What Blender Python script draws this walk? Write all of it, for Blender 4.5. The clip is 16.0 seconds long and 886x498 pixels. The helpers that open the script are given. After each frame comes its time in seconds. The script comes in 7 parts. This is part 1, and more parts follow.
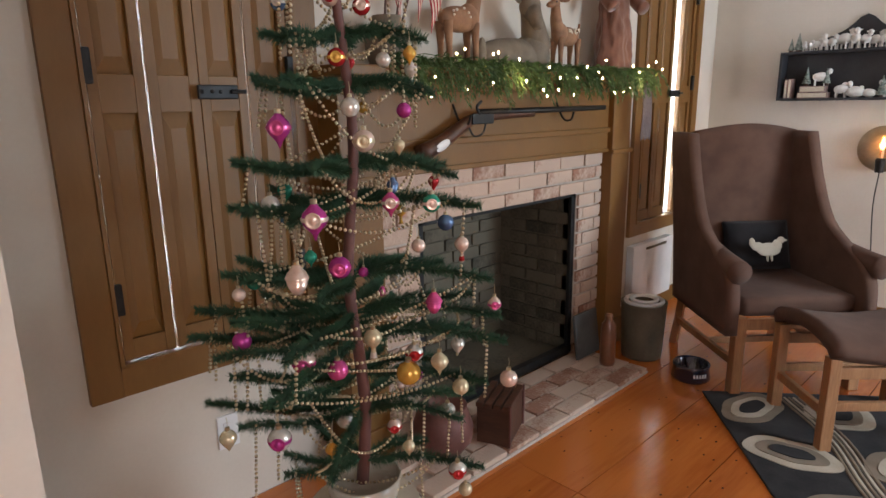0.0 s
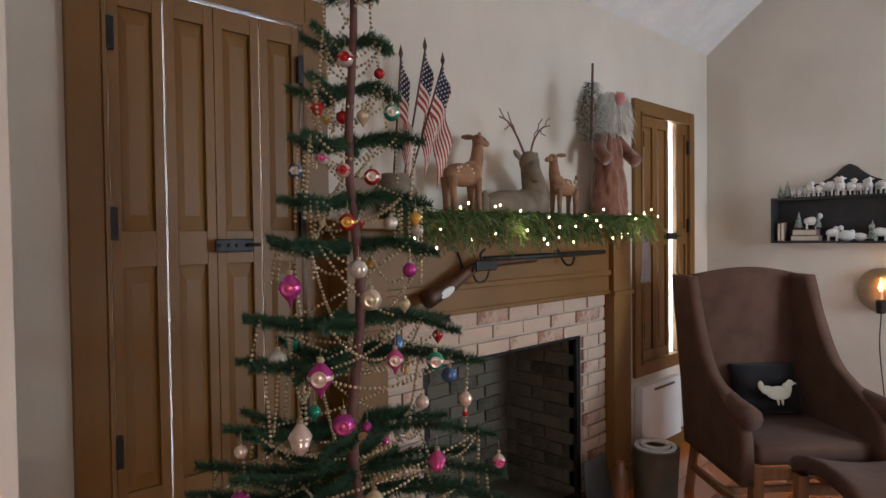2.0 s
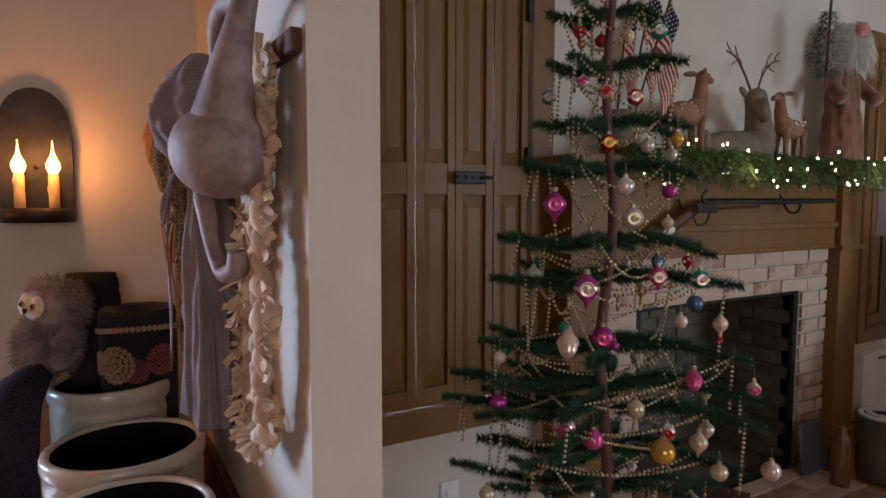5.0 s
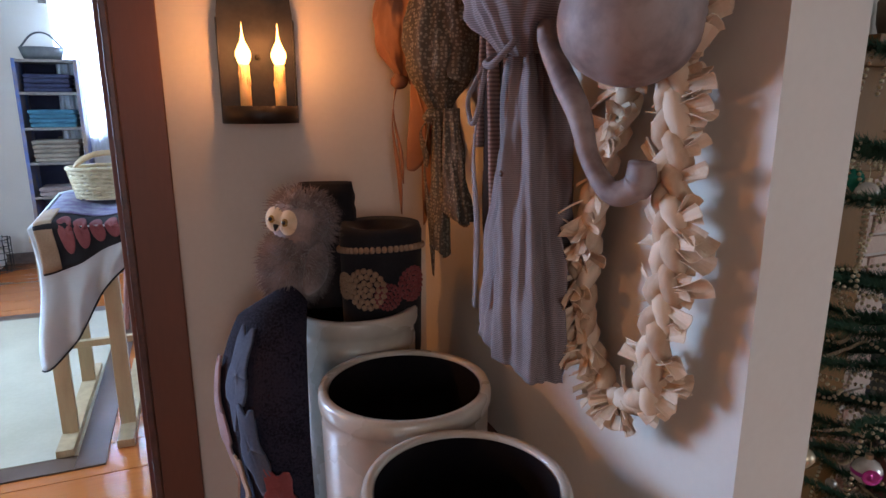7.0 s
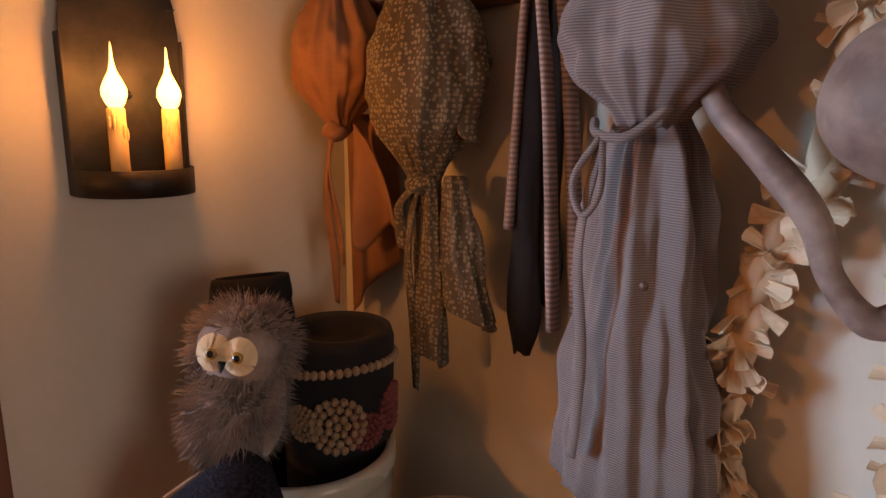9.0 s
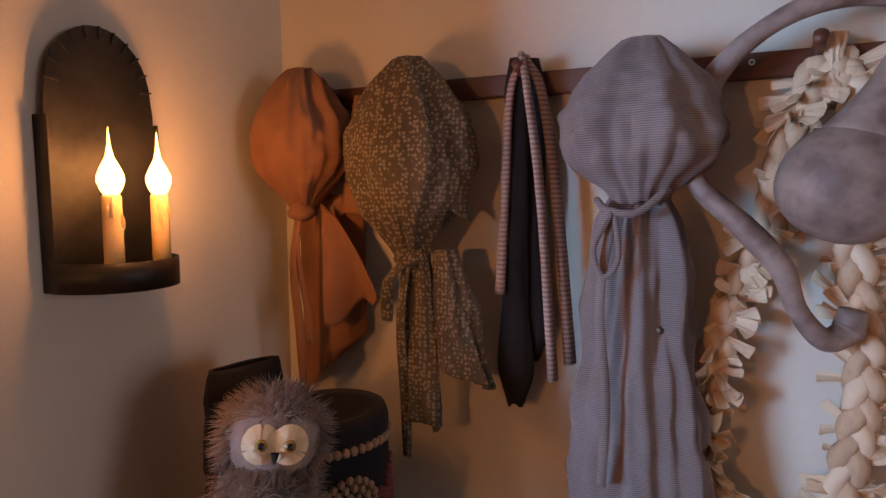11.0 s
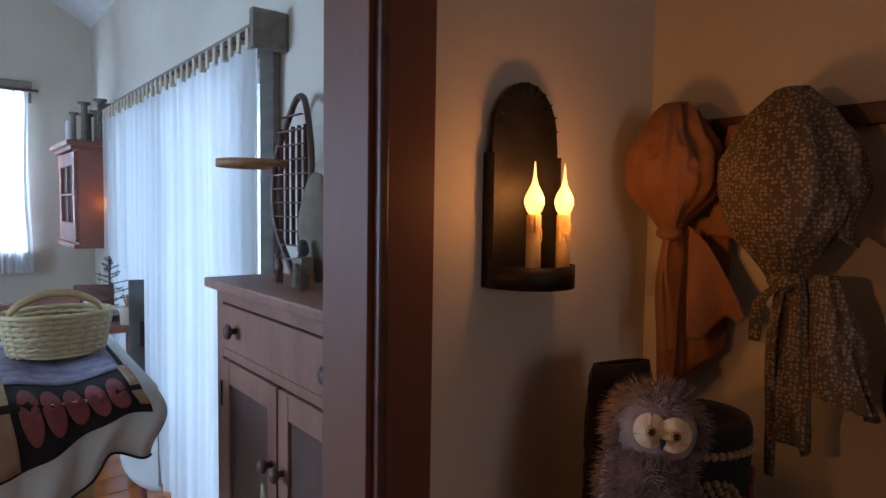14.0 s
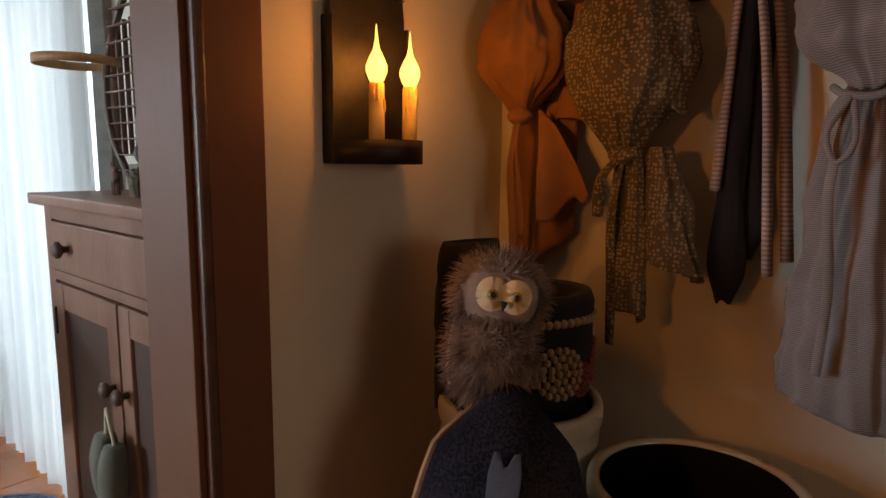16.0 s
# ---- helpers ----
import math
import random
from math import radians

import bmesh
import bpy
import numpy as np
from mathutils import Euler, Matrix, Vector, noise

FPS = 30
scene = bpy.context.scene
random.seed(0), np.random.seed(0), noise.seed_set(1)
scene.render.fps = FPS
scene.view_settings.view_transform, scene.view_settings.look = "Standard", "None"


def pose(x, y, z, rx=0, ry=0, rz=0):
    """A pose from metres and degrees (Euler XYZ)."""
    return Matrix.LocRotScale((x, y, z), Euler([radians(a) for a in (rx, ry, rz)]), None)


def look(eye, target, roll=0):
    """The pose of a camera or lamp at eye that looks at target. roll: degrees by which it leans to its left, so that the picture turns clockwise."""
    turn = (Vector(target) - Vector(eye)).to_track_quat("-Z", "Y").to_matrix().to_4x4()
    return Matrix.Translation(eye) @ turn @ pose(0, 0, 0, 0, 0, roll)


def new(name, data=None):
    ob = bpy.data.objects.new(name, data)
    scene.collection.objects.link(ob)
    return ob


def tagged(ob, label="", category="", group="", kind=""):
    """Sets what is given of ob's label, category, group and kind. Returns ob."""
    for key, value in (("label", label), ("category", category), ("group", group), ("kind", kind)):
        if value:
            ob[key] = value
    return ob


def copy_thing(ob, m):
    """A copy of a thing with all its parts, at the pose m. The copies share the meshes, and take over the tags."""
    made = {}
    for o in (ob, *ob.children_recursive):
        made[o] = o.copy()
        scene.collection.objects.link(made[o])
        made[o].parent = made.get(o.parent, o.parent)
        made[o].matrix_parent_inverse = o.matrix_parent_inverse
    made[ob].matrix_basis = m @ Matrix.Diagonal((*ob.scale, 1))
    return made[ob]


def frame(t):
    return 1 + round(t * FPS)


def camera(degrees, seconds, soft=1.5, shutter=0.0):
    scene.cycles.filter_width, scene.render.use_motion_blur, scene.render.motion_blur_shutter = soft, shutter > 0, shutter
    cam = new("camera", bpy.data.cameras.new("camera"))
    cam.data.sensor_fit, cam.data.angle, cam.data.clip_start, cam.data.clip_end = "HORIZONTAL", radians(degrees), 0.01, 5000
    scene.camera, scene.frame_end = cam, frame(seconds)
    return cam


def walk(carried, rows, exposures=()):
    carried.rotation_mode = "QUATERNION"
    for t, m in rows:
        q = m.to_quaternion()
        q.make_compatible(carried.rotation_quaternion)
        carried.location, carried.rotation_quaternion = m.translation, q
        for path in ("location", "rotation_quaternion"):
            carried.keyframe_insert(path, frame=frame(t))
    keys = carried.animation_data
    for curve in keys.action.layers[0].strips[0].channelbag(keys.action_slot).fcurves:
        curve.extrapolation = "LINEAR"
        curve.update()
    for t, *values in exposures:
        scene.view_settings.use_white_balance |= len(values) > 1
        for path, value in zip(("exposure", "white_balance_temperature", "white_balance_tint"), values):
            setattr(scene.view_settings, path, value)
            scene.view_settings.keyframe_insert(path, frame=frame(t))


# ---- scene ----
cam = camera(71.3, 16.0)
PATH = [
    (0, (0.065, -0.038, 1.313), (1.419, 1.361, 0.855), -0.8),
    (0.5, (0.061, -0.032, 1.334), (1.432, 1.383, 0.991), -0.8),
    (1, (0.053, -0.036, 1.351), (1.432, 1.393, 1.111), -0.8),
    (1.5, (0.046, -0.041, 1.364), (1.429, 1.397, 1.222), -0.9),
    (2, (0.045, -0.068, 1.38), (1.425, 1.379, 1.334), -0.7),
    (2.5, (0.039, -0.087, 1.378), (1.41, 1.367, 1.452), -0.9),
    (3, (0.028, -0.092, 1.395), (1.39, 1.365, 1.549), -0.6),
    (3.2, (0.019, -0.09, 1.37), (1.375, 1.368, 1.558), -0.7),
    (5.3, (-0.243, 0.067, 1.259), (0.655, 1.842, 1.05), -0.0),
    (5.5, (-0.278, 0.093, 1.249), (0.567, 1.89, 1.005), 0.0),
    (6, (-0.32, 0.16, 1.245), (0.438, 1.976, 0.889), -0.2),
    (6.5, (-0.395, 0.309, 1.231), (0.352, 2.117, 0.813), -0.4),
    (7, (-0.452, 0.445, 1.261), (0.281, 2.249, 0.807), -0.1),
    (7.5, (-0.578, 0.583, 1.261), (0.244, 2.349, 0.806), 0.4),
    (8, (-0.675, 0.698, 1.287), (0.462, 2.282, 0.842), 0.6),
    (8.5, (-0.66, 0.821, 1.31), (0.681, 2.242, 0.882), 0.6),
    (9, (-0.627, 0.926, 1.326), (0.781, 2.289, 0.927), 0.7),
    (9.5, (-0.678, 1.018, 1.327), (0.813, 2.317, 1.031), 0.6),
    (10, (-0.777, 1.123, 1.325), (0.972, 2.068, 1.11), 0.2),
    (10.2, (-0.797, 1.143, 1.333), (1.022, 1.95, 1.129), -0.1),
    (12.3, (-0.936, 1.11, 1.344), (0.846, 2.011, 1.237), -0.2),
    (12.5, (-0.95, 1.114, 1.341), (0.81, 2.058, 1.232), -0.0),
    (13, (-0.995, 1.13, 1.333), (0.67, 2.232, 1.225), 0.3),
    (13.5, (-1.056, 1.158, 1.347), (0.412, 2.509, 1.21), 0.3),
    (14, (-1.043, 1.154, 1.346), (0.219, 2.701, 1.218), 0.9),
    (14.5, (-0.997, 1.121, 1.338), (0.202, 2.717, 1.216), 1.0),
    (15, (-0.979, 1.092, 1.296), (0.248, 2.667, 1.171), 0.9),
    (15.5, (-0.972, 1.094, 1.258), (0.411, 2.528, 1.075), 0.8),
    (16, (-0.972, 1.136, 1.234), (0.541, 2.411, 0.943), 0.7),
]
# seconds, stops, kelvin, tint
LIGHT = [(0.0, 1.0, 7000, 20), (1.0, 0.7, 6900, 20), (3.0, 0.45, 6900, 20), (5.5, 0.05, 6600, 20), (7.0, 0.15, 6300, 20), (8.0, 0.0, 6600, 20), (9.0, 0.1, 8000, 20), (10.0, -0.05, 6800, 20),
         (12.5, -0.05, 6300, 20), (13.0, -0.3, 5900, 18), (14.0, -1.2, 7000, 20), (15.0, -1.15, 8600, 20), (16.0, -0.9, 10500, 20)]
walk(cam, [(t, look(eye, target, roll)) for t, eye, target, roll in PATH], LIGHT)

# ---- world and lights ----
world = bpy.data.worlds.new("sky")
scene.world = world
world.use_nodes = True
wn = world.node_tree
sky = wn.nodes.new("ShaderNodeTexSky")
sky.sky_type, sky.sun_disc = "NISHITA", False
sky.sun_elevation, sky.sun_rotation = radians(32), radians(200)
wn.links.new(sky.outputs[0], wn.nodes["Background"].inputs[0])
wn.nodes["Background"].inputs[1].default_value = 0.12


def area_light(name, eye, target, w, h, power, colour):
    d = bpy.data.lights.new(name, "AREA")
    d.shape, d.size, d.size_y, d.energy, d.color = "RECTANGLE", w, h, power, colour
    ob = new(name, d)
    ob.matrix_world = look(eye, target)
    return ob


def point_light(name, at, power, colour, radius=0.02):
    d = bpy.data.lights.new(name, "POINT")
    d.energy, d.color, d.shadow_soft_size = power, colour, radius
    ob = new(name, d)
    ob.location = at
    return ob


WARM = (1.0, 0.40, 0.11)
area_light("daylight_slider", (0.22, 4.2, 0.95), (-2.0, 4.1, 0.8), 1.7, 1.7, 48, (0.36, 0.64, 1.0))
area_light("daylight_far_window", (-0.98, 6.6, 1.52), (-0.85, 3.0, 0.9), 0.7, 1.0, 250, (0.45, 0.69, 1.0))
area_light("daylight_west_window", (-3.3, 3.9, 1.35), (0.0, 2.2, 1.1), 1.0, 1.2, 180, (0.40, 0.66, 1.0))
area_light("daylight_south_window", (3.3, -2.42, 1.4), (3.6, 1.5, 1.2), 1.1, 1.3, 54, (0.62, 0.84, 1.0))
# unseen neutral fill from the hall side, added to brighten tree and partition end
area_light("unseen_hall_fill", (-0.9, -2.42, 1.4), (0.3, 1.5, 1.2), 1.0, 1.3, 16, (0.93, 0.95, 1.0))
for cx in (-0.335, -0.265):
    point_light("candle_glow", (cx, 1.772, 1.375), 0.92, WARM, 0.016)
# stronger warm fill for the alcove, at the added sconce out of view
for cx in (-1.867, -1.794):
    point_light("candle_glow", (cx, 1.765, 1.375), 9.0, WARM, 0.016)
point_light("wall_lamp_glow", (4.34, 0.755, 1.07), 4, WARM, 0.02)

# ---- materials ----
def tree_of(name):
    m = bpy.data.materials.new(name)
    m.use_nodes = True
    return m, m.node_tree.nodes, m.node_tree.links


def ramp_node(n, stops):
    r = n.new("ShaderNodeValToRGB")
    while len(r.color_ramp.elements) < len(stops):
        r.color_ramp.elements.new(0.5)
    for e, (p, c) in zip(r.color_ramp.elements, stops):
        e.position, e.color = p, (*c, 1)
    return r


def surface(name, a, b, scale=6.0, stretch=(1, 1, 1), rough=0.6, rough2=None, metal=0.0, bump=0.15, fine=60.0, fine_amt=0.25,
            dist=0.004, coat=0.0, sheen=0.0, per_object=0.0, sub=0.0, spec=0.5):
    """Two colours mixed by coarse noise, with a fine grain on top, in object space."""
    m, n, l = tree_of(name)
    p = n["Principled BSDF"]
    tc, mp = n.new("ShaderNodeTexCoord"), n.new("ShaderNodeMapping")
    mp.inputs["Scale"].default_value = stretch
    l.new(tc.outputs["Object"], mp.inputs["Vector"])
    c, f = n.new("ShaderNodeTexNoise"), n.new("ShaderNodeTexNoise")
    c.inputs["Scale"].default_value, c.inputs["Detail"].default_value = scale, 5
    f.inputs["Scale"].default_value, f.inputs["Detail"].default_value = fine, 3
    l.new(mp.outputs[0], c.inputs["Vector"])
    l.new(mp.outputs[0], f.inputs["Vector"])
    mix = n.new("ShaderNodeMath")
    mix.operation = "MULTIPLY_ADD"
    l.new(f.outputs[0], mix.inputs[0])
    mix.inputs[1].default_value = fine_amt
    l.new(c.outputs[0], mix.inputs[2])
    src = mix.outputs[0]
    if per_object:
        oi, ad = n.new("ShaderNodeObjectInfo"), n.new("ShaderNodeMath")
        ad.operation = "MULTIPLY_ADD"
        ad.inputs[1].default_value = per_object
        l.new(oi.outputs["Random"], ad.inputs[0])
        l.new(src, ad.inputs[2])
        src = ad.outputs[0]
    top = 0.7 + fine_amt * 0.5 + per_object
    r = ramp_node(n, [(0.3 + fine_amt * 0.5 + per_object * 0.2, a), (min(1.0, top), b)])
    l.new(src, r.inputs[0])
    l.new(r.outputs[0], p.inputs["Base Color"])
    rr = n.new("ShaderNodeMapRange")
    rr.inputs["To Min"].default_value = rough
    rr.inputs["To Max"].default_value = rough if rough2 is None else rough2
    l.new(c.outputs[0], rr.inputs["Value"])
    l.new(rr.outputs[0], p.inputs["Roughness"])
    p.inputs["Metallic"].default_value = metal
    p.inputs["Specular IOR Level"].default_value = spec
    p.inputs["Coat Weight"].default_value = coat
    p.inputs["Coat Roughness"].default_value = 0.15
    p.inputs["Sheen Weight"].default_value = sheen
    p.inputs["Subsurface Weight"].default_value = sub
    if bump:
        bp = n.new("ShaderNodeBump")
        bp.inputs["Strength"].default_value, bp.inputs["Distance"].default_value = bump, dist
        l.new(src, bp.inputs["Height"])
        l.new(bp.outputs[0], p.inputs["Normal"])
    return m


def glow(name, colour, strength):
    m, n, l = tree_of(name)
    p = n["Principled BSDF"]
    p.inputs["Base Color"].default_value = (*colour, 1)
    p.inputs["Emission Color"].default_value = (*colour, 1)
    p.inputs["Emission Strength"].default_value = strength
    return m


def cloth(name, a, b, stripes=0.0, axis=2, weave=500.0, rough=0.95, coarse=9.0, contrast=1.0):
    """Woven cloth: soft mottling, fine weave, optional narrow stripes along an axis."""
    m = surface(name, a, b, scale=coarse, rough=rough, fine=weave, fine_amt=0.3, bump=0.35, dist=0.0015, sheen=0.06, spec=0.2)
    if stripes:
        n, l = m.node_tree.nodes, m.node_tree.links
        p = n["Principled BSDF"]
        base = p.inputs["Base Color"].links[0].from_socket
        tc, sp, mu, si = n.new("ShaderNodeTexCoord"), n.new("ShaderNodeSeparateXYZ"), n.new("ShaderNodeMath"), n.new("ShaderNodeMath")
        l.new(tc.outputs["Object"], sp.inputs[0])
        mu.operation, si.operation = "MULTIPLY", "SINE"
        mu.inputs[1].default_value = stripes
        l.new(sp.outputs[axis], mu.inputs[0])
        l.new(mu.outputs[0], si.inputs[0])
        mr = n.new("ShaderNodeMapRange")
        mr.inputs["From Min"].default_value, mr.inputs["From Max"].default_value = -0.6, 0.6
        mr.inputs["To Min"].default_value, mr.inputs["To Max"].default_value = 1 - 0.36 * contrast, 1 + 0.22 * contrast
        l.new(si.outputs[0], mr.inputs["Value"])
        mx = n.new("ShaderNodeVectorMath")
        mx.operation = "SCALE"
        l.new(base, mx.inputs[0])
        l.new(mr.outputs[0], mx.inputs["Scale"])
        l.new(mx.outputs[0], p.inputs["Base Color"])
    return m


PLASTER = surface("cream_plaster", (0.56, 0.50, 0.42), (0.64, 0.585, 0.50), 2.2, rough=0.85, bump=0.10, fine=90, fine_amt=0.2)
CEIL = surface("white_textured_ceiling", (0.66, 0.65, 0.63), (0.76, 0.75, 0.73), 5, rough=0.9, bump=0.5, fine=45, fine_amt=0.5, dist=0.01)
MUSTARD = surface("mustard_painted_wood", (0.155, 0.068, 0.013), (0.205, 0.095, 0.021), 4, (1, 1, 0.25), rough=0.42, rough2=0.6, bump=0.12, fine=110, fine_amt=0.25)
REDBROWN = surface("red_brown_painted_trim", (0.115, 0.040, 0.020), (0.16, 0.058, 0.029), 5, (1, 1, 0.2), rough=0.45, rough2=0.6, bump=0.1, fine=120)
BRICKM = surface("whitewashed_brick", (0.30, 0.145, 0.095), (0.52, 0.385, 0.30), 9, rough=0.9, bump=0.6, fine=70, fine_amt=0.5, dist=0.006, per_object=0.75)
MORTAR = surface("pale_mortar", (0.42, 0.35, 0.29), (0.52, 0.45, 0.38), 20, rough=0.95, bump=0.5, fine=120)
SOOT = surface("sooty_firebrick", (0.045, 0.04, 0.029), (0.14, 0.12, 0.085), 6, rough=0.9, bump=0.5, fine=60, fine_amt=0.5, dist=0.005, per_object=0.35)
PINE = surface("orange_pine_plank", (0.37, 0.080, 0.013), (0.52, 0.145, 0.029), 3.5, (0.22, 2.2, 1), rough=0.14, rough2=0.27, bump=0.05, fine=26, fine_amt=0.5, per_object=0.35, coat=0.4)
# knots in the pine
_n, _l = PINE.node_tree.nodes, PINE.node_tree.links
_p = _n["Principled BSDF"]
_g, _mp, _v = _n.new("ShaderNodeNewGeometry"), _n.new("ShaderNodeMapping"), _n.new("ShaderNodeTexVoronoi")
_mp.inputs["Scale"].default_value = (2.6, 4.2, 0.0)
_l.new(_g.outputs["Position"], _mp.inputs["Vector"])
_l.new(_mp.outputs[0], _v.inputs["Vector"])
_k = ramp_node(_n, [(0.045, (1, 1, 1)), (0.07, (0.55, 0.55, 0.55)), (0.11, (0, 0, 0))])
_l.new(_v.outputs["Distance"], _k.inputs[0])
_m = _n.new("ShaderNodeMix")
_m.data_type = "RGBA"
_l.new(_k.outputs[0], _m.inputs[0])
_l.new(_p.inputs["Base Color"].links[0].from_socket, _m.inputs[6])
_m.inputs[7].default_value = (0.05, 0.014, 0.006, 1)
_l.new(_m.outputs[2], _p.inputs["Base Color"])
BLACKMETAL = surface("blackened_tin", (0.018, 0.016, 0.014), (0.05, 0.042, 0.035), 14, rough=0.38, rough2=0.6, metal=0.7, bump=0.2, fine=90)
IRON = surface("black_iron", (0.012, 0.012, 0.012), (0.03, 0.03, 0.03), 20, rough=0.5, metal=0.5, bump=0.3, fine=120)
STONEWARE = surface("grey_salt_glaze_stoneware", (0.40, 0.36, 0.29), (0.52, 0.48, 0.40), 4, rough=0.22, rough2=0.34, bump=0.08, fine=45, fine_amt=0.3, coat=0.3)
GLAZE = surface("black_brown_inner_glaze", (0.006, 0.005, 0.006), (0.02, 0.016, 0.016), 5, rough=0.2, bump=0.05)
CHAIRCLOTH = cloth("brown_wool_upholstery", (0.092, 0.048, 0.034), (0.13, 0.070, 0.050))
OAK = surface("honey_oak", (0.30, 0.135, 0.058), (0.43, 0.21, 0.095), 5, (6, 6, 0.6), rough=0.4, rough2=0.55, bump=0.1, fine=40, fine_amt=0.5)
DARKWOOD = surface("dark_stained_wood", (0.045, 0.018, 0.011), (0.10, 0.040, 0.022), 6, (4, 0.5, 4), rough=0.35, rough2=0.5, bump=0.1, fine=50, fine_amt=0.5)
TRUNKM = surface("red_brown_trunk", (0.10, 0.035, 0.028), (0.16, 0.062, 0.048), 12, rough=0.6, bump=0.25, fine=90)
NEEDLE = surface("goose_feather_green", (0.010, 0.040, 0.018), (0.026, 0.085, 0.036), 14, rough=0.8, bump=0.0)
WHITEWAX = surface("ivory_candle_sleeve", (0.60, 0.40, 0.16), (0.72, 0.52, 0.25), 30, rough=0.5, bump=0.15, sub=0.1)
FLAME = glow("warm_candle_bulb", (1.0, 0.60, 0.17), 5.5)
CREAMTRIM = surface("white_painted_metal", (0.68, 0.68, 0.67), (0.76, 0.76, 0.75), 6, rough=0.4, bump=0.03)
OUTSIDE = glow("bright_sky_backdrop", (0.52, 0.78, 1.0), 2.6)
SUNLIT = glow("sunlit_sky_backdrop", (0.72, 0.87, 1.0), 11)


# ---- mesh helpers ----
def bm_box(bm, lo, hi, bevel=0.0):
    """An axis-aligned box with chamfered edges, added to bm."""
    t = bmesh.new()
    bmesh.ops.create_cube(t, size=1)
    for v in t.verts:
        v.co = Vector([lo[i] + (v.co[i] + 0.5) * (hi[i] - lo[i]) for i in range(3)])
    if bevel:
        bmesh.ops.bevel(t, geom=t.edges[:], offset=bevel, segments=2, affect="EDGES", profile=0.6)
    join_bm(bm, t)
    return bm


def join_bm(bm, t, m=None):
    me = bpy.data.meshes.new("tmp")
    if m is not None:
        bmesh.ops.transform(t, matrix=m, verts=t.verts)
    t.to_mesh(me)
    t.free()
    bm.from_mesh(me)
    bpy.data.meshes.remove(me)


def boxes(*items):
    bm = bmesh.new()
    for it in items:
        bm_box(bm, *it)
    return bm


def lathe(profile, segs=24, at=(0, 0, 0), bm=None):
    """Spin (radius, height) pairs round z."""
    bm = bm or bmesh.new()
    rings = []
    for r, z in profile:
        if r < 1e-5:
            rings.append([bm.verts.new((at[0], at[1], at[2] + z))])
        else:
            rings.append([bm.verts.new((at[0] + r * math.cos(2 * math.pi * k / segs), at[1] + r * math.sin(2 * math.pi * k / segs), at[2] + z)) for k in range(segs)])
    for a, b in zip(rings, rings[1:]):
        for k in range(segs):
            k2 = (k + 1) % segs
            if len(a) == 1 and len(b) == 1:
                continue
            if len(a) == 1:
                bm.faces.new((a[0], b[k2], b[k]))
            elif len(b) == 1:
                bm.faces.new((a[k], a[k2], b[0]))
            else:
                bm.faces.new((a[k], a[k2], b[k2], b[k]))
    bmesh.ops.recalc_face_normals(bm, faces=bm.faces)
    return bm


def tube(points, radius, segs=8, bm=None, flat=1.0):
    """A swept tube along points; radius is a number or a function of 0..1."""
    bm = bm or bmesh.new()
    pts = [Vector(p) for p in points]
    rings, up = [], Vector((0, 0, 1))
    for i, p in enumerate(pts):
        d = (pts[min(i + 1, len(pts) - 1)] - pts[max(i - 1, 0)]).normalized()
        if abs(d.dot(up)) > 0.95:
            up = Vector((0, 1, 0)) if abs(d.y) < 0.9 else Vector((1, 0, 0))
        s = d.cross(up).normalized()
        u = s.cross(d)
        up = u
        r = radius(i / (len(pts) - 1)) if callable(radius) else radius
        rings.append([bm.verts.new(p + (s * math.cos(2 * math.pi * k / segs) + u * flat * math.sin(2 * math.pi * k / segs)) * r) for k in range(segs)])
    for a, b in zip(rings, rings[1:]):
        for k in range(segs):
            bm.faces.new((a[k], a[(k + 1) % segs], b[(k + 1) % segs], b[k]))
    bm.faces.new(rings[0][::-1])
    bm.faces.new(rings[-1])
    return bm


def curve_pts(ctrl, n=24):
    """Smooth points through control points."""
    c = [Vector(p) for p in ctrl]
    c = [c[0] * 2 - c[1]] + c + [c[-1] * 2 - c[-2]]
    out = []
    segs = len(c) - 3
    for i in range(n + 1):
        u = i / n * segs
        k = min(int(u), segs - 1)
        t = u - k
        a, b, d, e = c[k], c[k + 1], c[k + 2], c[k + 3]
        out.append(0.5 * ((2 * b) + (d - a) * t + (2 * a - 5 * b + 4 * d - e) * t * t + (3 * b - 3 * d + e - a) * t ** 3))
    return out


def blob(bm, at, size, seg=12, rot=None, rough=0.0, freq=8.0):
    t = bmesh.new()
    bmesh.ops.create_uvsphere(t, u_segments=seg, v_segments=max(6, seg * 2 // 3), radius=1)
    for v in t.verts:
        v.co = Vector((v.co.x * size[0], v.co.y * size[1], v.co.z * size[2]))
        if rough:
            v.co *= 1 + rough * noise.noise(v.co * freq + Vector(at) * 3)
    m = Matrix.Translation(at) @ (rot or Matrix.Identity(4))
    join_bm(bm, t, m)
    return bm


def sheet(fn, nu, nv, thick=0.004, close=False):
    """A grid surface fn(u, v) with thickness along its normals."""
    bm = bmesh.new()
    g = [[bm.verts.new(fn(i / nu, j / nv)) for j in range(nv + 1)] for i in range(nu + (0 if close else 1))]
    for i in range(nu):
        for j in range(nv):
            i2 = (i + 1) % len(g)
            bm.faces.new((g[i][j], g[i2][j], g[i2][j + 1], g[i][j + 1]))
    bmesh.ops.recalc_face_normals(bm, faces=bm.faces)
    if thick:
        bmesh.ops.solidify(bm, geom=bm.faces[:] + bm.edges[:] + bm.verts[:], thickness=thick)
    return bm


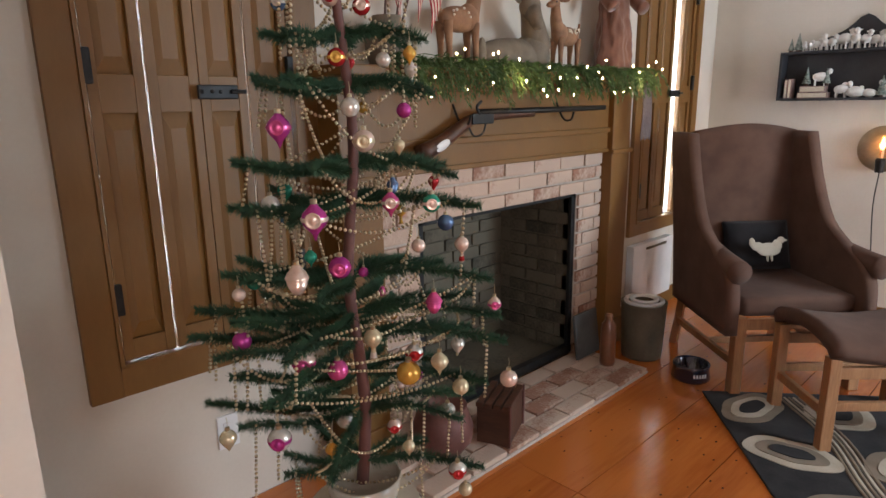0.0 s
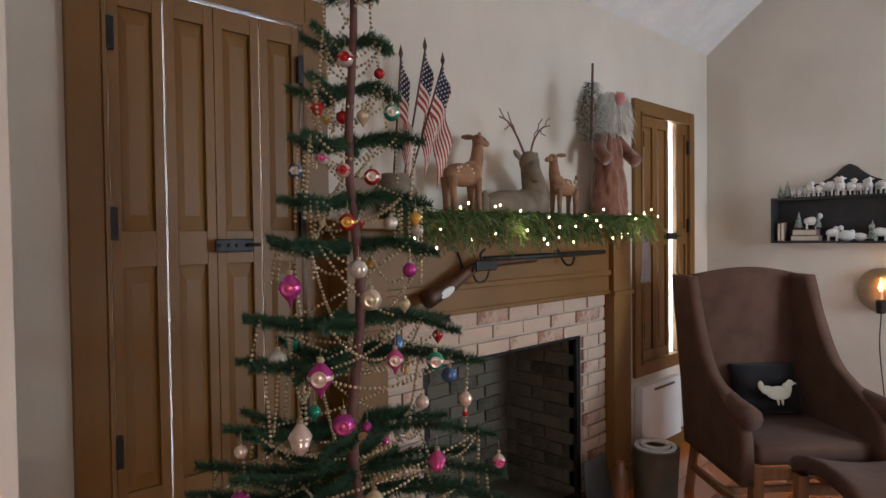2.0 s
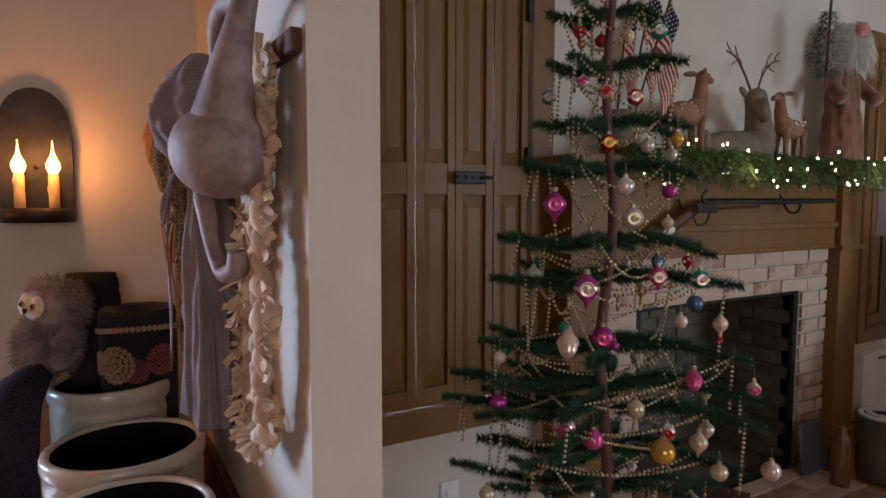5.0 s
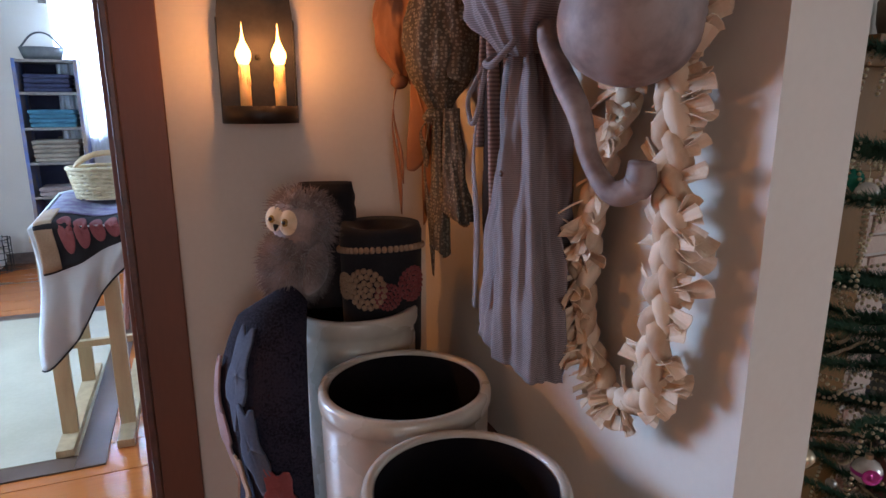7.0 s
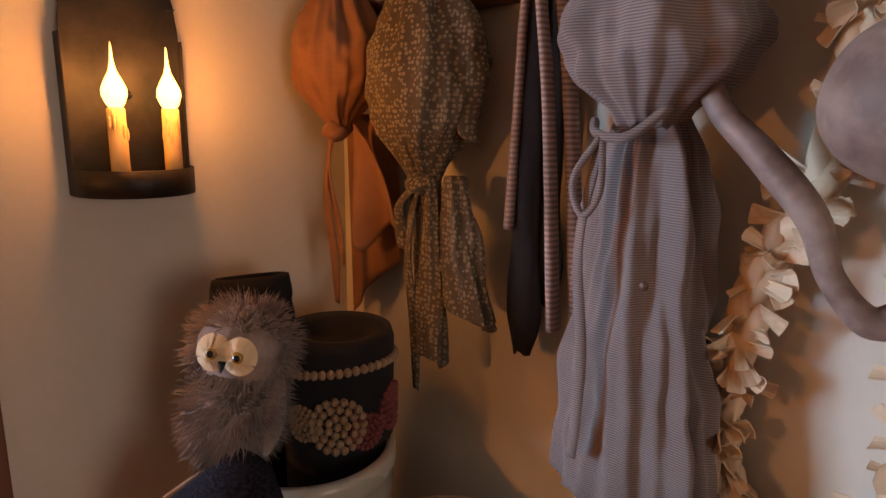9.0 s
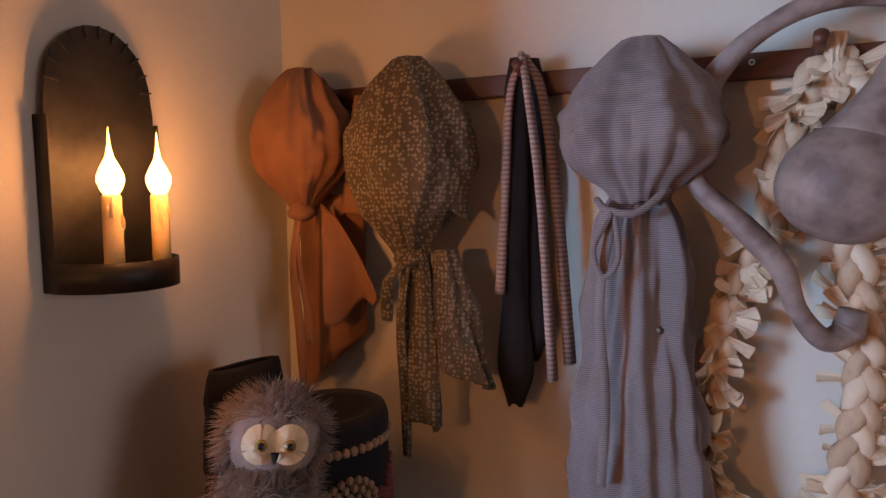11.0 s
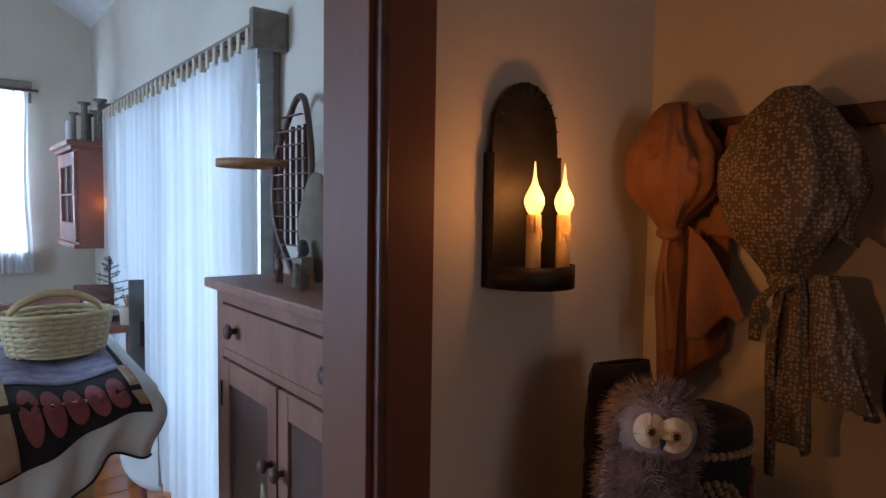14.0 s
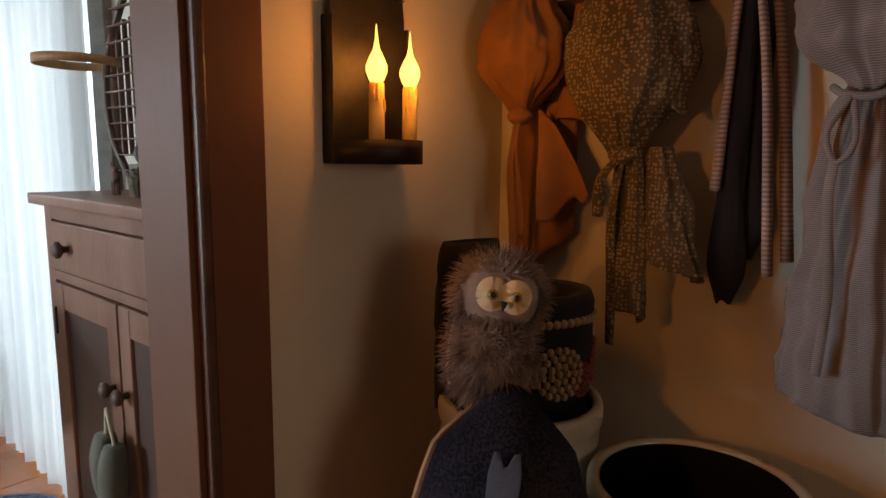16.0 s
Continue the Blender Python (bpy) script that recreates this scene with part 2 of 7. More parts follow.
def part(name, bm, material, parent=None, label="", smooth=False):
    me = bpy.data.meshes.new(name)
    bm.to_mesh(me)
    bm.free()
    me.materials.append(material)
    if smooth:
        for poly in me.polygons:
            poly.use_smooth = True
    ob = new(name, me)
    ob.parent = parent
    if label:
        ob["label"] = label
    return ob


def thing(name, label, category, at=(0, 0, 0), turn=0.0, group="", kind=""):
    e = new(name)
    e.empty_display_size = 0.05
    e.matrix_world = pose(*at, 0, 0, turn)
    return tagged(e, label, category, group, kind)


def solid(name, bm, material, label, category, group="", kind="", smooth=False, at=None, turn=0.0):
    ob = part(name, bm, material, None, "", smooth)
    if at:
        ob.matrix_world = pose(*at, 0, 0, turn)
    return tagged(ob, label, category, group, kind)

# ---- structure ----
def structure(name, bm, mat, label):
    return solid(name, bm, mat, label, name.split("_")[0], kind="structure")


T = 0.15
NY = 1.78      # inner face of the fireplace wall
SY = 1.87      # face of the sconce wall
EX = 4.36      # inner face of the shelf wall
SOUTH = -2.5
WX = -3.4      # west end of the workroom
FY = 6.30      # far wall of the workroom
CX = -0.16     # curtain wall of the workroom

structure("floor", boxes(((WX - 0.2, SOUTH - 0.2, -0.16), (EX + 0.2, FY + 0.2, -0.022))), DARKWOOD, "dark subfloor under wide pine boards")


def wall_with_openings(name, axis, at, thick, a, b, z1, holes, mat, label):
    """A wall along an axis; holes are (from, to, sill, head)."""
    bm = bmesh.new()

    def piece(u0, u1, v0, v1):
        if u1 - u0 > 1e-4 and v1 - v0 > 1e-4:
            lo, hi = ((u0, at, v0), (u1, at + thick, v1)) if axis == "x" else ((at, u0, v0), (at + thick, u1, v1))
            bm_box(bm, [min(p, q) for p, q in zip(lo, hi)], [max(p, q) for p, q in zip(lo, hi)])
    u = a
    for h0, h1, s, t in sorted(holes):
        piece(u, h0, 0, z1)
        piece(h0, h1, 0, s)
        piece(h0, h1, t, z1)
        u = h1
    piece(u, b, 0, z1)
    return structure(name, bm, mat, label)


W1 = (0.535, 1.157, 0.596, 2.095)
W2 = (3.40, 4.04, 0.595, 2.09)
wall_with_openings("wall_north", "x", NY, T, 0.192, EX + 0.15, 2.62, [W1, (1.58, 2.73, 0.0, 1.0), W2], PLASTER, "cream plaster wall with fireplace and two shuttered windows")
wall_with_openings("wall_sconce", "x", SY, 0.105, -0.588, 0.08, 4.0, [], PLASTER, "cream plaster wall beside the doorway")
wall_with_openings("wall_doorway", "x", SY, 0.105, WX, -0.588, 4.0, [(-1.54, -0.588, 0, 2.08)], PLASTER, "cream plaster wall with an open doorway")
wall_with_openings("wall_partition", "y", 0.08, 0.112, 0.89, NY + 0.22, 4.0, [], PLASTER, "cream plaster partition with a peg rail")
wall_with_openings("wall_east", "y", EX, T, SOUTH, NY, 4.6, [], PLASTER, "pale gable wall with a hanging shelf")
# out of view; the opening near x = -0.9 is added for the hall fill
wall_with_openings("wall_south", "x", SOUTH, -T, WX, EX + T, 4.6, [(2.75, 3.85, 0.75, 2.05), (-1.4, -0.4, 0.75, 2.05)], PLASTER, "unseen cream plaster wall with a window and an added fill-light opening")
wall_with_openings("wall_west", "y", WX, -T, SOUTH, FY + T, 4.6, [(3.4, 4.4, 0.75, 2.0)], PLASTER, "cream plaster wall with a window")
wall_with_openings("wall_curtain", "y", CX, T, SY + 0.105, FY, 2.75, [(3.2, 5.3, 0.0, 1.86)], PLASTER, "pale wall with a curtained glass door")
wall_with_openings("wall_far", "x", FY, T, WX, CX + T, 4.6, [(-1.33, -0.63, 1.02, 2.03)], PLASTER, "pale gable wall with a curtained window")


def slab(p, thick=0.1):
    """A sloping ceiling through four points, thickened upward."""
    bm = bmesh.new()
    lo = [bm.verts.new(q) for q in p]
    hi = [bm.verts.new((q[0], q[1], q[2] + thick)) for q in p]
    bm.faces.new(lo[::-1])
    bm.faces.new(hi)
    for k in range(4):
        bm.faces.new((lo[k], lo[(k + 1) % 4], hi[(k + 1) % 4], hi[k]))
    bmesh.ops.recalc_face_normals(bm, faces=bm.faces)
    return bm


structure("ceiling_north", slab([(0.0, NY, 2.60), (EX + T, NY, 2.60), (EX + T, -0.6, 4.42), (0.0, -0.6, 4.42)]), CEIL, "white textured sloping ceiling")
structure("ceiling_hall", slab([(WX, SY + 0.05, 3.5), (0.12, SY + 0.05, 3.5), (0.12, -0.6, 4.3), (WX, -0.6, 4.3)]), CEIL, "white textured sloping ceiling")
structure("ceiling_south", slab([(WX, -0.6, 4.3), (EX + T, -0.6, 4.3), (EX + T, SOUTH - T, 2.9), (WX, SOUTH - T, 2.9)]), CEIL, "white textured sloping ceiling")
structure("ceiling_workroom", slab([(CX + T, SY + 0.1, 2.52), (CX + T, FY + T, 2.52), (WX - T, FY + T, 4.6), (WX - T, SY + 0.1, 4.6)]), CEIL, "white sloping ceiling of the workroom")

# door casing between the hall and the workroom
trim = thing("door_1", "red-brown painted door casing around an open doorway", "door frame", (-0.588, SY, 0), kind="structure")
part("casing", boxes(((0.012, -0.018, 0.0), (0.098, -0.001, 2.16), 0.003)), REDBROWN, trim)
part("casing_bead", boxes(((-0.002, -0.026, 0.0), (0.014, -0.001, 2.08), 0.004)), DARKWOOD, trim)
part("jamb", boxes(((-0.012, -0.012, 0.0), (-0.002, 0.112, 2.08), 0.002)), REDBROWN, trim)
part("head_casing", boxes(((-1.05, -0.02, 2.08), (0.098, -0.002, 2.18), 0.003)), REDBROWN, trim)
part("far_casing", boxes(((-1.05, -0.018, 0.0), (-0.94, -0.001, 2.08), 0.003)), REDBROWN, trim)
structure("ground", boxes(((-400, -400, -0.42), (400, 400, -0.30))), surface("winter_lawn", (0.05, 0.06, 0.03), (0.11, 0.10, 0.06), 0.8, rough=0.95, bump=0.3), "dull winter lawn outside")
for nm, lo, hi in (("backdrop_1", (0.2, 2.9, -0.3), (5.4, 2.92, 3.0)), ("backdrop_2", (0.9, 3.0, -0.3), (0.92, 7.1, 2.6)), ("backdrop_3", (-3.2, 7.3, -0.3), (0.6, 7.32, 3.0))):
    structure(nm, boxes((lo, hi)), SUNLIT if nm == "backdrop_1" else OUTSIDE, "bright overcast sky beyond the windows")

# ---- tree room: shutters, mantel, hearth ----
def shuttered_window(name, w, outer, label, ajar=0.0):
    x0, x1, z0, z1 = w
    win = thing(name, label, "window", (0, NY, 0), kind="structure")
    c = outer
    # casing with an inner bead
    for nm, lo, hi in (("side_casing", (x0 - c, -0.024, z0 - c), (x0, 0.0, z1 + c)), ("side_casing", (x1, -0.024, z0 - c), (x1 + c, 0.0, z1 + c)),
                       ("head_casing", (x0, -0.022, z1), (x1, 0.0, z1 + c)), ("sill_casing", (x0, -0.022, z0 - c), (x1, 0.0, z0))):
        part(nm, boxes((lo, hi, 0.003)), MUSTARD, win)
    part("inner_bead", boxes(((x0, -0.03, z0), (x0 + 0.012, 0.02, z1), 0.003), ((x1 - 0.012, -0.03, z0), (x1, 0.02, z1), 0.003),
                             ((x0, -0.03, z1 - 0.012), (x1, 0.02, z1), 0.003), ((x0, -0.03, z0), (x1, 0.02, z0 + 0.012), 0.003)), MUSTARD, win)
    n = 4
    x0 += 0.016
    x1 -= 0.016
    lw = (x1 - x0) / n
    for k in range(n):
        gap = (0.0045 if k in (1, 3) and not ajar else 0.0015) + (ajar if k == 2 else 0)
        a, b = x0 + k * lw + gap, x0 + (k + 1) * lw - 0.001
        if ajar:
            # the right-hand pair stands folded back, leaving a gap
            if k == 2:
                continue
            a, b = ((x0, x0 + 0.172), (x0 + 0.174, x0 + 0.346), None, (x0 + 0.455, x1))[k]
        zb, zt, zm = z0 + 0.016, z1 - 0.018, 1.350
        st = 0.028
        bm = boxes(((a, -0.012, zb), (a + st, 0.016, zt), 0.002), ((b - st, -0.012, zb), (b, 0.016, zt), 0.002))
        for ra, rb in ((zb, zb + 0.06), (zm - 0.05, zm + 0.05), (zt - 0.06, zt)):
            bm_box(bm, (a + st, -0.011, ra), (b - st, 0.015, rb), 0.0015)
        leaf = part("shutter_leaf", bm, MUSTARD, win)
        for pa, pb in ((zb + 0.06, zm - 0.05), (zm + 0.05, zt - 0.06)):
            t = bmesh.new()
            xa, xb = a + st, b - st
            lo = [t.verts.new(p) for p in ((xa, 0.002, pa), (xb, 0.002, pa), (xb, 0.002, pb), (xa, 0.002, pb))]
            i1, i2 = 0.022, 0.045
            up = [t.verts.new(p) for p in ((xa + i1, -0.009, pa + i2), (xb - i1, -0.009, pa + i2), (xb - i1, -0.009, pb - i2), (xa + i1, -0.009, pb - i2))]
            bk = [t.verts.new(p) for p in ((xa, 0.012, pa), (xb, 0.012, pa), (xb, 0.012, pb), (xa, 0.012, pb))]
            t.faces.new(up)
            t.faces.new(bk[::-1])
            for q in range(4):
                t.faces.new((lo[q], lo[(q + 1) % 4], up[(q + 1) % 4], up[q]))
                t.faces.new((bk[q], bk[(q + 1) % 4], lo[(q + 1) % 4], lo[q]))
            bmesh.ops.recalc_face_normals(t, faces=t.faces)
            part("raised_panel", t, MUSTARD, leaf)
    xm = (x0 + x1) / 2
    for k, hx in ((0, x0 + 0.003), (3, x1 - 0.003)):
        for hz in (z0 + 0.2, 1.42, z1 - 0.16):
            part("hinge", boxes(((hx - 0.012, -0.03, hz - 0.045), (hx + 0.012, -0.012, hz + 0.045), 0.004)), IRON, win, "black iron hinge")
    bar = part("latch", boxes(((xm - 0.016, -0.04, 1.335), (xm + 0.104, -0.026, 1.375), 0.004)), IRON, win, "black iron sliding bolt latch")
    part("bolt", tube([(xm + 0.08, -0.044, 1.356), (xm + 0.125, -0.044, 1.356)], 0.006), IRON, bar)
    for q in (-0.025, 0.005, 0.03, 0.075):
        part("rivet", blob(bmesh.new(), (xm + 0.019 + q, -0.041, 1.356), (0.006, 0.004, 0.006), 8), IRON, bar)
    glass = part("pane", boxes(((x0, 0.10, z0), (x1, 0.106, z1))), GLASS, win)
    glass.visible_shadow = False
    part("window_sill", boxes(((x0, 0.03, z0 - 0.002), (x1, 0.14, z0 + 0.012), 0.002)), CREAMTRIM, win)
    return win


GLASS, _n, _l = tree_of("clear_glass")
_n["Principled BSDF"].inputs["Transmission Weight"].default_value = 1.0
_n["Principled BSDF"].inputs["Roughness"].default_value = 0.02
_n["Principled BSDF"].inputs["IOR"].default_value = 1.45
shuttered_window("window_1", W1, 0.085, "closed mustard-brown panelled interior shutters in a painted casing")
shuttered_window("window_2", W2, 0.07, "mustard-brown panelled shutters slightly ajar with daylight between", 0.055)

# chimney piece: brick face, firebox, painted surround
BR0, BR1, OP0, OP1, OPZ = 1.40, 2.90, 1.62, 2.69, 0.88
MF = 1.70      # brick face
fp = thing("fireplace", "whitewashed brick fireplace with a black-framed firebox and sooty brick inside", "fireplace", (0, 0, 0), kind="structure")
part("mortar_bed", boxes(((BR0, MF + 0.006, 0.0), (OP0, NY, 1.06)), ((OP1, MF + 0.006, 0.0), (BR1, NY, 1.06)), ((OP0, MF + 0.006, OPZ), (OP1, NY, 1.06))), MORTAR, fp)
part("firebox_back", boxes(((OP0, NY + 0.42, 0.0), (OP1, NY + 0.46, 1.0)), ((OP0 - 0.04, MF + 0.02, 0.0), (OP0, NY + 0.46, 1.0)), ((OP1, MF + 0.02, 0.0), (OP1 + 0.04, NY + 0.46, 1.0)),
                           ((OP0, MF + 0.02, OPZ + 0.02), (OP1, NY + 0.46, 1.0)), ((OP0, MF + 0.02, 0.0), (OP1, NY + 0.46, 0.02))), SOOT, fp)
part("screen_frame", boxes(((OP0, MF + 0.01, 0.03), (OP0 + 0.03, MF + 0.03, OPZ), 0.002), ((OP1 - 0.03, MF + 0.01, 0.03), (OP1, MF + 0.03, OPZ), 0.002),
                           ((OP0, MF + 0.01, OPZ - 0.03), (OP1, MF + 0.03, OPZ), 0.002), ((OP0, MF + 0.005, 0.02), (OP1, MF + 0.04, 0.06), 0.002)), IRON, fp, "black metal firebox frame")

mantel = thing("mantelpiece", "mustard-brown painted wooden mantelpiece with pilasters and deep shelf", "mantel", (0, 0, 0), kind="structure")
for px in (BR0 - 0.17, BR1):
    p = part("pilaster", boxes(((px, MF - 0.06, 0.0), (px + 0.17, NY - 0.001, 1.40), 0.004)), MUSTARD, mantel)
    part("pilaster_base", boxes(((px - 0.012, MF - 0.075, 0.0), (px + 0.182, MF - 0.058, 0.14), 0.004)), MUSTARD, p)
    part("pilaster_cap", boxes(((px - 0.012, MF - 0.075, 1.05), (px + 0.182, MF - 0.058, 1.075), 0.006)), MUSTARD, p)
part("frieze", boxes(((BR0, MF - 0.03, 1.06), (BR1, NY - 0.001, 1.40), 0.003)), MUSTARD, mantel)
part("frieze_moulding", boxes(((BR0, MF - 0.045, 1.16), (BR1, MF - 0.028, 1.185), 0.005), ((BR0, MF - 0.04, 1.06), (BR1, MF - 0.028, 1.08), 0.004)), MUSTARD, mantel)
part("bed_moulding", boxes(((BR0 - 0.19, MF - 0.10, 1.36), (BR1 + 0.19, NY - 0.001, 1.40), 0.01)), MUSTARD, mantel)
part("shelf", boxes(((BR0 - 0.22, MF - 0.16, 1.40), (BR1 + 0.22, NY - 0.001, 1.435), 0.006)), MUSTARD, mantel)

# ---- alcove: sconce, peg rail, hangings, crocks ----
SX = -0.302
sconce = thing("wall_sconce", "arched black tin wall sconce with two lit candle bulbs", "sconce", (SX, SY - 0.006, 1.224))
bm = bmesh.new()
outline = [(-0.076, 0.0), (0.076, 0.0), (0.076, 0.225)] + [(0.0735 * math.cos(a), 0.243 + 0.085 * math.sin(a)) for a in [math.pi * k / 16 for k in range(17)]] + [(-0.076, 0.225)]
fr = [bm.verts.new((x, -0.012, z)) for x, z in outline]
bk = [bm.verts.new((x, -0.009, z)) for x, z in outline]
bm.faces.new(fr)
bm.faces.new(bk[::-1])
for k in range(len(fr)):
    q = (k + 1) % len(fr)
    bm.faces.new((fr[k], bk[k], bk[q], fr[q]))
bmesh.ops.recalc_face_normals(bm, faces=bm.faces)
part("back_plate", bm, BLACKMETAL, sconce)
for fx in (-0.079, 0.075):
    part("side_flange", boxes(((fx, -0.020, 0.0), (fx + 0.003, 0.005, 0.212), 0.001)), BLACKMETAL, sconce)
for k in range(11):
    a = math.pi * (k + 0.5) / 11
    part("crimp", boxes(((-0.0012, -0.016, -0.008), (0.0012, -0.011, 0.008), 0.0008)), BLACKMETAL, sconce).matrix_local = pose(0.066 * math.cos(a), 0, 0.243 + 0.077 * math.sin(a), 0, -math.degrees(a) + 90, 0)


def tray_edge(u, v):
    a = math.pi * u
    return (-0.079 * math.cos(a), -0.012 - 0.085 * math.sin(a), 0.036 * v)


tray = part("tray", sheet(tray_edge, 28, 2, 0.003), BLACKMETAL, sconce, smooth=True)
part("tray_floor", sheet(lambda u, v: (-0.078 * math.cos(math.pi * u), -0.012 - 0.084 * math.sin(math.pi * u) * v, 0.002), 28, 6, 0.002), BLACKMETAL, tray)
part("screw", blob(bmesh.new(), (0.0, -0.016, 0.135), (0.006, 0.006, 0.006), 10), BLACKMETAL, sconce)
for dx in (-0.033, 0.037):
    c = part("candle_sleeve", lathe([(0.0, 0.004), (0.0118, 0.004), (0.0115, 0.06), (0.0112, 0.118), (0.010, 0.121), (0.0, 0.121)], 16), WHITEWAX, sconce, "ivory drip candle sleeve", smooth=True)
    c.location = (dx, -0.062, -0.004)
    rg = random.Random(int(dx * 1000))
    for q in range(5):
        a = rg.uniform(0, 6.28)
        zz = rg.uniform(0.08, 0.115)
        part("wax_drip", blob(bmesh.new(), (0.0115 * math.cos(a), 0.0115 * math.sin(a), zz), (0.0025, 0.0025, 0.009), 8), WHITEWAX, c)
    b = part("flame_bulb", lathe([(0.007, 0.120), (0.0115, 0.126), (0.0155, 0.137), (0.0152, 0.145), (0.0105, 0.156), (0.0048, 0.167), (0.0022, 0.180), (0.001, 0.196), (0.0, 0.203)], 16), FLAME, c, "glowing flame-tip bulb", smooth=True)
    b.visible_shadow = False

# unseen copy left of the doorway, added to carry the warm fill lamps
copy_thing(sconce, pose(-1.83, SY - 0.006, 1.224))
PEGX = 0.08
RAILWOOD = surface("red_stained_peg_rail", (0.085, 0.026, 0.014), (0.13, 0.045, 0.022), 6, (4, 0.5, 4), rough=0.35, rough2=0.5, bump=0.1, fine=60, fine_amt=0.5)
rail = thing("peg_rail", "red-brown stained wooden peg rail screwed to the wall", "peg rail", (PEGX, 0, 1.503))
part("board", boxes(((-0.018, 0.905, -0.017), (-0.001, 1.80, 0.017), 0.003)), RAILWOOD, rail)
for py in (1.735, 1.555, 1.40, 1.225, 1.03):
    part("peg", tube([(-0.017, py, 0.0), (-0.06, py, 0.012), (-0.075, py, 0.02)], lambda t: 0.009 - 0.002 * math.sin(3 * t), 10), RAILWOOD, rail, smooth=True)
for py in (1.10, 1.64):
    part("screw_ring", lathe([(0.002, 0), (0.004, 0), (0.004, 0.002), (0.002, 0.002)], 12), CREAMTRIM, rail).matrix_local = pose(-0.018, py, 0.004, 0, -90, 0)

RUST = cloth("rust_homespun", (0.22, 0.098, 0.052), (0.29, 0.137, 0.075), stripes=3600, contrast=0.4)
GREYBLUE = cloth("grey_brown_checked_homespun", (0.165, 0.135, 0.13), (0.23, 0.19, 0.185), stripes=2300)
BLACKWOOL = cloth("black_wool", (0.010, 0.009, 0.010), (0.024, 0.021, 0.022), weave=260)
PINKKNIT = cloth("pink_and_tan_knit", (0.24, 0.17, 0.15), (0.40, 0.30, 0.27), stripes=900, weave=200)
CALICO = cloth("brown_calico_print", (0.085, 0.065, 0.045), (0.12, 0.094, 0.064))
_n, _l = CALICO.node_tree.nodes, CALICO.node_tree.links
_p = _n["Principled BSDF"]
_tc, _v = _n.new("ShaderNodeTexCoord"), _n.new("ShaderNodeTexVoronoi")
_v.inputs["Scale"].default_value = 150
_v.inputs["Randomness"].default_value = 0.55
_l.new(_tc.outputs["Object"], _v.inputs["Vector"])
_r = ramp_node(_n, [(0.10, (0, 0, 0)), (0.17, (1, 1, 1)), (0.34, (0.9, 0.9, 0.9)), (0.44, (0, 0, 0))])
_l.new(_v.outputs["Distance"], _r.inputs[0])
_m = _n.new("ShaderNodeMix")
_m.data_type = "RGBA"
_l.new(_r.outputs[0], _m.inputs[0])
_l.new(_p.inputs["Base Color"].links[0].from_socket, _m.inputs[6])
_m.inputs[7].default_value = (0.29, 0.235, 0.16, 1)
_l.new(_m.outputs[2], _p.inputs["Base Color"])


def interp(table, t):
    """A smooth curve through (place, value) pairs."""
    n = len(table)
    for k in range(n - 1):
        if t <= table[k + 1][0] or k == n - 2:
            (x0, y0), (x1, y1) = table[k], table[k + 1]
            w = x1 - x0
            u = min(1.0, max(0.0, (t - x0) / w))

            def slope(i):
                a, b = table[max(0, i - 1)], table[min(n - 1, i + 1)]
                return (b[1] - a[1]) / (b[0] - a[0])
            m0, m1 = slope(k) * w, slope(k + 1) * w
            return (2 * u ** 3 - 3 * u * u + 1) * y0 + (u ** 3 - 2 * u * u + u) * m0 + (3 * u * u - 2 * u ** 3) * y1 + (u ** 3 - u * u) * m1


def folded_tube(z_top, z_bot, width, depth, cy, cx, folds=7, fold_amt=0.12, seed=0, gather=None, sway=0.0, nu=72, nv=44, thick=0.003, slant=0.0):
    """A closed hanging cloth; width and depth are tables over 0 (top) to 1 (hem)."""
    off = Vector((seed * 3.1, seed * 1.7, 0))

    def fn(u, v):
        a = 2 * math.pi * u
        w, d = interp(width, v), interp(depth, v)
        g = fold_amt * (interp(gather, v) if gather else 1.0)
        n1 = noise.noise(Vector((math.cos(a) * folds * 0.35, math.sin(a) * folds * 0.35, v * 1.4)) + off)
        n2 = 0.9 - 2.0 * abs(math.sin(0.5 * (a * folds + 3 * noise.noise(Vector((v * 2.2, seed, math.cos(a)))) + seed))) ** 0.7
        n2 = 0.45 * n2 + 1.1 * noise.noise(Vector((math.cos(a) * folds * 0.8, math.sin(a) * folds * 0.8, v * 2.6)) + off)
        n3 = noise.noise(Vector((math.cos(a) * 2, math.sin(a) * 2, v * 6)) + off * 2)
        r = 1 + g * (0.75 * n2 + 1.2 * n1) + 0.13 * n3 + 0.05 * noise.noise(Vector((math.cos(a) * 5, math.sin(a) * 5, v * 15)) + off)
        z = z_top + (z_bot - z_top) * v
        z += (0.012 * n1 + slant * math.sin(a)) * v
        return (cx + d * r * math.cos(a), cy + w * r * math.sin(a) + sway * v * v, z)
    return sheet(fn, nu, nv, thick, close=True)


def ribbon(pts, width, thick=0.0016, n=18, axis=(0, 1, 0)):
    c = curve_pts(pts, n)

    def fn(u, v):
        p = c[min(n, round(u * n))]
        tw = 0.3 * math.sin(u * 7)
        return p + (Vector(axis) * math.cos(tw) + Vector((1, 0, 0)) * math.sin(tw)) * width * (v - 0.5)
    return sheet(fn, n, 2, thick)


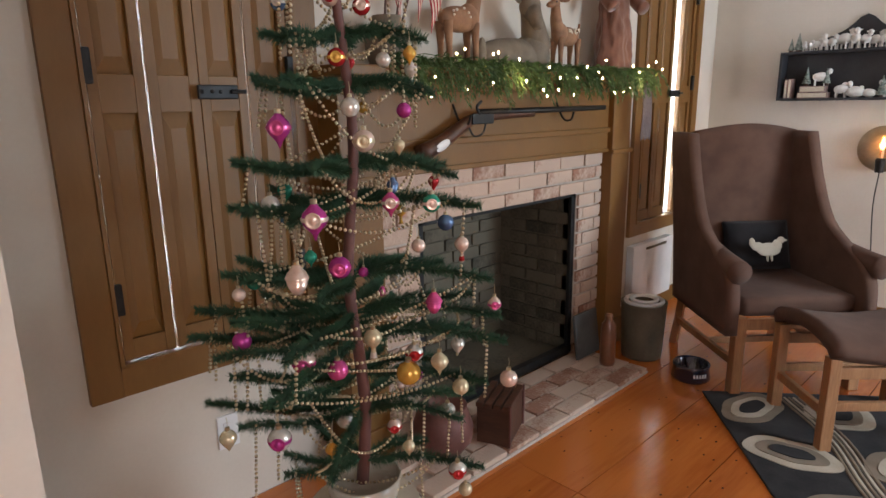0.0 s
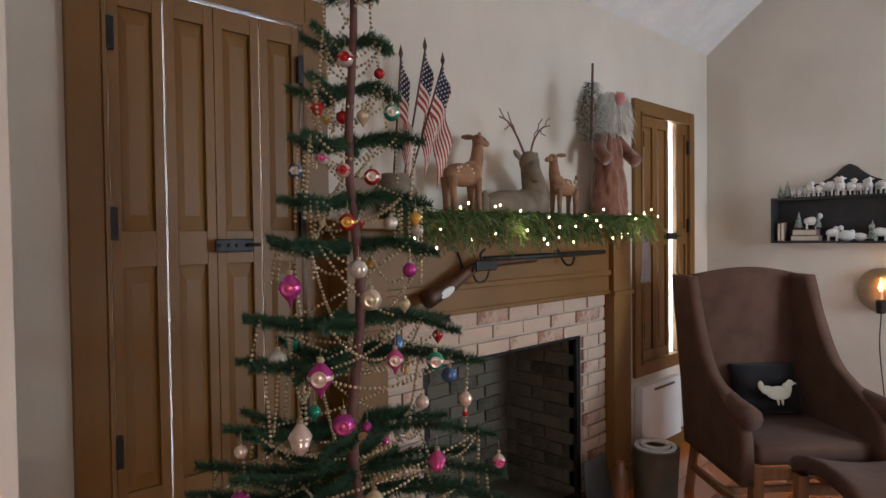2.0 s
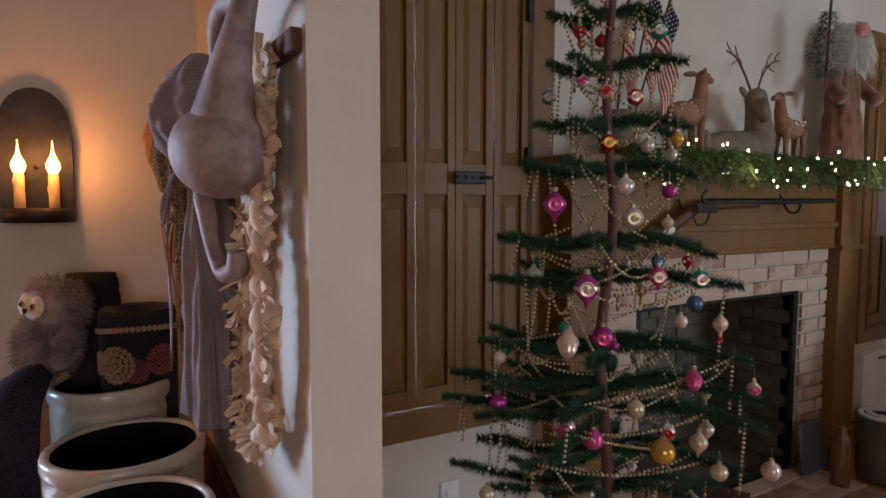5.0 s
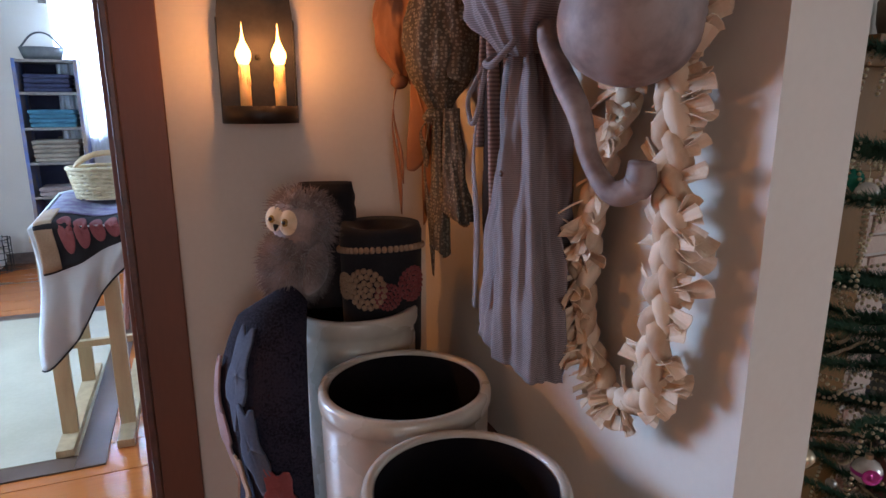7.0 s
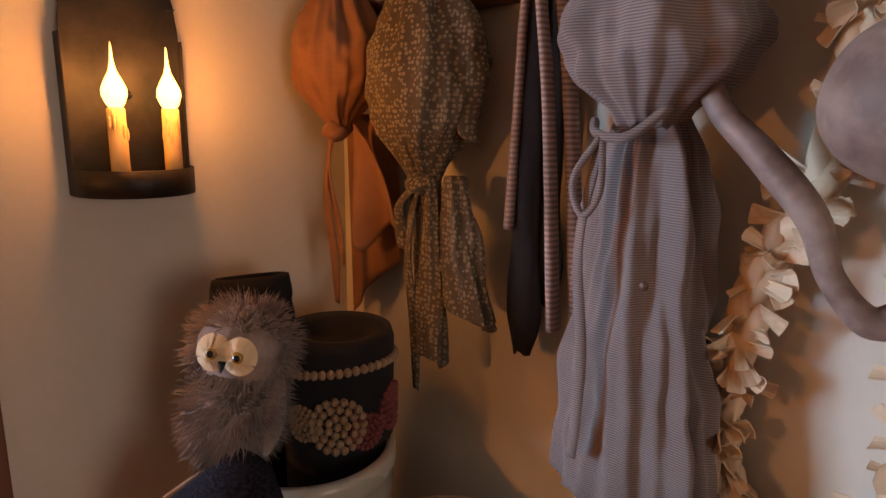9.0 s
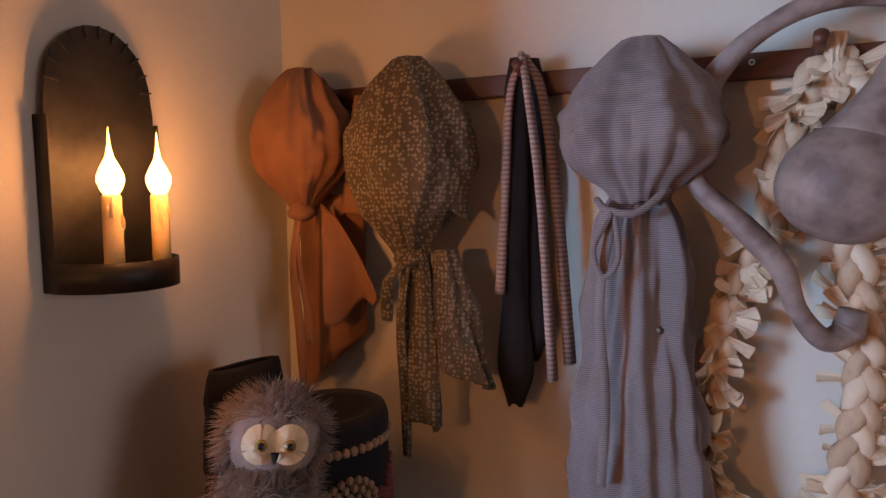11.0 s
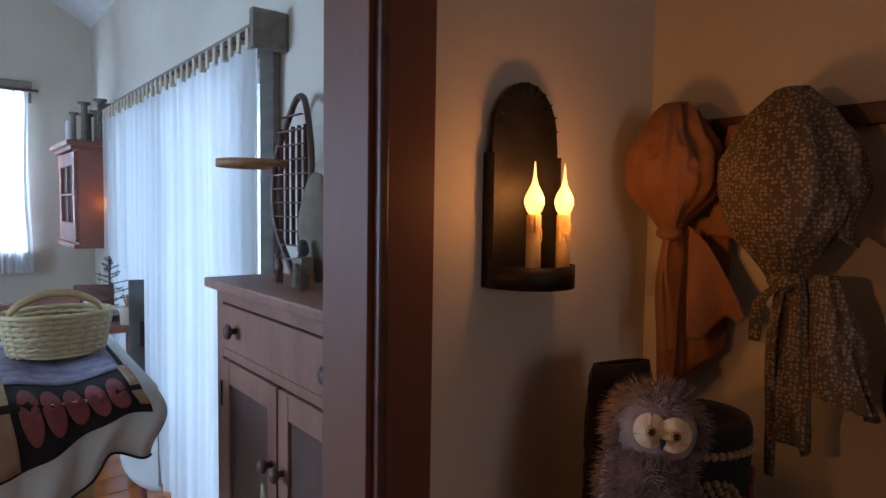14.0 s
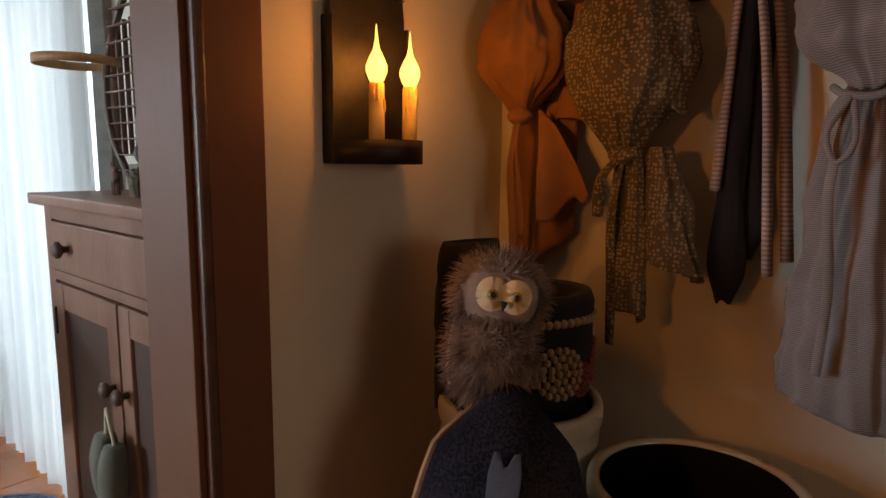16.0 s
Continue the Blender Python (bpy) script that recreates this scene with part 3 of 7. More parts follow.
def bonnet(name, label, mat, y, half, z0, z1, cx, tails, seed, dep=0.065, loop=True):
    b = thing(name, label, "bonnet", (0, 0, 0))
    crown = folded_tube(z1, z0, [(0, 0.022), (0.12, half * 0.55), (0.42, half), (0.68, half * 0.92), (0.9, half * 0.40), (1, half * 0.22)],
                        [(0, 0.014), (0.12, dep * 0.6), (0.5, dep), (0.75, dep * 0.85), (0.92, dep * 0.4), (1, dep * 0.25)], y, cx, 8, 0.13, seed,
                        [(0, 2.2), (0.25, 1.3), (0.6, 0.7), (1, 2.0)], nu=96, nv=56)
    part("crown", crown, mat, b, smooth=True)
    kn = bmesh.new()
    blob(kn, (cx - 0.018, y - 0.008, z0), (0.018, 0.024, 0.016), 14, None, 0.3, 60)
    part("knot", kn, mat, b, smooth=True)
    for q, (dy, length, wd) in enumerate(tails):
        part("tie", ribbon([(cx - 0.025, y - 0.008, z0), (cx - 0.034, y + dy * 0.6, z0 - length * 0.3), (cx - 0.02, y + dy, z0 - length * 0.7), (cx - 0.016, y + dy * 1.1, z0 - length)], wd), mat, b, smooth=True)
    if loop:
        part("hanging_loop", tube(curve_pts([(cx + 0.01, y - 0.02, z1 - 0.02), (PEGX - 0.05, y, 1.535), (PEGX - 0.02, y + 0.03, z1 - 0.03)], 10), 0.004, 6), mat, b)
    return b


rb = bonnet("rust_bonnet", "rust-orange homespun bonnet hanging from a peg by its ties", RUST, 1.770, 0.086, 1.31, 1.545, 0.0, [(0.0, 0.29, 0.016), (-0.015, 0.22, 0.012)], 1)
part("brim", folded_tube(1.50, 1.305, [(0, 0.012), (0.4, 0.03), (1, 0.05)], [(0, 0.008), (1, 0.012)], 1.675, 0.035, 3, 0.2, 5), RUST, rb, smooth=True)
part("neck_flap", sheet(lambda u, v: (0.0 - 0.018 * math.sin(5 * u + v * 2) * v, 1.735 - 0.10 * u * (0.35 + 0.65 * v) - 0.012 * v, 1.325 - 0.03 * u - v * (0.20 - 0.085 * u + 0.012 * math.sin(9 * u))), 24, 24, 0.002), RUST, rb, smooth=True)
part("back_drape", sheet(lambda u, v: (0.045 + 0.012 * math.sin(7 * u + v), 1.815 - 0.13 * u, 1.34 - v * (0.36 - 0.12 * u)), 20, 24, 0.002), RUST, rb, smooth=True)
cb = bonnet("calico_bonnet", "brown calico print bonnet with long ties hanging from a peg", CALICO, 1.572, 0.100, 1.24, 1.545, 0.0, [(0.0, 0.315, 0.016), (0.03, 0.10, 0.02)], 2)
part("neck_tail", folded_tube(1.255, 0.985, [(0, 0.014), (0.2, 0.022), (1, 0.032)], [(0, 0.012), (1, 0.016)], 1.548, -0.012, 4, 0.30, 3, slant=0.012), CALICO, cb, smooth=True)
part("neck_tail", folded_tube(1.255, 1.065, [(0, 0.016), (0.3, 0.03), (1, 0.046)], [(0, 0.013), (1, 0.022)], 1.505, -0.006, 5, 0.34, 8, sway=-0.035, slant=0.01), CALICO, cb, smooth=True)
part("side_bow", sheet(lambda u, v: (0.0 - 0.02 * math.sin(3.14 * u), 1.50 - 0.035 * u - 0.01 * math.sin(6 * v), 1.44 - 0.12 * v - 0.02 * u), 10, 14, 0.002), CALICO, cb, smooth=True)

gd = thing("homespun_dress", "grey-brown checked homespun dress gathered with a cord, hanging from a peg", "dress", (0, 0, 0))
part("bodice", folded_tube(1.535, 1.325, [(0, 0.025), (0.15, 0.06), (0.45, 0.10), (0.75, 0.088), (0.93, 0.045), (1, 0.036)],
                           [(0, 0.018), (0.15, 0.05), (0.5, 0.085), (0.75, 0.075), (1, 0.03)], 1.228, -0.01, 7, 0.11, 7, [(0, 1.0), (0.4, 0.5), (0.7, 1.0), (1, 2.2)], nu=110, nv=60), GREYBLUE, gd, smooth=True)
part("skirt", folded_tube(1.335, 0.895, [(0, 0.036), (0.1, 0.055), (0.5, 0.076), (1, 0.096)], [(0, 0.03), (0.15, 0.042), (1, 0.055)], 1.228, 0.0, 7, 0.22, 9, [(0, 1.5), (0.3, 1.0), (1, 0.9)], nu=110, nv=60, slant=0.02), GREYBLUE, gd, smooth=True)
part("cord", tube(curve_pts([(-0.045, 1.19, 1.345), (-0.062, 1.225, 1.315), (-0.055, 1.262, 1.318), (-0.03, 1.28, 1.33)], 16), 0.005, 8), GREYBLUE, gd, smooth=True)
part("bow", tube(curve_pts([(-0.06, 1.255, 1.315), (-0.075, 1.275, 1.27), (-0.075, 1.262, 1.235), (-0.072, 1.245, 1.26), (-0.06, 1.252, 1.312)], 24), 0.0038, 8), GREYBLUE, gd, smooth=True)
part("cord_end", ribbon([(-0.06, 1.255, 1.31), (-0.07, 1.268, 1.20), (-0.068, 1.258, 1.08), (-0.07, 1.262, 0.96)], 0.012), GREYBLUE, gd, smooth=True)
part("button", blob(bmesh.new(), (-0.062, 1.195, 1.17), (0.003, 0.005, 0.005), 8), DARKWOOD, gd)

st = thing("wool_stockings", "black wool stockings draped over a peg", "stockings", (0, 0, 0))
for dy, zb, cx in ((0.014, 1.02, 0.03), (-0.006, 1.09, 0.045)):
    part("stocking", folded_tube(1.535, zb, [(0, 0.010), (0.1, 0.018), (0.7, 0.021), (0.9, 0.028), (1, 0.012)], [(0, 0.008), (0.5, 0.012), (1, 0.010)], 1.395 + dy, cx, 3, 0.12, 4 + dy, nu=28, nv=40), BLACKWOOL, st, smooth=True)
ks = thing("knit_scarf", "pink and tan knitted strip draped over a peg", "scarf", (0, 0, 0))
for ya, yb, zb, cx in ((1.415, 1.43, 1.19, 0.02), (1.385, 1.345, 1.07, 0.008), (1.37, 1.325, 1.09, 0.03)):
    part("knit_strip", tube(curve_pts([(cx + 0.01, 1.398, 1.538), (cx, ya, 1.48), (cx, (ya + yb) / 2, 1.33), (cx, yb, zb)], 20), lambda t: 0.0085 + 0.004 * t, 10, flat=0.6), PINKKNIT, ks, smooth=True)

GOURDM = surface("mottled_dried_gourd", (0.14, 0.092, 0.078), (0.30, 0.225, 0.195), 16, rough=0.5, rough2=0.7, bump=0.35, fine=42, fine_amt=0.7)
go = thing("dipper_gourd", "mottled brown dried dipper gourd hanging from the rail", "gourd", (0, 0, 0))
gb = bmesh.new()
blob(gb, (-0.015, 1.0, 1.348), (0.074, 0.074, 0.070), 32, None, 0.07, 12)
part("bowl", gb, GOURDM, go, smooth=True)
part("neck", tube(curve_pts([(-0.015, 0.985, 1.39), (-0.012, 0.955, 1.45), (0.0, 0.935, 1.52), (0.02, 0.93, 1.60)], 18), lambda t: 0.034 * (1 - t) ** 1.6 + 0.015, 14), GOURDM, go, smooth=True)
vi = solid("curled_gourd_neck", tube(curve_pts([(0.01, 0.94, 1.555), (-0.005, 1.00, 1.563), (-0.01, 1.06, 1.548), (0.0, 1.115, 1.515), (0.01, 1.152, 1.47), (0.0, 1.172, 1.415), (-0.02, 1.16, 1.352), (-0.03, 1.105, 1.297),
                                            (-0.03, 1.064, 1.25), (-0.025, 1.045, 1.20), (-0.015, 1.015, 1.165), (0.0, 0.99, 1.175), (0.0, 0.985, 1.20)], 90), lambda t: 0.0135 + 0.0018 * math.sin(23 * t) + 0.003 * (t > 0.9), 14),
           GOURDM, "long curled mottled gourd stem hooked over the rail", "gourd", smooth=True)

HUSK = surface("dry_corn_husk", (0.47, 0.31, 0.19), (0.68, 0.52, 0.36), 12, (1, 1, 0.4), rough=0.75, bump=0.3, fine=130, fine_amt=0.4, per_object=0.5)
br = thing("corn_husk_braid", "pale braided corn husk garland hanging in a loop", "garland", (0, 0, 0))
loop_pts = curve_pts([(0.05, 1.02, 1.50), (0.045, 1.055, 1.42), (0.05, 1.075, 1.29), (0.045, 1.115, 1.19), (0.045, 1.138, 1.09), (0.045, 1.145, 1.0), (0.045, 1.125, 0.925), (0.045, 1.065, 0.885), (0.04, 1.0, 0.905),
                      (0.03, 0.975, 1.0), (0.03, 0.965, 1.10), (0.03, 0.972, 1.19), (0.035, 0.985, 1.29), (0.04, 0.975, 1.38), (0.045, 0.99, 1.47), (0.05, 1.01, 1.50)], 150)
for s in range(3):
    pts = [p + Vector((0.006 * math.sin(i * 1.1 + s * 4.189), 0.0115 * math.sin(i * 0.55 + s * 2.094), 0.004 * math.sin(i * 0.42 + s))) for i, p in enumerate(loop_pts)]
    part("braid_strand", tube(pts, lambda t: 0.0125 + 0.002 * math.sin(t * 190), 8), HUSK, br, smooth=True)


def husk_mesh(seed):
    rg = random.Random(seed)
    bend, cup, ln, wd = rg.uniform(0.2, 1.0), rg.uniform(0.1, 0.5), rg.uniform(0.036, 0.062), rg.uniform(0.011, 0.019)
    b = sheet(lambda u, v: (ln * u, wd * (v - 0.5) * (0.6 + 1.1 * u), -0.5 * bend * ln * u * u + cup * wd * (v - 0.5) ** 2 * 3 + 0.0006 * math.sin(v * 14)), 4, 4, 0.0011)
    me = bpy.data.meshes.new("husk")
    b.to_mesh(me)
    b.free()
    me.materials.append(HUSK)
    return me


husks = [husk_mesh(k) for k in range(8)]
rg = random.Random(8)
for k in range(300):
    i = rg.randrange(4, 75) if k % 2 else rg.randrange(72, 146)
    p = loop_pts[i]
    d = (loop_pts[i + 2] - loop_pts[i - 2]).normalized()
    left = i < 75
    side = rg.choice((1, 1, -1)) if left else -1
    ob = new("husk", rg.choice(husks))
    ob.parent = br
    out = Vector((-0.55 if left else -0.25, -side * (0.9 if not left else 0.6), rg.uniform(-0.5, 0.25))) + Vector((rg.uniform(-0.5, 0.2), rg.uniform(-0.5, 0.5), rg.uniform(-0.4, 0.4)))
    if not left:
        out = Vector((rg.uniform(-0.35, 0.1), rg.choice((-1, -1, -1, 0.5)), rg.uniform(-0.1, 0.55)))
    out.normalize()
    up = Vector((-1, 0, 0)) if abs(out.x) < 0.8 else Vector((0, 0, 1))
    yv = up.cross(out).normalized()
    zv = out.cross(yv)
    m = Matrix((out, yv, zv)).transposed().to_4x4() @ Matrix.Rotation(rg.uniform(-1.2, 1.2), 4, "X")
    ob.matrix_local = Matrix.Translation(p + out * 0.006) @ m @ Matrix.Scale(rg.uniform(0.5, 0.9), 4)
for yy, zz in ((1.012, 1.50), (0.985, 1.44)):
    part("husk_tie", folded_tube(zz + 0.03, zz - 0.055, [(0, 0.014), (0.4, 0.010), (1, 0.02)], [(0, 0.012), (0.4, 0.009), (1, 0.016)], yy, 0.04, 5, 0.3, 3, nu=30, nv=12), HUSK, br)

# bench that carries the crocks
bench = thing("wooden_bench", "dark brown wooden bench with low back under stoneware crocks", "bench", (0, 0, 0))
part("seat_board", boxes(((-0.36, 0.93, 0.415), (0.085, 1.855, 0.445), 0.005)), DARKWOOD, bench)
part("back_board", boxes(((0.062, 0.93, 0.445), (0.086, 1.855, 0.612), 0.005)), DARKWOOD, bench)
for yy in (0.95, 1.80):
    part("end_board", boxes(((-0.34, yy, 0.0), (0.08, yy + 0.03, 0.415), 0.004)), DARKWOOD, bench)


def crock(name, label, at, r, h, ears=(), group="stoneware crocks"):
    c = thing(name, label, "crock", at, group=group)
    part("body", lathe([(0, 0), (r * 0.86, 0), (r * 0.9, 0.01), (r * 0.95, h * 0.4), (r * 0.97, h * 0.86), (r * 0.955, h * 0.90), (r * 0.985, h * 0.915), (r * 1.0, h * 0.935), (r * 1.0, h * 0.98), (r * 0.98, h), (r * 0.90, h), (r * 0.885, h * 0.985), (r * 0.875, h * 0.90)], 56), STONEWARE, c, smooth=True)
    part("inner_glaze", lathe([(r * 0.874, h * 0.985), (r * 0.87, h * 0.5), (r * 0.82, 0.03), (0, 0.025)], 48), GLAZE, c, "dark brown glazed inside", smooth=True)
    for a in ears:
        ca, sa = math.cos(radians(a)), math.sin(radians(a))
        pts = [(ca * r * k - sa * d, sa * r * k + ca * d, zz) for k, d, zz in ((0.95, -0.05, h * 0.76), (1.05, -0.045, h * 0.80), (1.11, -0.02, h * 0.85), (1.12, 0.015, h * 0.86), (1.07, 0.045, h * 0.80), (0.95, 0.052, h * 0.75))]
        part("lug_handle", tube(curve_pts(pts, 18), 0.012, 10, flat=0.7), STONEWARE, c, smooth=True)
    return c


crock("crock", "tall grey salt-glazed stoneware crock stuffed with hooked rugs", (-0.16, 1.655, 0.445), 0.132, 0.415)
crock("crock", "open grey salt-glazed stoneware crock with dark inside", (-0.145, 1.375, 0.445), 0.147, 0.355)
crock("crock", "empty grey salt-glazed stoneware crock with lug handle", (-0.16, 1.085, 0.445), 0.135, 0.345, (-100, 80))

# rolled hooked rugs in the tall crock
rolls = thing("rolled_hooked_rug", "rolled black hooked wool rug with tan penny flowers", "rug", (-0.10, 1.655, 0.62))
part("roll", lathe([(0, 0), (0.075, 0), (0.082, 0.15), (0.085, 0.39), (0.08, 0.405), (0.055, 0.40), (0.04, 0.385), (0, 0.38)], 40), BLACKWOOL, rolls, smooth=True)
TANWOOL = cloth("tan_looped_wool", (0.26, 0.15, 0.085), (0.40, 0.26, 0.16), weave=180)
ROSEWOOL = cloth("dusty_red_looped_wool", (0.16, 0.035, 0.035), (0.26, 0.075, 0.07), weave=180)
for k in range(46):
    a = 2 * math.pi * k / 46
    part("edge_loop", blob(bmesh.new(), (0.086 * math.cos(a), 0.086 * math.sin(a), 0.355 - 0.012 * math.sin(a)), (0.006, 0.0066, 0.007), 8), TANWOOL, rolls)


def penny(parent, a0, z, r, mat, rr=0.086):
    for ring, cnt in ((0.0, 1), (0.34, 7), (0.66, 13), (0.95, 19)):
        for k in range(cnt):
            b = 2 * math.pi * k / cnt
            a = a0 + ring * r * math.cos(b) / rr
            part("wool_loop", blob(bmesh.new(), (rr * math.cos(a), rr * math.sin(a), z + ring * r * math.sin(b)), (r * 0.16, r * 0.16, r * 0.16), 6), mat, parent)


penny(rolls, radians(232), 0.285, 0.040, TANWOOL)
penny(rolls, radians(196), 0.285, 0.026, TANWOOL)
penny(rolls, radians(262), 0.27, 0.026, ROSEWOOL)
penny(rolls, radians(300), 0.29, 0.034, ROSEWOOL)
solid("folded_black_wool", folded_tube(1.105, 0.84, [(0, 0.055), (0.1, 0.062), (1, 0.06)], [(0, 0.012), (0.1, 0.025), (1, 0.03)], 1.735, -0.195, 4, 0.06, 6), BLACKWOOL, "folded black wool cloth standing in the crock", "cloth", smooth=True).matrix_world = Matrix.Translation((-0.195, 1.735, 0)) @ Matrix.Rotation(radians(75), 4, "Z") @ Matrix.Translation((0.195, -1.735, 0))

DRAPEM = surface("hooked_wool_blue_black", (0.005, 0.006, 0.011), (0.026, 0.024, 0.038), 7, rough=0.95, bump=0.8, fine=230, fine_amt=0.9, dist=0.006, spec=0.15)
drape = thing("draped_hooked_rug", "dark blue-black hooked rug with rust motifs draped over the crock", "rug", (0, 0, 0))


def drape_fn(u, v):
    a = radians(160 + 98 * u)
    out = 0.105 + 0.045 * math.sin(math.pi * min(1, v * 1.15)) + 0.05 * v
    z = 0.935 - 0.46 * v ** 1.15 - 0.03 * (2 * u - 1) ** 2
    if v < 0.12:
        out -= (0.12 - v) * 0.5
    f = 0.012 * math.sin(u * 9 + v * 2) * v
    return (-0.262 + (out + f) * math.cos(a), 1.60 + (out + f) * math.sin(a) * 0.9, z)


part("rug_body", sheet(drape_fn, 44, 40, 0.014), DRAPEM, drape, smooth=True)
part("bound_edge", tube([Vector(drape_fn(0.02, t)) for t in [k / 30 for k in range(31)]], 0.006, 6), TANWOOL, drape)
BLUEWOOL = cloth("faded_blue_looped_wool", (0.045, 0.06, 0.095), (0.10, 0.125, 0.17), weave=180)
PINKWOOL = cloth("faded_pink_looped_wool", (0.20, 0.12, 0.115), (0.33, 0.22, 0.20), weave=180)


def drape_motif(u0, v0, ru, rv, lean, mat):
    def fn(u, v):
        q = v ** 0.5 * (1 + 0.22 * math.sin(6.283 * u * 5))
        du, dv = ru * q * math.cos(6.283 * u), rv * q * math.sin(6.283 * u)
        p = Vector(drape_fn(min(0.97, max(0.03, u0 + du + lean * dv)), min(0.98, max(0.05, v0 + dv))))
        o = Vector((p.x + 0.262, p.y - 1.60, 0)).normalized()
        return p + o * 0.010 + Vector((0, 0, 0.004))
    part("hooked_motif", sheet(fn, 26, 5, 0.004), mat, drape, smooth=True)


drape_motif(0.22, 0.55, 0.10, 0.24, 0.1, PINKWOOL)
drape_motif(0.52, 0.36, 0.10, 0.20, -0.15, BLUEWOOL)
drape_motif(0.66, 0.62, 0.09, 0.16, 0.2, BLUEWOOL)
drape_motif(0.80, 0.80, 0.10, 0.12, 0.0, ROSEWOOL)
drape_motif(0.42, 0.82, 0.09, 0.10, 0.0, TANWOOL)

# owl
FURM = surface("grey_brown_owl_fluff", (0.12, 0.078, 0.064), (0.37, 0.275, 0.24), 18, rough=0.9, bump=0, fine=200, sheen=0.5)
AMBER = surface("amber_glass", (0.30, 0.15, 0.03), (0.42, 0.24, 0.06), 20, rough=0.15, bump=0)
FACEM = surface("cream_face_feathers", (0.62, 0.47, 0.28), (0.78, 0.64, 0.44), 40, rough=0.9, bump=0.2)
owl = thing("owl_figure", "fluffy grey-brown toy owl with cream face and round eyes", "owl figure", (-0.305, 1.628, 0.905))
owl_turn = pose(0, 0, 0, 0, 0, -50) @ pose(0, 0, 0, -8, 8, 0) @ Matrix.Scale(0.86, 4)
owl.matrix_world = Matrix.Translation(Vector((-0.315, 1.583, 1.056)) - owl_turn @ Vector((0, -0.08, 0.168))) @ owl_turn
ob_b = bmesh.new()
blob(ob_b, (0, 0, 0.07), (0.062, 0.058, 0.082), 20)
blob(ob_b, (0, -0.005, 0.165), (0.066, 0.06, 0.062), 20)
part("body", ob_b, FURM, owl, smooth=True)
fu = bmesh.new()
rg = random.Random(3)
for k in range(5200):
    z = rg.uniform(-0.01, 0.228)
    head = z > 0.115
    a = rg.uniform(0, 6.283)
    cz, rr, hz = (0.165, 0.064, 0.064) if head else (0.07, 0.061, 0.084)
    t = max(0.05, 1 - ((z - cz) / hz) ** 2) ** 0.5
    n = Vector((math.cos(a) * t, math.sin(a) * t, (z - cz) / hz)).normalized()
    p = Vector((math.cos(a) * rr * t, math.sin(a) * rr * t, z))
    if head and n.y < -0.45 and abs(n.x) < 0.85 and -0.5 < n.z < 0.5:
        continue
    ln = rg.uniform(0.016, 0.038)
    d = (n + Vector((rg.uniform(-0.5, 0.5), rg.uniform(-0.5, 0.5), rg.uniform(-0.7, 0.3)))).normalized()
    s = d.cross(Vector((0.3, 0.2, 1))).normalized() * 0.0015
    q = [fu.verts.new(p - s), fu.verts.new(p + s), fu.verts.new(p + d * ln * 0.6 + s * 0.6 + Vector((0, 0, -0.001))), fu.verts.new(p + d * ln + Vector((0, 0, -0.004)))]
    fu.faces.new((q[0], q[1], q[2]))
    fu.faces.new((q[0], q[2], q[3]))
fo = part("fluff", fu, FURM, owl)
fo["kind"] = "stuff"
for sx in (-1, 1):
    fb = bmesh.new()
    for k in range(70):
        a, r0 = rg.uniform(0, 6.283), rg.uniform(0.004, 0.014)
        c = Vector((sx * 0.0185, -0.074, 0.168))
        p0 = c + Vector((math.cos(a) * r0, -0.004, math.sin(a) * r0))
        p1 = c + Vector((math.cos(a) * 0.025, 0.006, math.sin(a) * 0.027))
        s = Vector((-math.sin(a), 0, math.cos(a))) * 0.0035
        fb.faces.new([fb.verts.new(v) for v in (p0 - s * 0.5, p0 + s * 0.5, p1 + s, p1 - s)])
    blob(fb, (sx * 0.0185, -0.064, 0.168), (0.021, 0.010, 0.023), 12)
    f = part("face_disc", fb, FACEM, owl, "cream feathered eye disc")
    part("eye", blob(bmesh.new(), (sx * 0.0185, -0.077, 0.168), (0.0085, 0.005, 0.0085), 14), AMBER, f, "amber glass eye", smooth=True)
    part("pupil", blob(bmesh.new(), (sx * 0.0185, -0.081, 0.168), (0.005, 0.003, 0.005), 12), GLAZE, f, smooth=True)
part("beak", lathe([(0.006, 0), (0.004, -0.008), (0.0, -0.016)], 8, (0, -0.082, 0.160)), IRON, owl)
for sx in (-1, 1):
    part("wing", blob(bmesh.new(), (sx * 0.058, 0.0, 0.07), (0.014, 0.04, 0.06), 12, None, 0.2, 40), FURM, owl, smooth=True)

# ---- feather tree ----
TX, TY = 0.911, 1.146
rg = random.Random(11)
tree = thing("feather_tree", "tall sparse dark green feather tree with beaded garlands and glass ornaments", "christmas tree", (TX, TY, 0))
part("trunk", tube([(0.012 * math.sin(k), 0.008 * math.cos(k * 1.3), 0.34 + 1.66 * k / 14) for k in range(15)], lambda t: 0.0165 - 0.008 * t, 12), TRUNKM, tree, smooth=True)
# height, reach to one side and to the other, branches
TIERS = [(1.955, 0.08, 0.06, 4), (1.837, 0.119, 0.097, 5), (1.725, 0.154, 0.113, 5), (1.60, 0.153, 0.171, 6), (1.466, 0.182, 0.184, 6), (1.357, 0.213, 0.20, 6), (1.18, 0.274, 0.249, 7),
         (1.09, 0.294, 0.305, 7), (0.918, 0.317, 0.332, 7), (0.826, 0.402, 0.353, 7), (0.765, 0.416, 0.367, 7), (0.66, 0.32, 0.32, 6), (0.567, 0.402, 0.26, 7), (0.42, 0.20, 0.312, 5)]


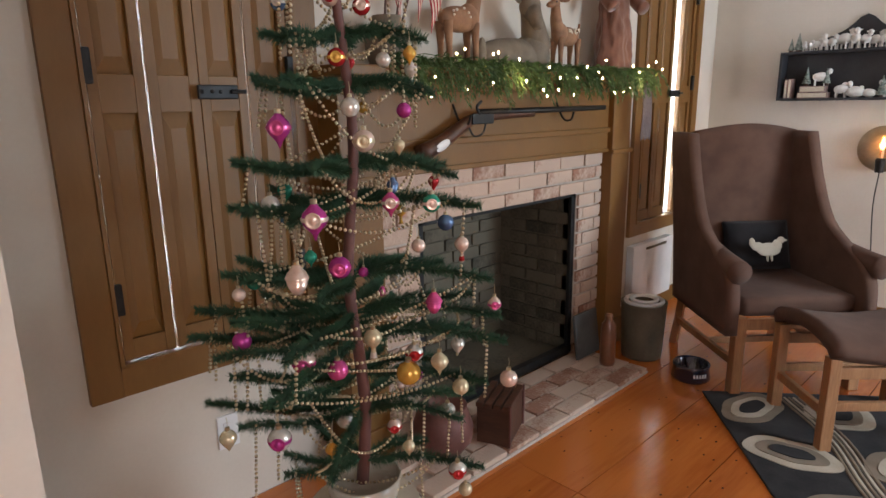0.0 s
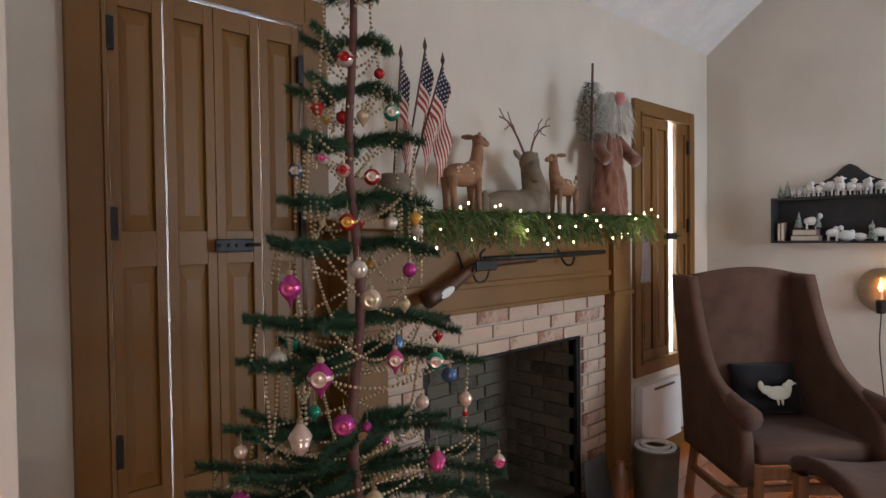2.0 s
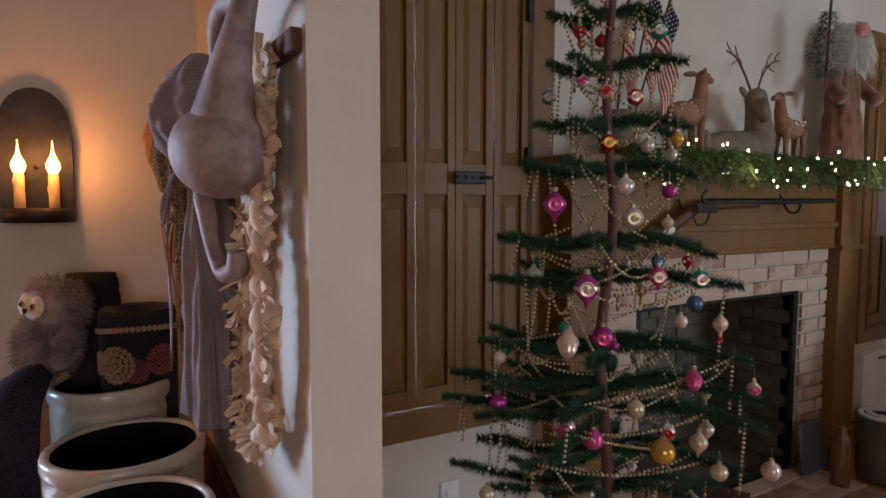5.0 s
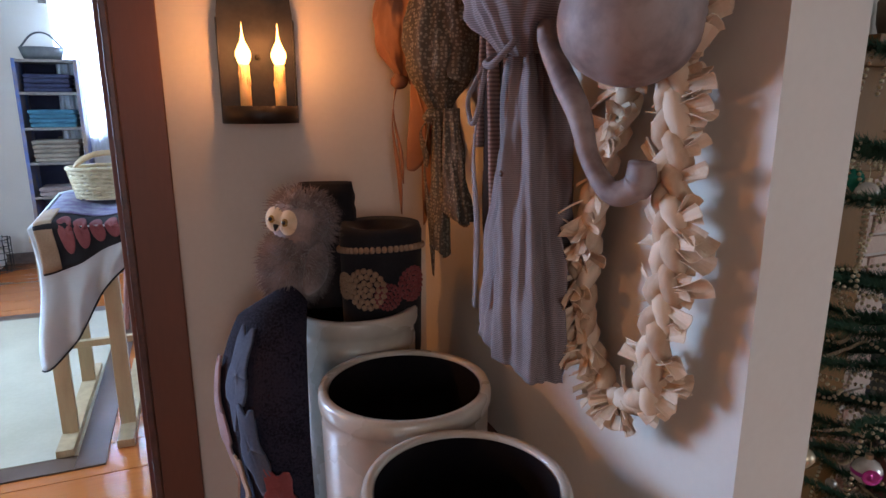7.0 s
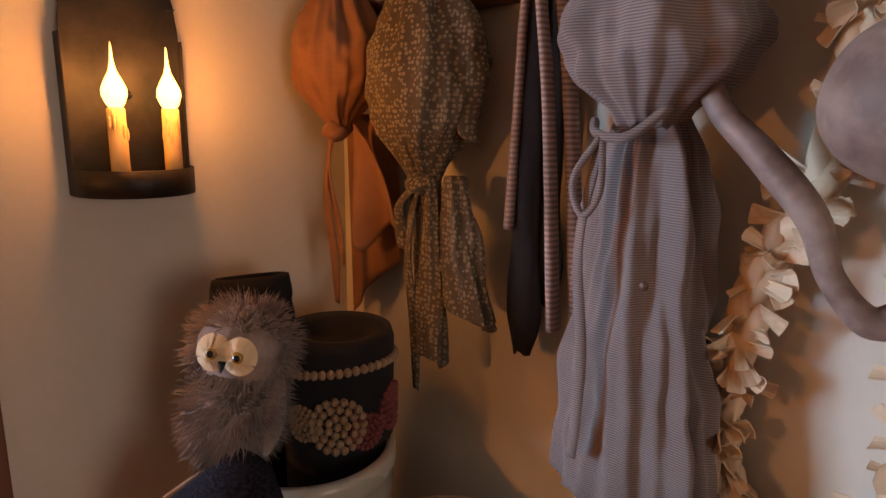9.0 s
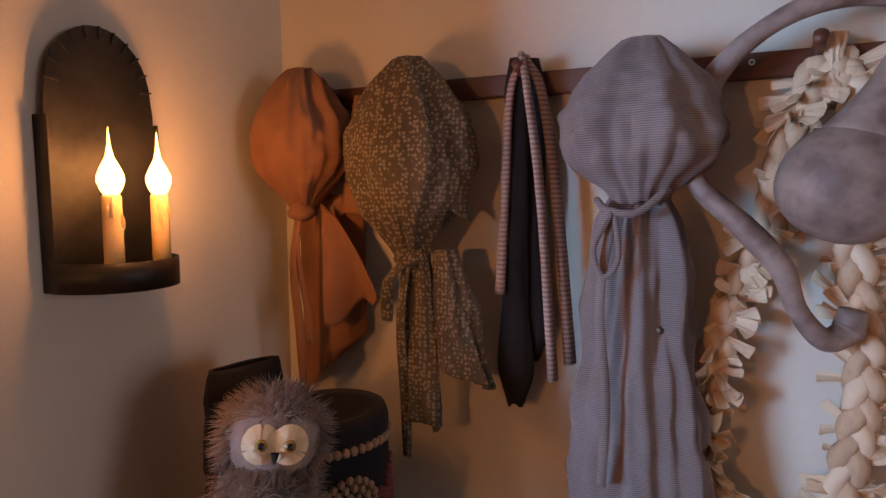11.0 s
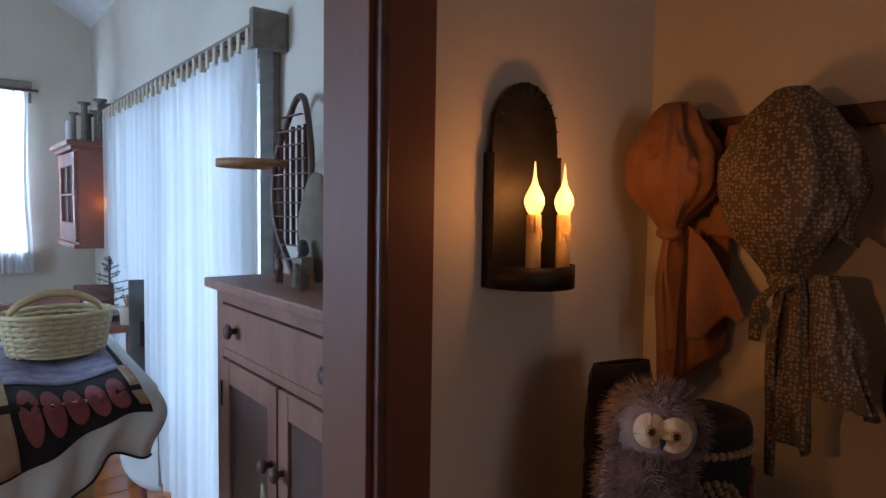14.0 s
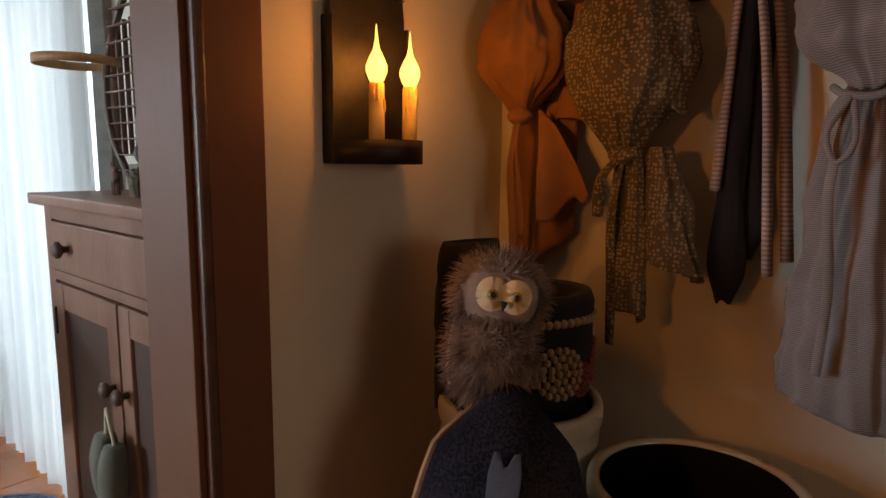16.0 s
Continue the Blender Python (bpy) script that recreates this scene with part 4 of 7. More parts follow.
def feather_branch(a, z, ln, droop):
    ca, sa = math.cos(a), math.sin(a)
    bm = bmesh.new()
    pts = [Vector((ca * ln * t, sa * ln * t, z - droop * t * t + 0.012 * math.sin(t * 5 + a))) for t in [k / 8 for k in range(9)]]
    tube(pts, lambda t: 0.0035 - 0.001 * t, 5, bm)
    n = int(ln * 4200)
    for k in range(n):
        t = 0.06 + 0.94 * (k + rg.random()) / n
        i = min(7, int(t * 8))
        p = pts[i].lerp(pts[i + 1], t * 8 - i)
        d0 = Vector((ca, sa, 0))
        ang = rg.uniform(0, 6.283)
        side = Vector((-sa, ca, 0)) * math.cos(ang) + Vector((0, 0, 1)) * math.sin(ang)
        d = (side * 1.0 + d0 * rg.uniform(0.15, 0.9)).normalized()
        fl = rg.uniform(0.018, 0.029) * (1.0 if t < 0.9 else 0.75)
        s = d.cross(Vector((0.2, 0.9, 0.4))).normalized() * 0.0013
        q = [bm.verts.new(v) for v in (p - s, p + s, p + d * fl)]
        bm.faces.new(q)
    return bm, pts


branches = []
for z, left, right, cnt in TIERS:
    for k in range(cnt):
        # the first two reach to either side, the rest fill the round
        if k < 2:
            a, ln = (-math.pi / 4, right) if k == 0 else (3 * math.pi / 4, left)
            a += rg.uniform(-0.06, 0.06)
        else:
            a = -math.pi / 4 + 2 * math.pi * (k - 1.5 + (0.5 if k > cnt / 2 else 0)) / cnt + rg.uniform(-0.2, 0.2)
            ln = (left + right) / 2 * rg.uniform(0.75, 1.0)
        bm, pts = feather_branch(a, z, ln, rg.uniform(-0.015, 0.025))
        part("branch", bm, NEEDLE, tree)
        branches.append((z, a, ln, pts))


def ball_mat(name, colour, rough=0.12, metal=0.45):
    m = surface(name, tuple(c * 0.75 for c in colour), colour, 25, rough=rough, rough2=rough + 0.18, metal=metal, bump=0.05, fine=120, fine_amt=0.5)
    return m


GLASSBALL = {k: ball_mat("glass_" + k, c) for k, c in {
    "silver": (0.72, 0.68, 0.60), "gold": (0.75, 0.42, 0.08), "pink": (0.72, 0.10, 0.30), "red": (0.50, 0.025, 0.03), "magenta": (0.50, 0.05, 0.28),
    "green": (0.02, 0.32, 0.20), "pale": (0.80, 0.62, 0.52), "champagne": (0.66, 0.56, 0.36), "blue": (0.10, 0.18, 0.32)}.items()}
CAPM = ball_mat("ornament_cap_metal", (0.6, 0.52, 0.35), 0.3, 1.0)
SHAPES = {
    "ball": ([(0, -1), (0.38, -0.92), (0.70, -0.71), (0.92, -0.38), (1, 0), (0.92, 0.38), (0.70, 0.71), (0.30, 0.95), (0.22, 1.0)], (1.0,)),
    "drop": ([(0, -1.5), (0.10, -1.35), (0.3, -1.0), (0.7, -0.5), (0.95, 0.0), (0.9, 0.4), (0.65, 0.75), (0.28, 1.0), (0.2, 1.05)], (1.0,)),
    "spindle": ([(0, -1.7), (0.08, -1.55), (0.25, -1.1), (0.85, -0.45), (1, 0), (0.85, 0.45), (0.3, 1.0), (0.2, 1.15)], (1.0,)),
    "cone": ([(0, -1.3), (0.35, -1.2), (0.55, -0.9), (0.62, -0.8), (0.8, -0.4), (0.75, -0.35), (0.95, 0.1), (0.9, 0.2), (0.7, 0.6), (0.62, 0.65), (0.25, 1.2)], (1.0,)),
    "lantern": ([(0, -2.4), (0.42, -2.35), (0.30, -2.0), (0.25, -1.2), (0.35, -1.0), (0.8, -0.6), (1, 0), (0.85, 0.5), (0.3, 1.0)], (1.0,))}


def ornament(shape, colour, at, r, label, second=None):
    prof = [(x * r, z * r) for x, z in SHAPES[shape][0]]
    o = thing("glass_ornament", label, "ornament", at, group="glass ornaments")
    part("glass_body", lathe(prof, 20), GLASSBALL[colour], o, smooth=True)
    top = prof[-1][1]
    part("cap", lathe([(r * 0.26, top - r * 0.05), (r * 0.26, top + r * 0.3), (0, top + r * 0.34)], 12), CAPM, o)
    part("hook", tube([(0, 0, top + r * 0.3), (0.001, 0, top + r * 0.3 + 0.012), (0, 0.001, top + r * 0.3 + 0.024)], 0.0007, 5), CAPM, o)
    if second:
        if shape in ("ball", "drop", "spindle"):
            part("band", lathe([(r * 1.004, -r * 0.16), (r * 1.02, 0), (r * 1.004, r * 0.16)], 20), GLASSBALL[second], o, smooth=True)
            e = part("indent", lathe([(0, 0.004), (r * 0.2, 0.002), (r * 0.45, -0.001), (r * 0.55, 0.0015), (r * 0.6, 0)], 18), GLASSBALL[second], o, smooth=True)
            e.matrix_local = Matrix.Translation((-0.6 * r, -0.72 * r, 0)) @ Vector((-0.62, -0.76, 0)).to_track_quat("Z", "Y").to_matrix().to_4x4()
        else:
            part("foot", lathe([(r * 0.34, -r * 2.36), (r * 0.4, -r * 2.2), (r * 0.3, -r * 1.6)], 14), GLASSBALL[second], o, smooth=True)
    return o


# right of the trunk as the hall sees it, height, forward, size
NEAR = [
    ("ball", "silver", 0.036, 1.309, 0.17, 0.020, None), ("spindle", "magenta", -0.116, 1.27, 0.15, 0.026, "pink"), ("ball", "magenta", 0.135, 1.3, 0.05, 0.017, None),
    ("ball", "pale", 0.054, 1.239, 0.12, 0.024, "champagne"), ("drop", "champagne", 0.128, 1.228, 0.12, 0.014, None), ("ball", "silver", -0.175, 1.094, 0.05, 0.022, None),
    ("spindle", "magenta", -0.04, 1.09, 0.21, 0.028, "pale"), ("spindle", "pink", 0.109, 1.113, 0.15, 0.020, "pale"), ("ball", "green", 0.195, 1.11, 0.15, 0.020, "pale"),
    ("lantern", "pale", 0.26, 0.99, 0.01, 0.018, "red"), ("cone", "blue", 0.11, 1.142, 0.1, 0.015, None), ("cone", "pale", -0.076, 0.972, 0.24, 0.026, None),
    ("ball", "magenta", -0.005, 0.972, 0.15, 0.025, "pink"), ("ball", "magenta", 0.023, 0.92, 0.0, 0.013, None), ("spindle", "green", -0.098, 0.964, 0.02, 0.016, None),
    ("ball", "pale", 0.163, 1.007, 0.1, 0.016, None), ("cone", "pink", 0.195, 0.875, 0.1, 0.021, None), ("spindle", "pale", 0.339, 0.837, 0.0, 0.017, "pink"),
    ("ball", "pale", -0.248, 0.897, 0.1, 0.016, None), ("ball", "magenta", -0.251, 0.784, 0.1, 0.023, None), ("ball", "pale", -0.084, 0.774, 0.2, 0.026, "pink"),
    ("ball", "pink", -0.022, 0.734, 0.15, 0.024, None), ("lantern", "champagne", 0.067, 0.83, 0.2, 0.020, "silver"), ("ball", "gold", 0.133, 0.703, 0.1, 0.029, None),
    ("spindle", "champagne", 0.206, 0.74, 0.12, 0.021, None), ("ball", "champagne", 0.254, 0.668, 0.1, 0.020, None), ("ball", "silver", 0.144, 0.732, 0.05, 0.022, "red"),
    ("ball", "pale", 0.371, 0.664, 0.05, 0.022, None), ("drop", "champagne", -0.249, 0.616, 0.24, 0.020, None), ("ball", "silver", -0.144, 0.603, 0.22, 0.026, "magenta"),
    ("spindle", "gold", -0.04, 0.555, 0.18, 0.015, None), ("ball", "pale", 0.101, 0.594, 0.15, 0.017, "red"), ("spindle", "champagne", 0.129, 0.513, 0.1, 0.016, None),
    ("ball", "silver", 0.245, 0.448, 0.1, 0.022, "red"), ("ball", "champagne", 0.264, 0.396, 0.1, 0.017, None), ("ball", "silver", -0.039, 0.531, 0.0, 0.024, None),
    ("ball", "red", -0.002, 1.411, 0.08, 0.020, "gold"), ("spindle", "gold", 0.15, 1.419, 0.05, 0.015, None), ("ball", "red", 0.055, 1.512, 0.08, 0.019, "pale"),
    ("ball", "pale", -0.01, 1.528, 0.08, 0.017, "red"), ("ball", "blue", -0.154, 1.543, -0.06, 0.019, "silver"), ("ball", "silver", -0.063, 1.559, 0.05, 0.015, "pink"),
    ("ball", "green", 0.102, 1.655, 0.08, 0.019, "silver"), ("drop", "champagne", 0.037, 1.647, 0.08, 0.016, None), ("drop", "red", -0.073, 1.674, 0.05, 0.017, None),
    ("ball", "red", -0.024, 1.662, 0, 0.016, None), ("ball", "silver", -0.007, 1.787, 0.05, 0.020, "red"), ("ball", "red", 0.065, 1.764, 0, 0.013, None),
    ("ball", "silver", 0.088, 1.41, 0, 0.017, None)]
WORDS = {"ball": "round glass ball", "drop": "teardrop glass ornament", "spindle": "spindle-shaped glass ornament", "cone": "pinecone glass ornament", "lantern": "stemmed glass ornament"}
R2 = 0.70711
for shape, col, side, z, fwd, r, second in NEAR:
    at = (TX + R2 * side - R2 * fwd, TY - R2 * side - R2 * fwd, z)
    lab = f"{col} {WORDS[shape]}" + (f" with {second} band" if second else "") + " on the feather tree"
    ornament(shape, col, at, r, lab, second)

rt = random.Random(77)
for z, a, ln, pts in branches:
    if z < 1.8 and math.cos(a - math.pi / 4) > 0.2 and rt.random() < 0.55:
        p = pts[rt.choice((6, 7, 8))]
        shape, col = rt.choice(list(SHAPES)), rt.choice(list(GLASSBALL))
        r = rt.uniform(0.013, 0.022) * (1.0 if z < 1.3 else 0.8)
        ornament(shape, col, (TX + p.x, TY + p.y, p.z - r * 1.4 - 0.024), r, f"{col} {WORDS[shape]} on the feather tree")

BEADM = ball_mat("antique_gold_beads", (0.66, 0.55, 0.36), 0.2, 0.85)
bead_me = {}


def garland(p, q, sag, bead=0.0046):
    """A string of glass beads hung between two places."""
    p, q = Vector(p), Vector(q)
    if bead not in bead_me:
        b = bmesh.new()
        bmesh.ops.create_icosphere(b, subdivisions=1, radius=bead)
        bead_me[bead] = b
    n = 60
    pts = [p.lerp(q, k / n) - Vector((0, 0, sag * 4 * (k / n) * (1 - k / n))) for k in range(n + 1)]
    bm = bmesh.new()
    acc, step, vs, fs = 0.0, bead * 2.5, [], []
    base = [v.co.copy() for v in bead_me[bead].verts]
    faces = [[v.index for v in f.verts] for f in bead_me[bead].faces]
    for a, b2 in zip(pts, pts[1:]):
        d = (b2 - a).length
        while acc < d:
            c = a.lerp(b2, acc / d)
            o = len(vs)
            vs += [c + v for v in base]
            fs += [[i + o for i in f] for f in faces]
            acc += step
        acc -= d
    me = bpy.data.meshes.new("bead_garland")
    me.from_pydata(vs, [], fs)
    me.materials.append(BEADM)
    for poly in me.polygons:
        poly.use_smooth = True
    return me


strings = thing("bead_garland", "strings of antique gold glass beads looped between branches", "garland", (TX, TY, 0))
rg = random.Random(5)
levels = sorted({b[0] for b in branches}, reverse=True)
for a, b in zip(levels, levels[1:]):
    up = [x for x in branches if x[0] == a]
    dn = [x for x in branches if x[0] == b]
    for k in range(len(dn)):
        s, e = dn[k], dn[(k + 1) % len(dn)]
        if rg.random() < 0.9:
            f1, f2 = rg.uniform(0.55, 0.92), rg.uniform(0.55, 0.92)
            p, q = s[3][int(f1 * 8)], e[3][int(f2 * 8)]
            ob = new("bead_string", garland(p, q, rg.uniform(0.024, 0.088)))
            ob.parent = strings
        u = up[rg.randrange(len(up))]
        if rg.random() < 0.95:
            p = u[3][int(rg.uniform(0.5, 0.95) * 8)]
            q = s[3][int(rg.uniform(0.45, 0.9) * 8)]
            ob = new("bead_string", garland(p, q, rg.uniform(0.0, 0.05)))
            ob.parent = strings
for z, a, ln, pts in branches:
    if z < 1.7 and rg.random() < 0.6:
        p = pts[7]
        ob = new("bead_string", garland(p, p + Vector((rg.uniform(-0.02, 0.02), 0.01, -rg.uniform(0.08, 0.24))), 0.0))
        ob.parent = strings

POTM = surface("cream_linen_cloth", (0.46, 0.39, 0.29), (0.58, 0.50, 0.39), 10, rough=0.9, bump=0.3, fine=300)
stand = thing("tree_stand", "round stand under a cream cloth carrying the feather tree", "stand", (TX, TY, 0))
part("cloth_cover", folded_tube(0.285, 0.0, [(0, 0.135), (0.06, 0.15), (1, 0.19)], [(0, 0.135), (0.06, 0.15), (1, 0.19)], 0, 0, 9, 0.05, 2, [(0, 0.2), (1, 1.4)]), POTM, stand, smooth=True)
part("top", lathe([(0, 0.25), (0.14, 0.25), (0.15, 0.27), (0.146, 0.286), (0, 0.287)], 40), POTM, stand)
part("pot", lathe([(0, 0.287), (0.082, 0.287), (0.09, 0.32), (0.098, 0.372), (0.092, 0.374), (0.087, 0.352), (0.0, 0.347)], 40), STONEWARE, stand, "pale pot holding the trunk", smooth=True)
top = thing("tree_topper", "white feathered tree topper with gold beak-like cone", "tree topper", (TX, TY, 1.985))
WHITEF = surface("white_feather", (0.66, 0.63, 0.57), (0.8, 0.78, 0.72), 30, rough=0.9, bump=0.1)
fb = bmesh.new()
for k in range(420):
    a, z = rg.uniform(0, 6.283), rg.uniform(-0.05, 0.14)
    rr = 0.022 + 0.02 * math.sin(max(0, z + 0.05) * 9)
    p = Vector((math.cos(a) * rr * 0.5, math.sin(a) * rr * 0.5, z))
    d = Vector((math.cos(a), math.sin(a), rg.uniform(-0.2, 1.6) if z > 0.05 else rg.uniform(-1.2, 0.4))).normalized()
    s = d.cross(Vector((0.1, 0.3, 1))).normalized() * 0.003
    ln = rg.uniform(0.018, 0.042)
    fb.faces.new([fb.verts.new(v) for v in (p - s, p + s, p + d * ln + s * 0.3, p + d * ln)])
part("feather_tuft", fb, WHITEF, top)
part("body", blob(bmesh.new(), (0, 0, 0.08), (0.022, 0.022, 0.07), 14), WHITEF, top, smooth=True)
part("paper_cone", lathe([(0.012, 0), (0.007, 0.02), (0, 0.035)], 12), GLASSBALL["gold"], top, "gold paper cone").matrix_local = pose(0.022, -0.03, 0.10, 70, 0, 45)

# ---- tree room things ----
rg = random.Random(17)
part("baseboard", boxes(((0.193, NY - 0.018, 0.0), (BR0 - 0.185, NY - 0.001, 0.10), 0.003)), MUSTARD, bpy.data.objects["window_1"])
base = structure("baseboard", boxes(((BR1 + 0.19, NY - 0.018, 0.0), (EX, NY - 0.001, 0.10), 0.003), ((EX - 0.018, SOUTH, 0.0), (EX - 0.001, NY - 0.02, 0.10), 0.003)), MUSTARD, "mustard-brown painted baseboard")

# hearth of laid bricks
hearth = thing("hearth", "low hearth of whitewashed bricks in running bond", "hearth", (0, 0, 0), kind="structure")
part("mortar_bed", boxes(((BR0 - 0.1, 1.30, 0.0), (2.76, MF, 0.012))), MORTAR, hearth)
brick_me = []
for k in range(4):
    b = boxes(((-0.1, -0.05, -0.03), (0.1, 0.05, 0.03), 0.006))
    for v in b.verts:
        v.co += noise.noise_vector(v.co * 30 + Vector((k, 0, 0))) * 0.004
    me = bpy.data.meshes.new("brick")
    b.to_mesh(me)
    b.free()
    me.materials.append(BRICKM)
    brick_me.append(me)


def brick(parent, at, size, mat=None):
    ob = new("brick", rg.choice(brick_me))
    ob.parent = parent
    ob.matrix_local = Matrix.Translation(at) @ Matrix.Diagonal((size[0] / 0.2, size[1] / 0.1, size[2] / 0.06, 1))
    return ob


row = 0
yy = 1.305
while yy < MF - 0.03:
    x = BR0 - 0.1 + (0.1 if row % 2 else 0)
    while x < 2.74:
        ln = min(0.195, 2.76 - x)
        brick(hearth, (x + ln / 2, yy + 0.045, 0.012 + rg.uniform(0, 0.004)), (ln - 0.008, 0.088, 0.03))
        x += 0.2
    yy += 0.096
    row += 1
# brick face around the opening
zz, row = 0.0, 0
while zz < 1.05:
    h = 0.063
    x = BR0 - (0.1 if row % 2 else 0)
    while x < BR1:
        a, b = max(x, BR0), min(x + 0.205, BR1)
        for s, e in ((a, min(b, OP0)), (max(a, OP1), b)) if zz + h < OPZ + 0.03 else ((a, b),):
            if e - s > 0.025:
                brick(fp, ((s + e) / 2, MF + 0.012 + rg.uniform(-0.003, 0.003), zz + h / 2), (e - s - 0.009, 0.04, h - 0.008))
        x += 0.205
    zz += 0.0665
    row += 1
soot_me = []
for me in brick_me[:2]:
    m2 = me.copy()
    m2.materials.clear()
    m2.materials.append(SOOT)
    soot_me.append(m2)
zz, row = 0.02, 0
while zz < OPZ:
    x = OP0 + (0.06 if row % 2 else 0)
    while x < OP1 - 0.05:
        ob = new("firebrick", rg.choice(soot_me))
        ob.parent = fp
        ob.matrix_local = Matrix.Translation((x + 0.1, NY + 0.418, zz + 0.033)) @ Matrix.Diagonal((0.95, 0.2, 1.0, 1))
        x += 0.205
    for k in range(2):
        ob = new("firebrick", rg.choice(soot_me))
        ob.parent = fp
        ob.matrix_local = Matrix.Translation((OP1 - 0.002, MF + 0.13 + 0.2 * k + (0.08 if row % 2 else 0), zz + 0.033)) @ Matrix.Rotation(radians(90), 4, "Z") @ Matrix.Diagonal((0.95, 0.2, 1.0, 1))
    zz += 0.068
    row += 1

# cedar garland with fairy lights on the shelf
CEDAR = surface("fresh_cedar_green", (0.035, 0.085, 0.022), (0.11, 0.19, 0.055), 9, rough=0.6, bump=0, fine=90)
FAIRY = glow("fairy_light", (1.0, 0.82, 0.42), 22)
gar = thing("cedar_garland", "green cedar garland lying along the mantel shelf", "garland", (0, 0, 0))
for clump in range(46):
    x = 1.36 + 1.68 * clump / 45 + rg.uniform(-0.02, 0.02)
    bm = bmesh.new()
    for sprig in range(9):
        p = Vector((x + rg.uniform(-0.04, 0.04), rg.uniform(1.52, 1.66), 1.44 + rg.uniform(0.0, 0.03)))
        d = Vector((rg.uniform(-0.7, 0.7), -1.0, rg.uniform(-0.2, 0.3))).normalized()
        ln = rg.uniform(0.10, 0.22)
        pts = []
        for k in range(7):
            t = k / 6
            pts.append(p + d * ln * (t - 0.35 * t * t) + Vector((0, 0, -0.55 * ln * t * t * 1.1)))
        tube(pts, 0.0012, 4, bm)
        for k in range(26):
            t = rg.random()
            i = min(5, int(t * 6))
            q = pts[i].lerp(pts[i + 1], t * 6 - i)
            dd = (pts[i + 1] - pts[i]).normalized()
            sd = dd.cross(Vector((rg.uniform(-1, 1), rg.uniform(-1, 1), rg.uniform(-1, 1)))).normalized()
            tip = q + (sd * 0.7 + dd).normalized() * rg.uniform(0.012, 0.03)
            w = dd.cross(sd).normalized() * 0.0028
            bm.faces.new([bm.verts.new(v) for v in (q - w * 0.4, q.lerp(tip, 0.5) - w, tip, q.lerp(tip, 0.5) + w)])
    part("sprig_clump", bm, CEDAR, gar)
fl = thing("fairy_lights", "string of warm white fairy lights in the cedar garland", "string lights", (0, 0, 0))
wire = []
for k in range(34):
    x = 1.40 + 1.63 * k / 33
    low = rg.random() < 0.45
    p = Vector((x + rg.uniform(-0.03, 0.03), rg.uniform(1.45, 1.52), rg.uniform(1.33, 1.42) if low else rg.uniform(1.43, 1.50)))
    wire.append(p)
    part("light_bulb", blob(bmesh.new(), p, (0.003, 0.003, 0.005), 8), FAIRY, fl)
part("wire", tube(wire, 0.0009, 4), IRON, fl)
for x in (1.9, 2.8):
    point_light("fairy_glow", (x, 1.42, 1.40), 0.5, (1.0, 0.75, 0.4), 0.05)

# figures on the shelf
DEERM = surface("tan_flocked_deer", (0.20, 0.095, 0.05), (0.33, 0.17, 0.09), 22, rough=0.8, bump=0.15, fine=160)
DOEGREY = surface("grey_brown_flocked_deer", (0.13, 0.10, 0.07), (0.21, 0.165, 0.12), 18, rough=0.85, bump=0.15, fine=160)
SPOT = surface("cream_spots", (0.6, 0.5, 0.38), (0.7, 0.6, 0.46), 20, rough=0.8, bump=0)


def fawn(name, label, at, turn, s):
    d = thing(name, label, "deer figurine", at)
    d.matrix_world = pose(*at, 0, 0, turn) @ Matrix.Scale(s, 4)
    b = bmesh.new()
    blob(b, (0, 0, 0.19), (0.10, 0.042, 0.05), 16)
    blob(b, (0.06, 0, 0.20), (0.05, 0.042, 0.055), 14)
    part("body", b, DEERM, d, smooth=True)
    part("neck", tube(curve_pts([(0.075, 0, 0.21), (0.095, 0, 0.27), (0.10, 0, 0.33)], 8), lambda t: 0.036 - 0.013 * t, 12), DEERM, d, smooth=True)
    hb = bmesh.new()
    blob(hb, (0.105, 0, 0.345), (0.032, 0.024, 0.026), 14)
    tube([(0.12, 0, 0.342), (0.155, 0, 0.335), (0.165, 0, 0.332)], lambda t: 0.018 - 0.007 * t, 10, hb)
    part("head", hb, DEERM, d, smooth=True)
    for sy in (-1, 1):
        part("ear", blob(bmesh.new(), (0.075, sy * 0.035, 0.36), (0.03, 0.008, 0.012), 10, Matrix.Rotation(sy * -0.7, 4, "Z")), DEERM, d, smooth=True)
        part("eye", blob(bmesh.new(), (0.12, sy * 0.021, 0.35), (0.005, 0.004, 0.005), 8), GLAZE, d)
        for lx in (-0.075, 0.075):
            part("leg", tube([(lx, sy * 0.022, 0.18), (lx + 0.004, sy * 0.024, 0.09), (lx + 0.006, sy * 0.024, 0.0)], lambda t: 0.020 - 0.022 * t + 0.013 * t * t, 8), DEERM, d, smooth=True)
    part("tail", tube([(-0.095, 0, 0.21), (-0.115, 0, 0.235), (-0.118, 0, 0.262)], lambda t: 0.012 - 0.006 * t, 8), DEERM, d, smooth=True)
    rr = random.Random(2)
    for k in range(26):
        part("spot", blob(bmesh.new(), (rr.uniform(-0.085, 0.04), rr.choice((-1, 1)) * 0.037, 0.0 + rr.uniform(0.195, 0.228)), (0.006, 0.005, 0.005), 6), SPOT, d)
    return d


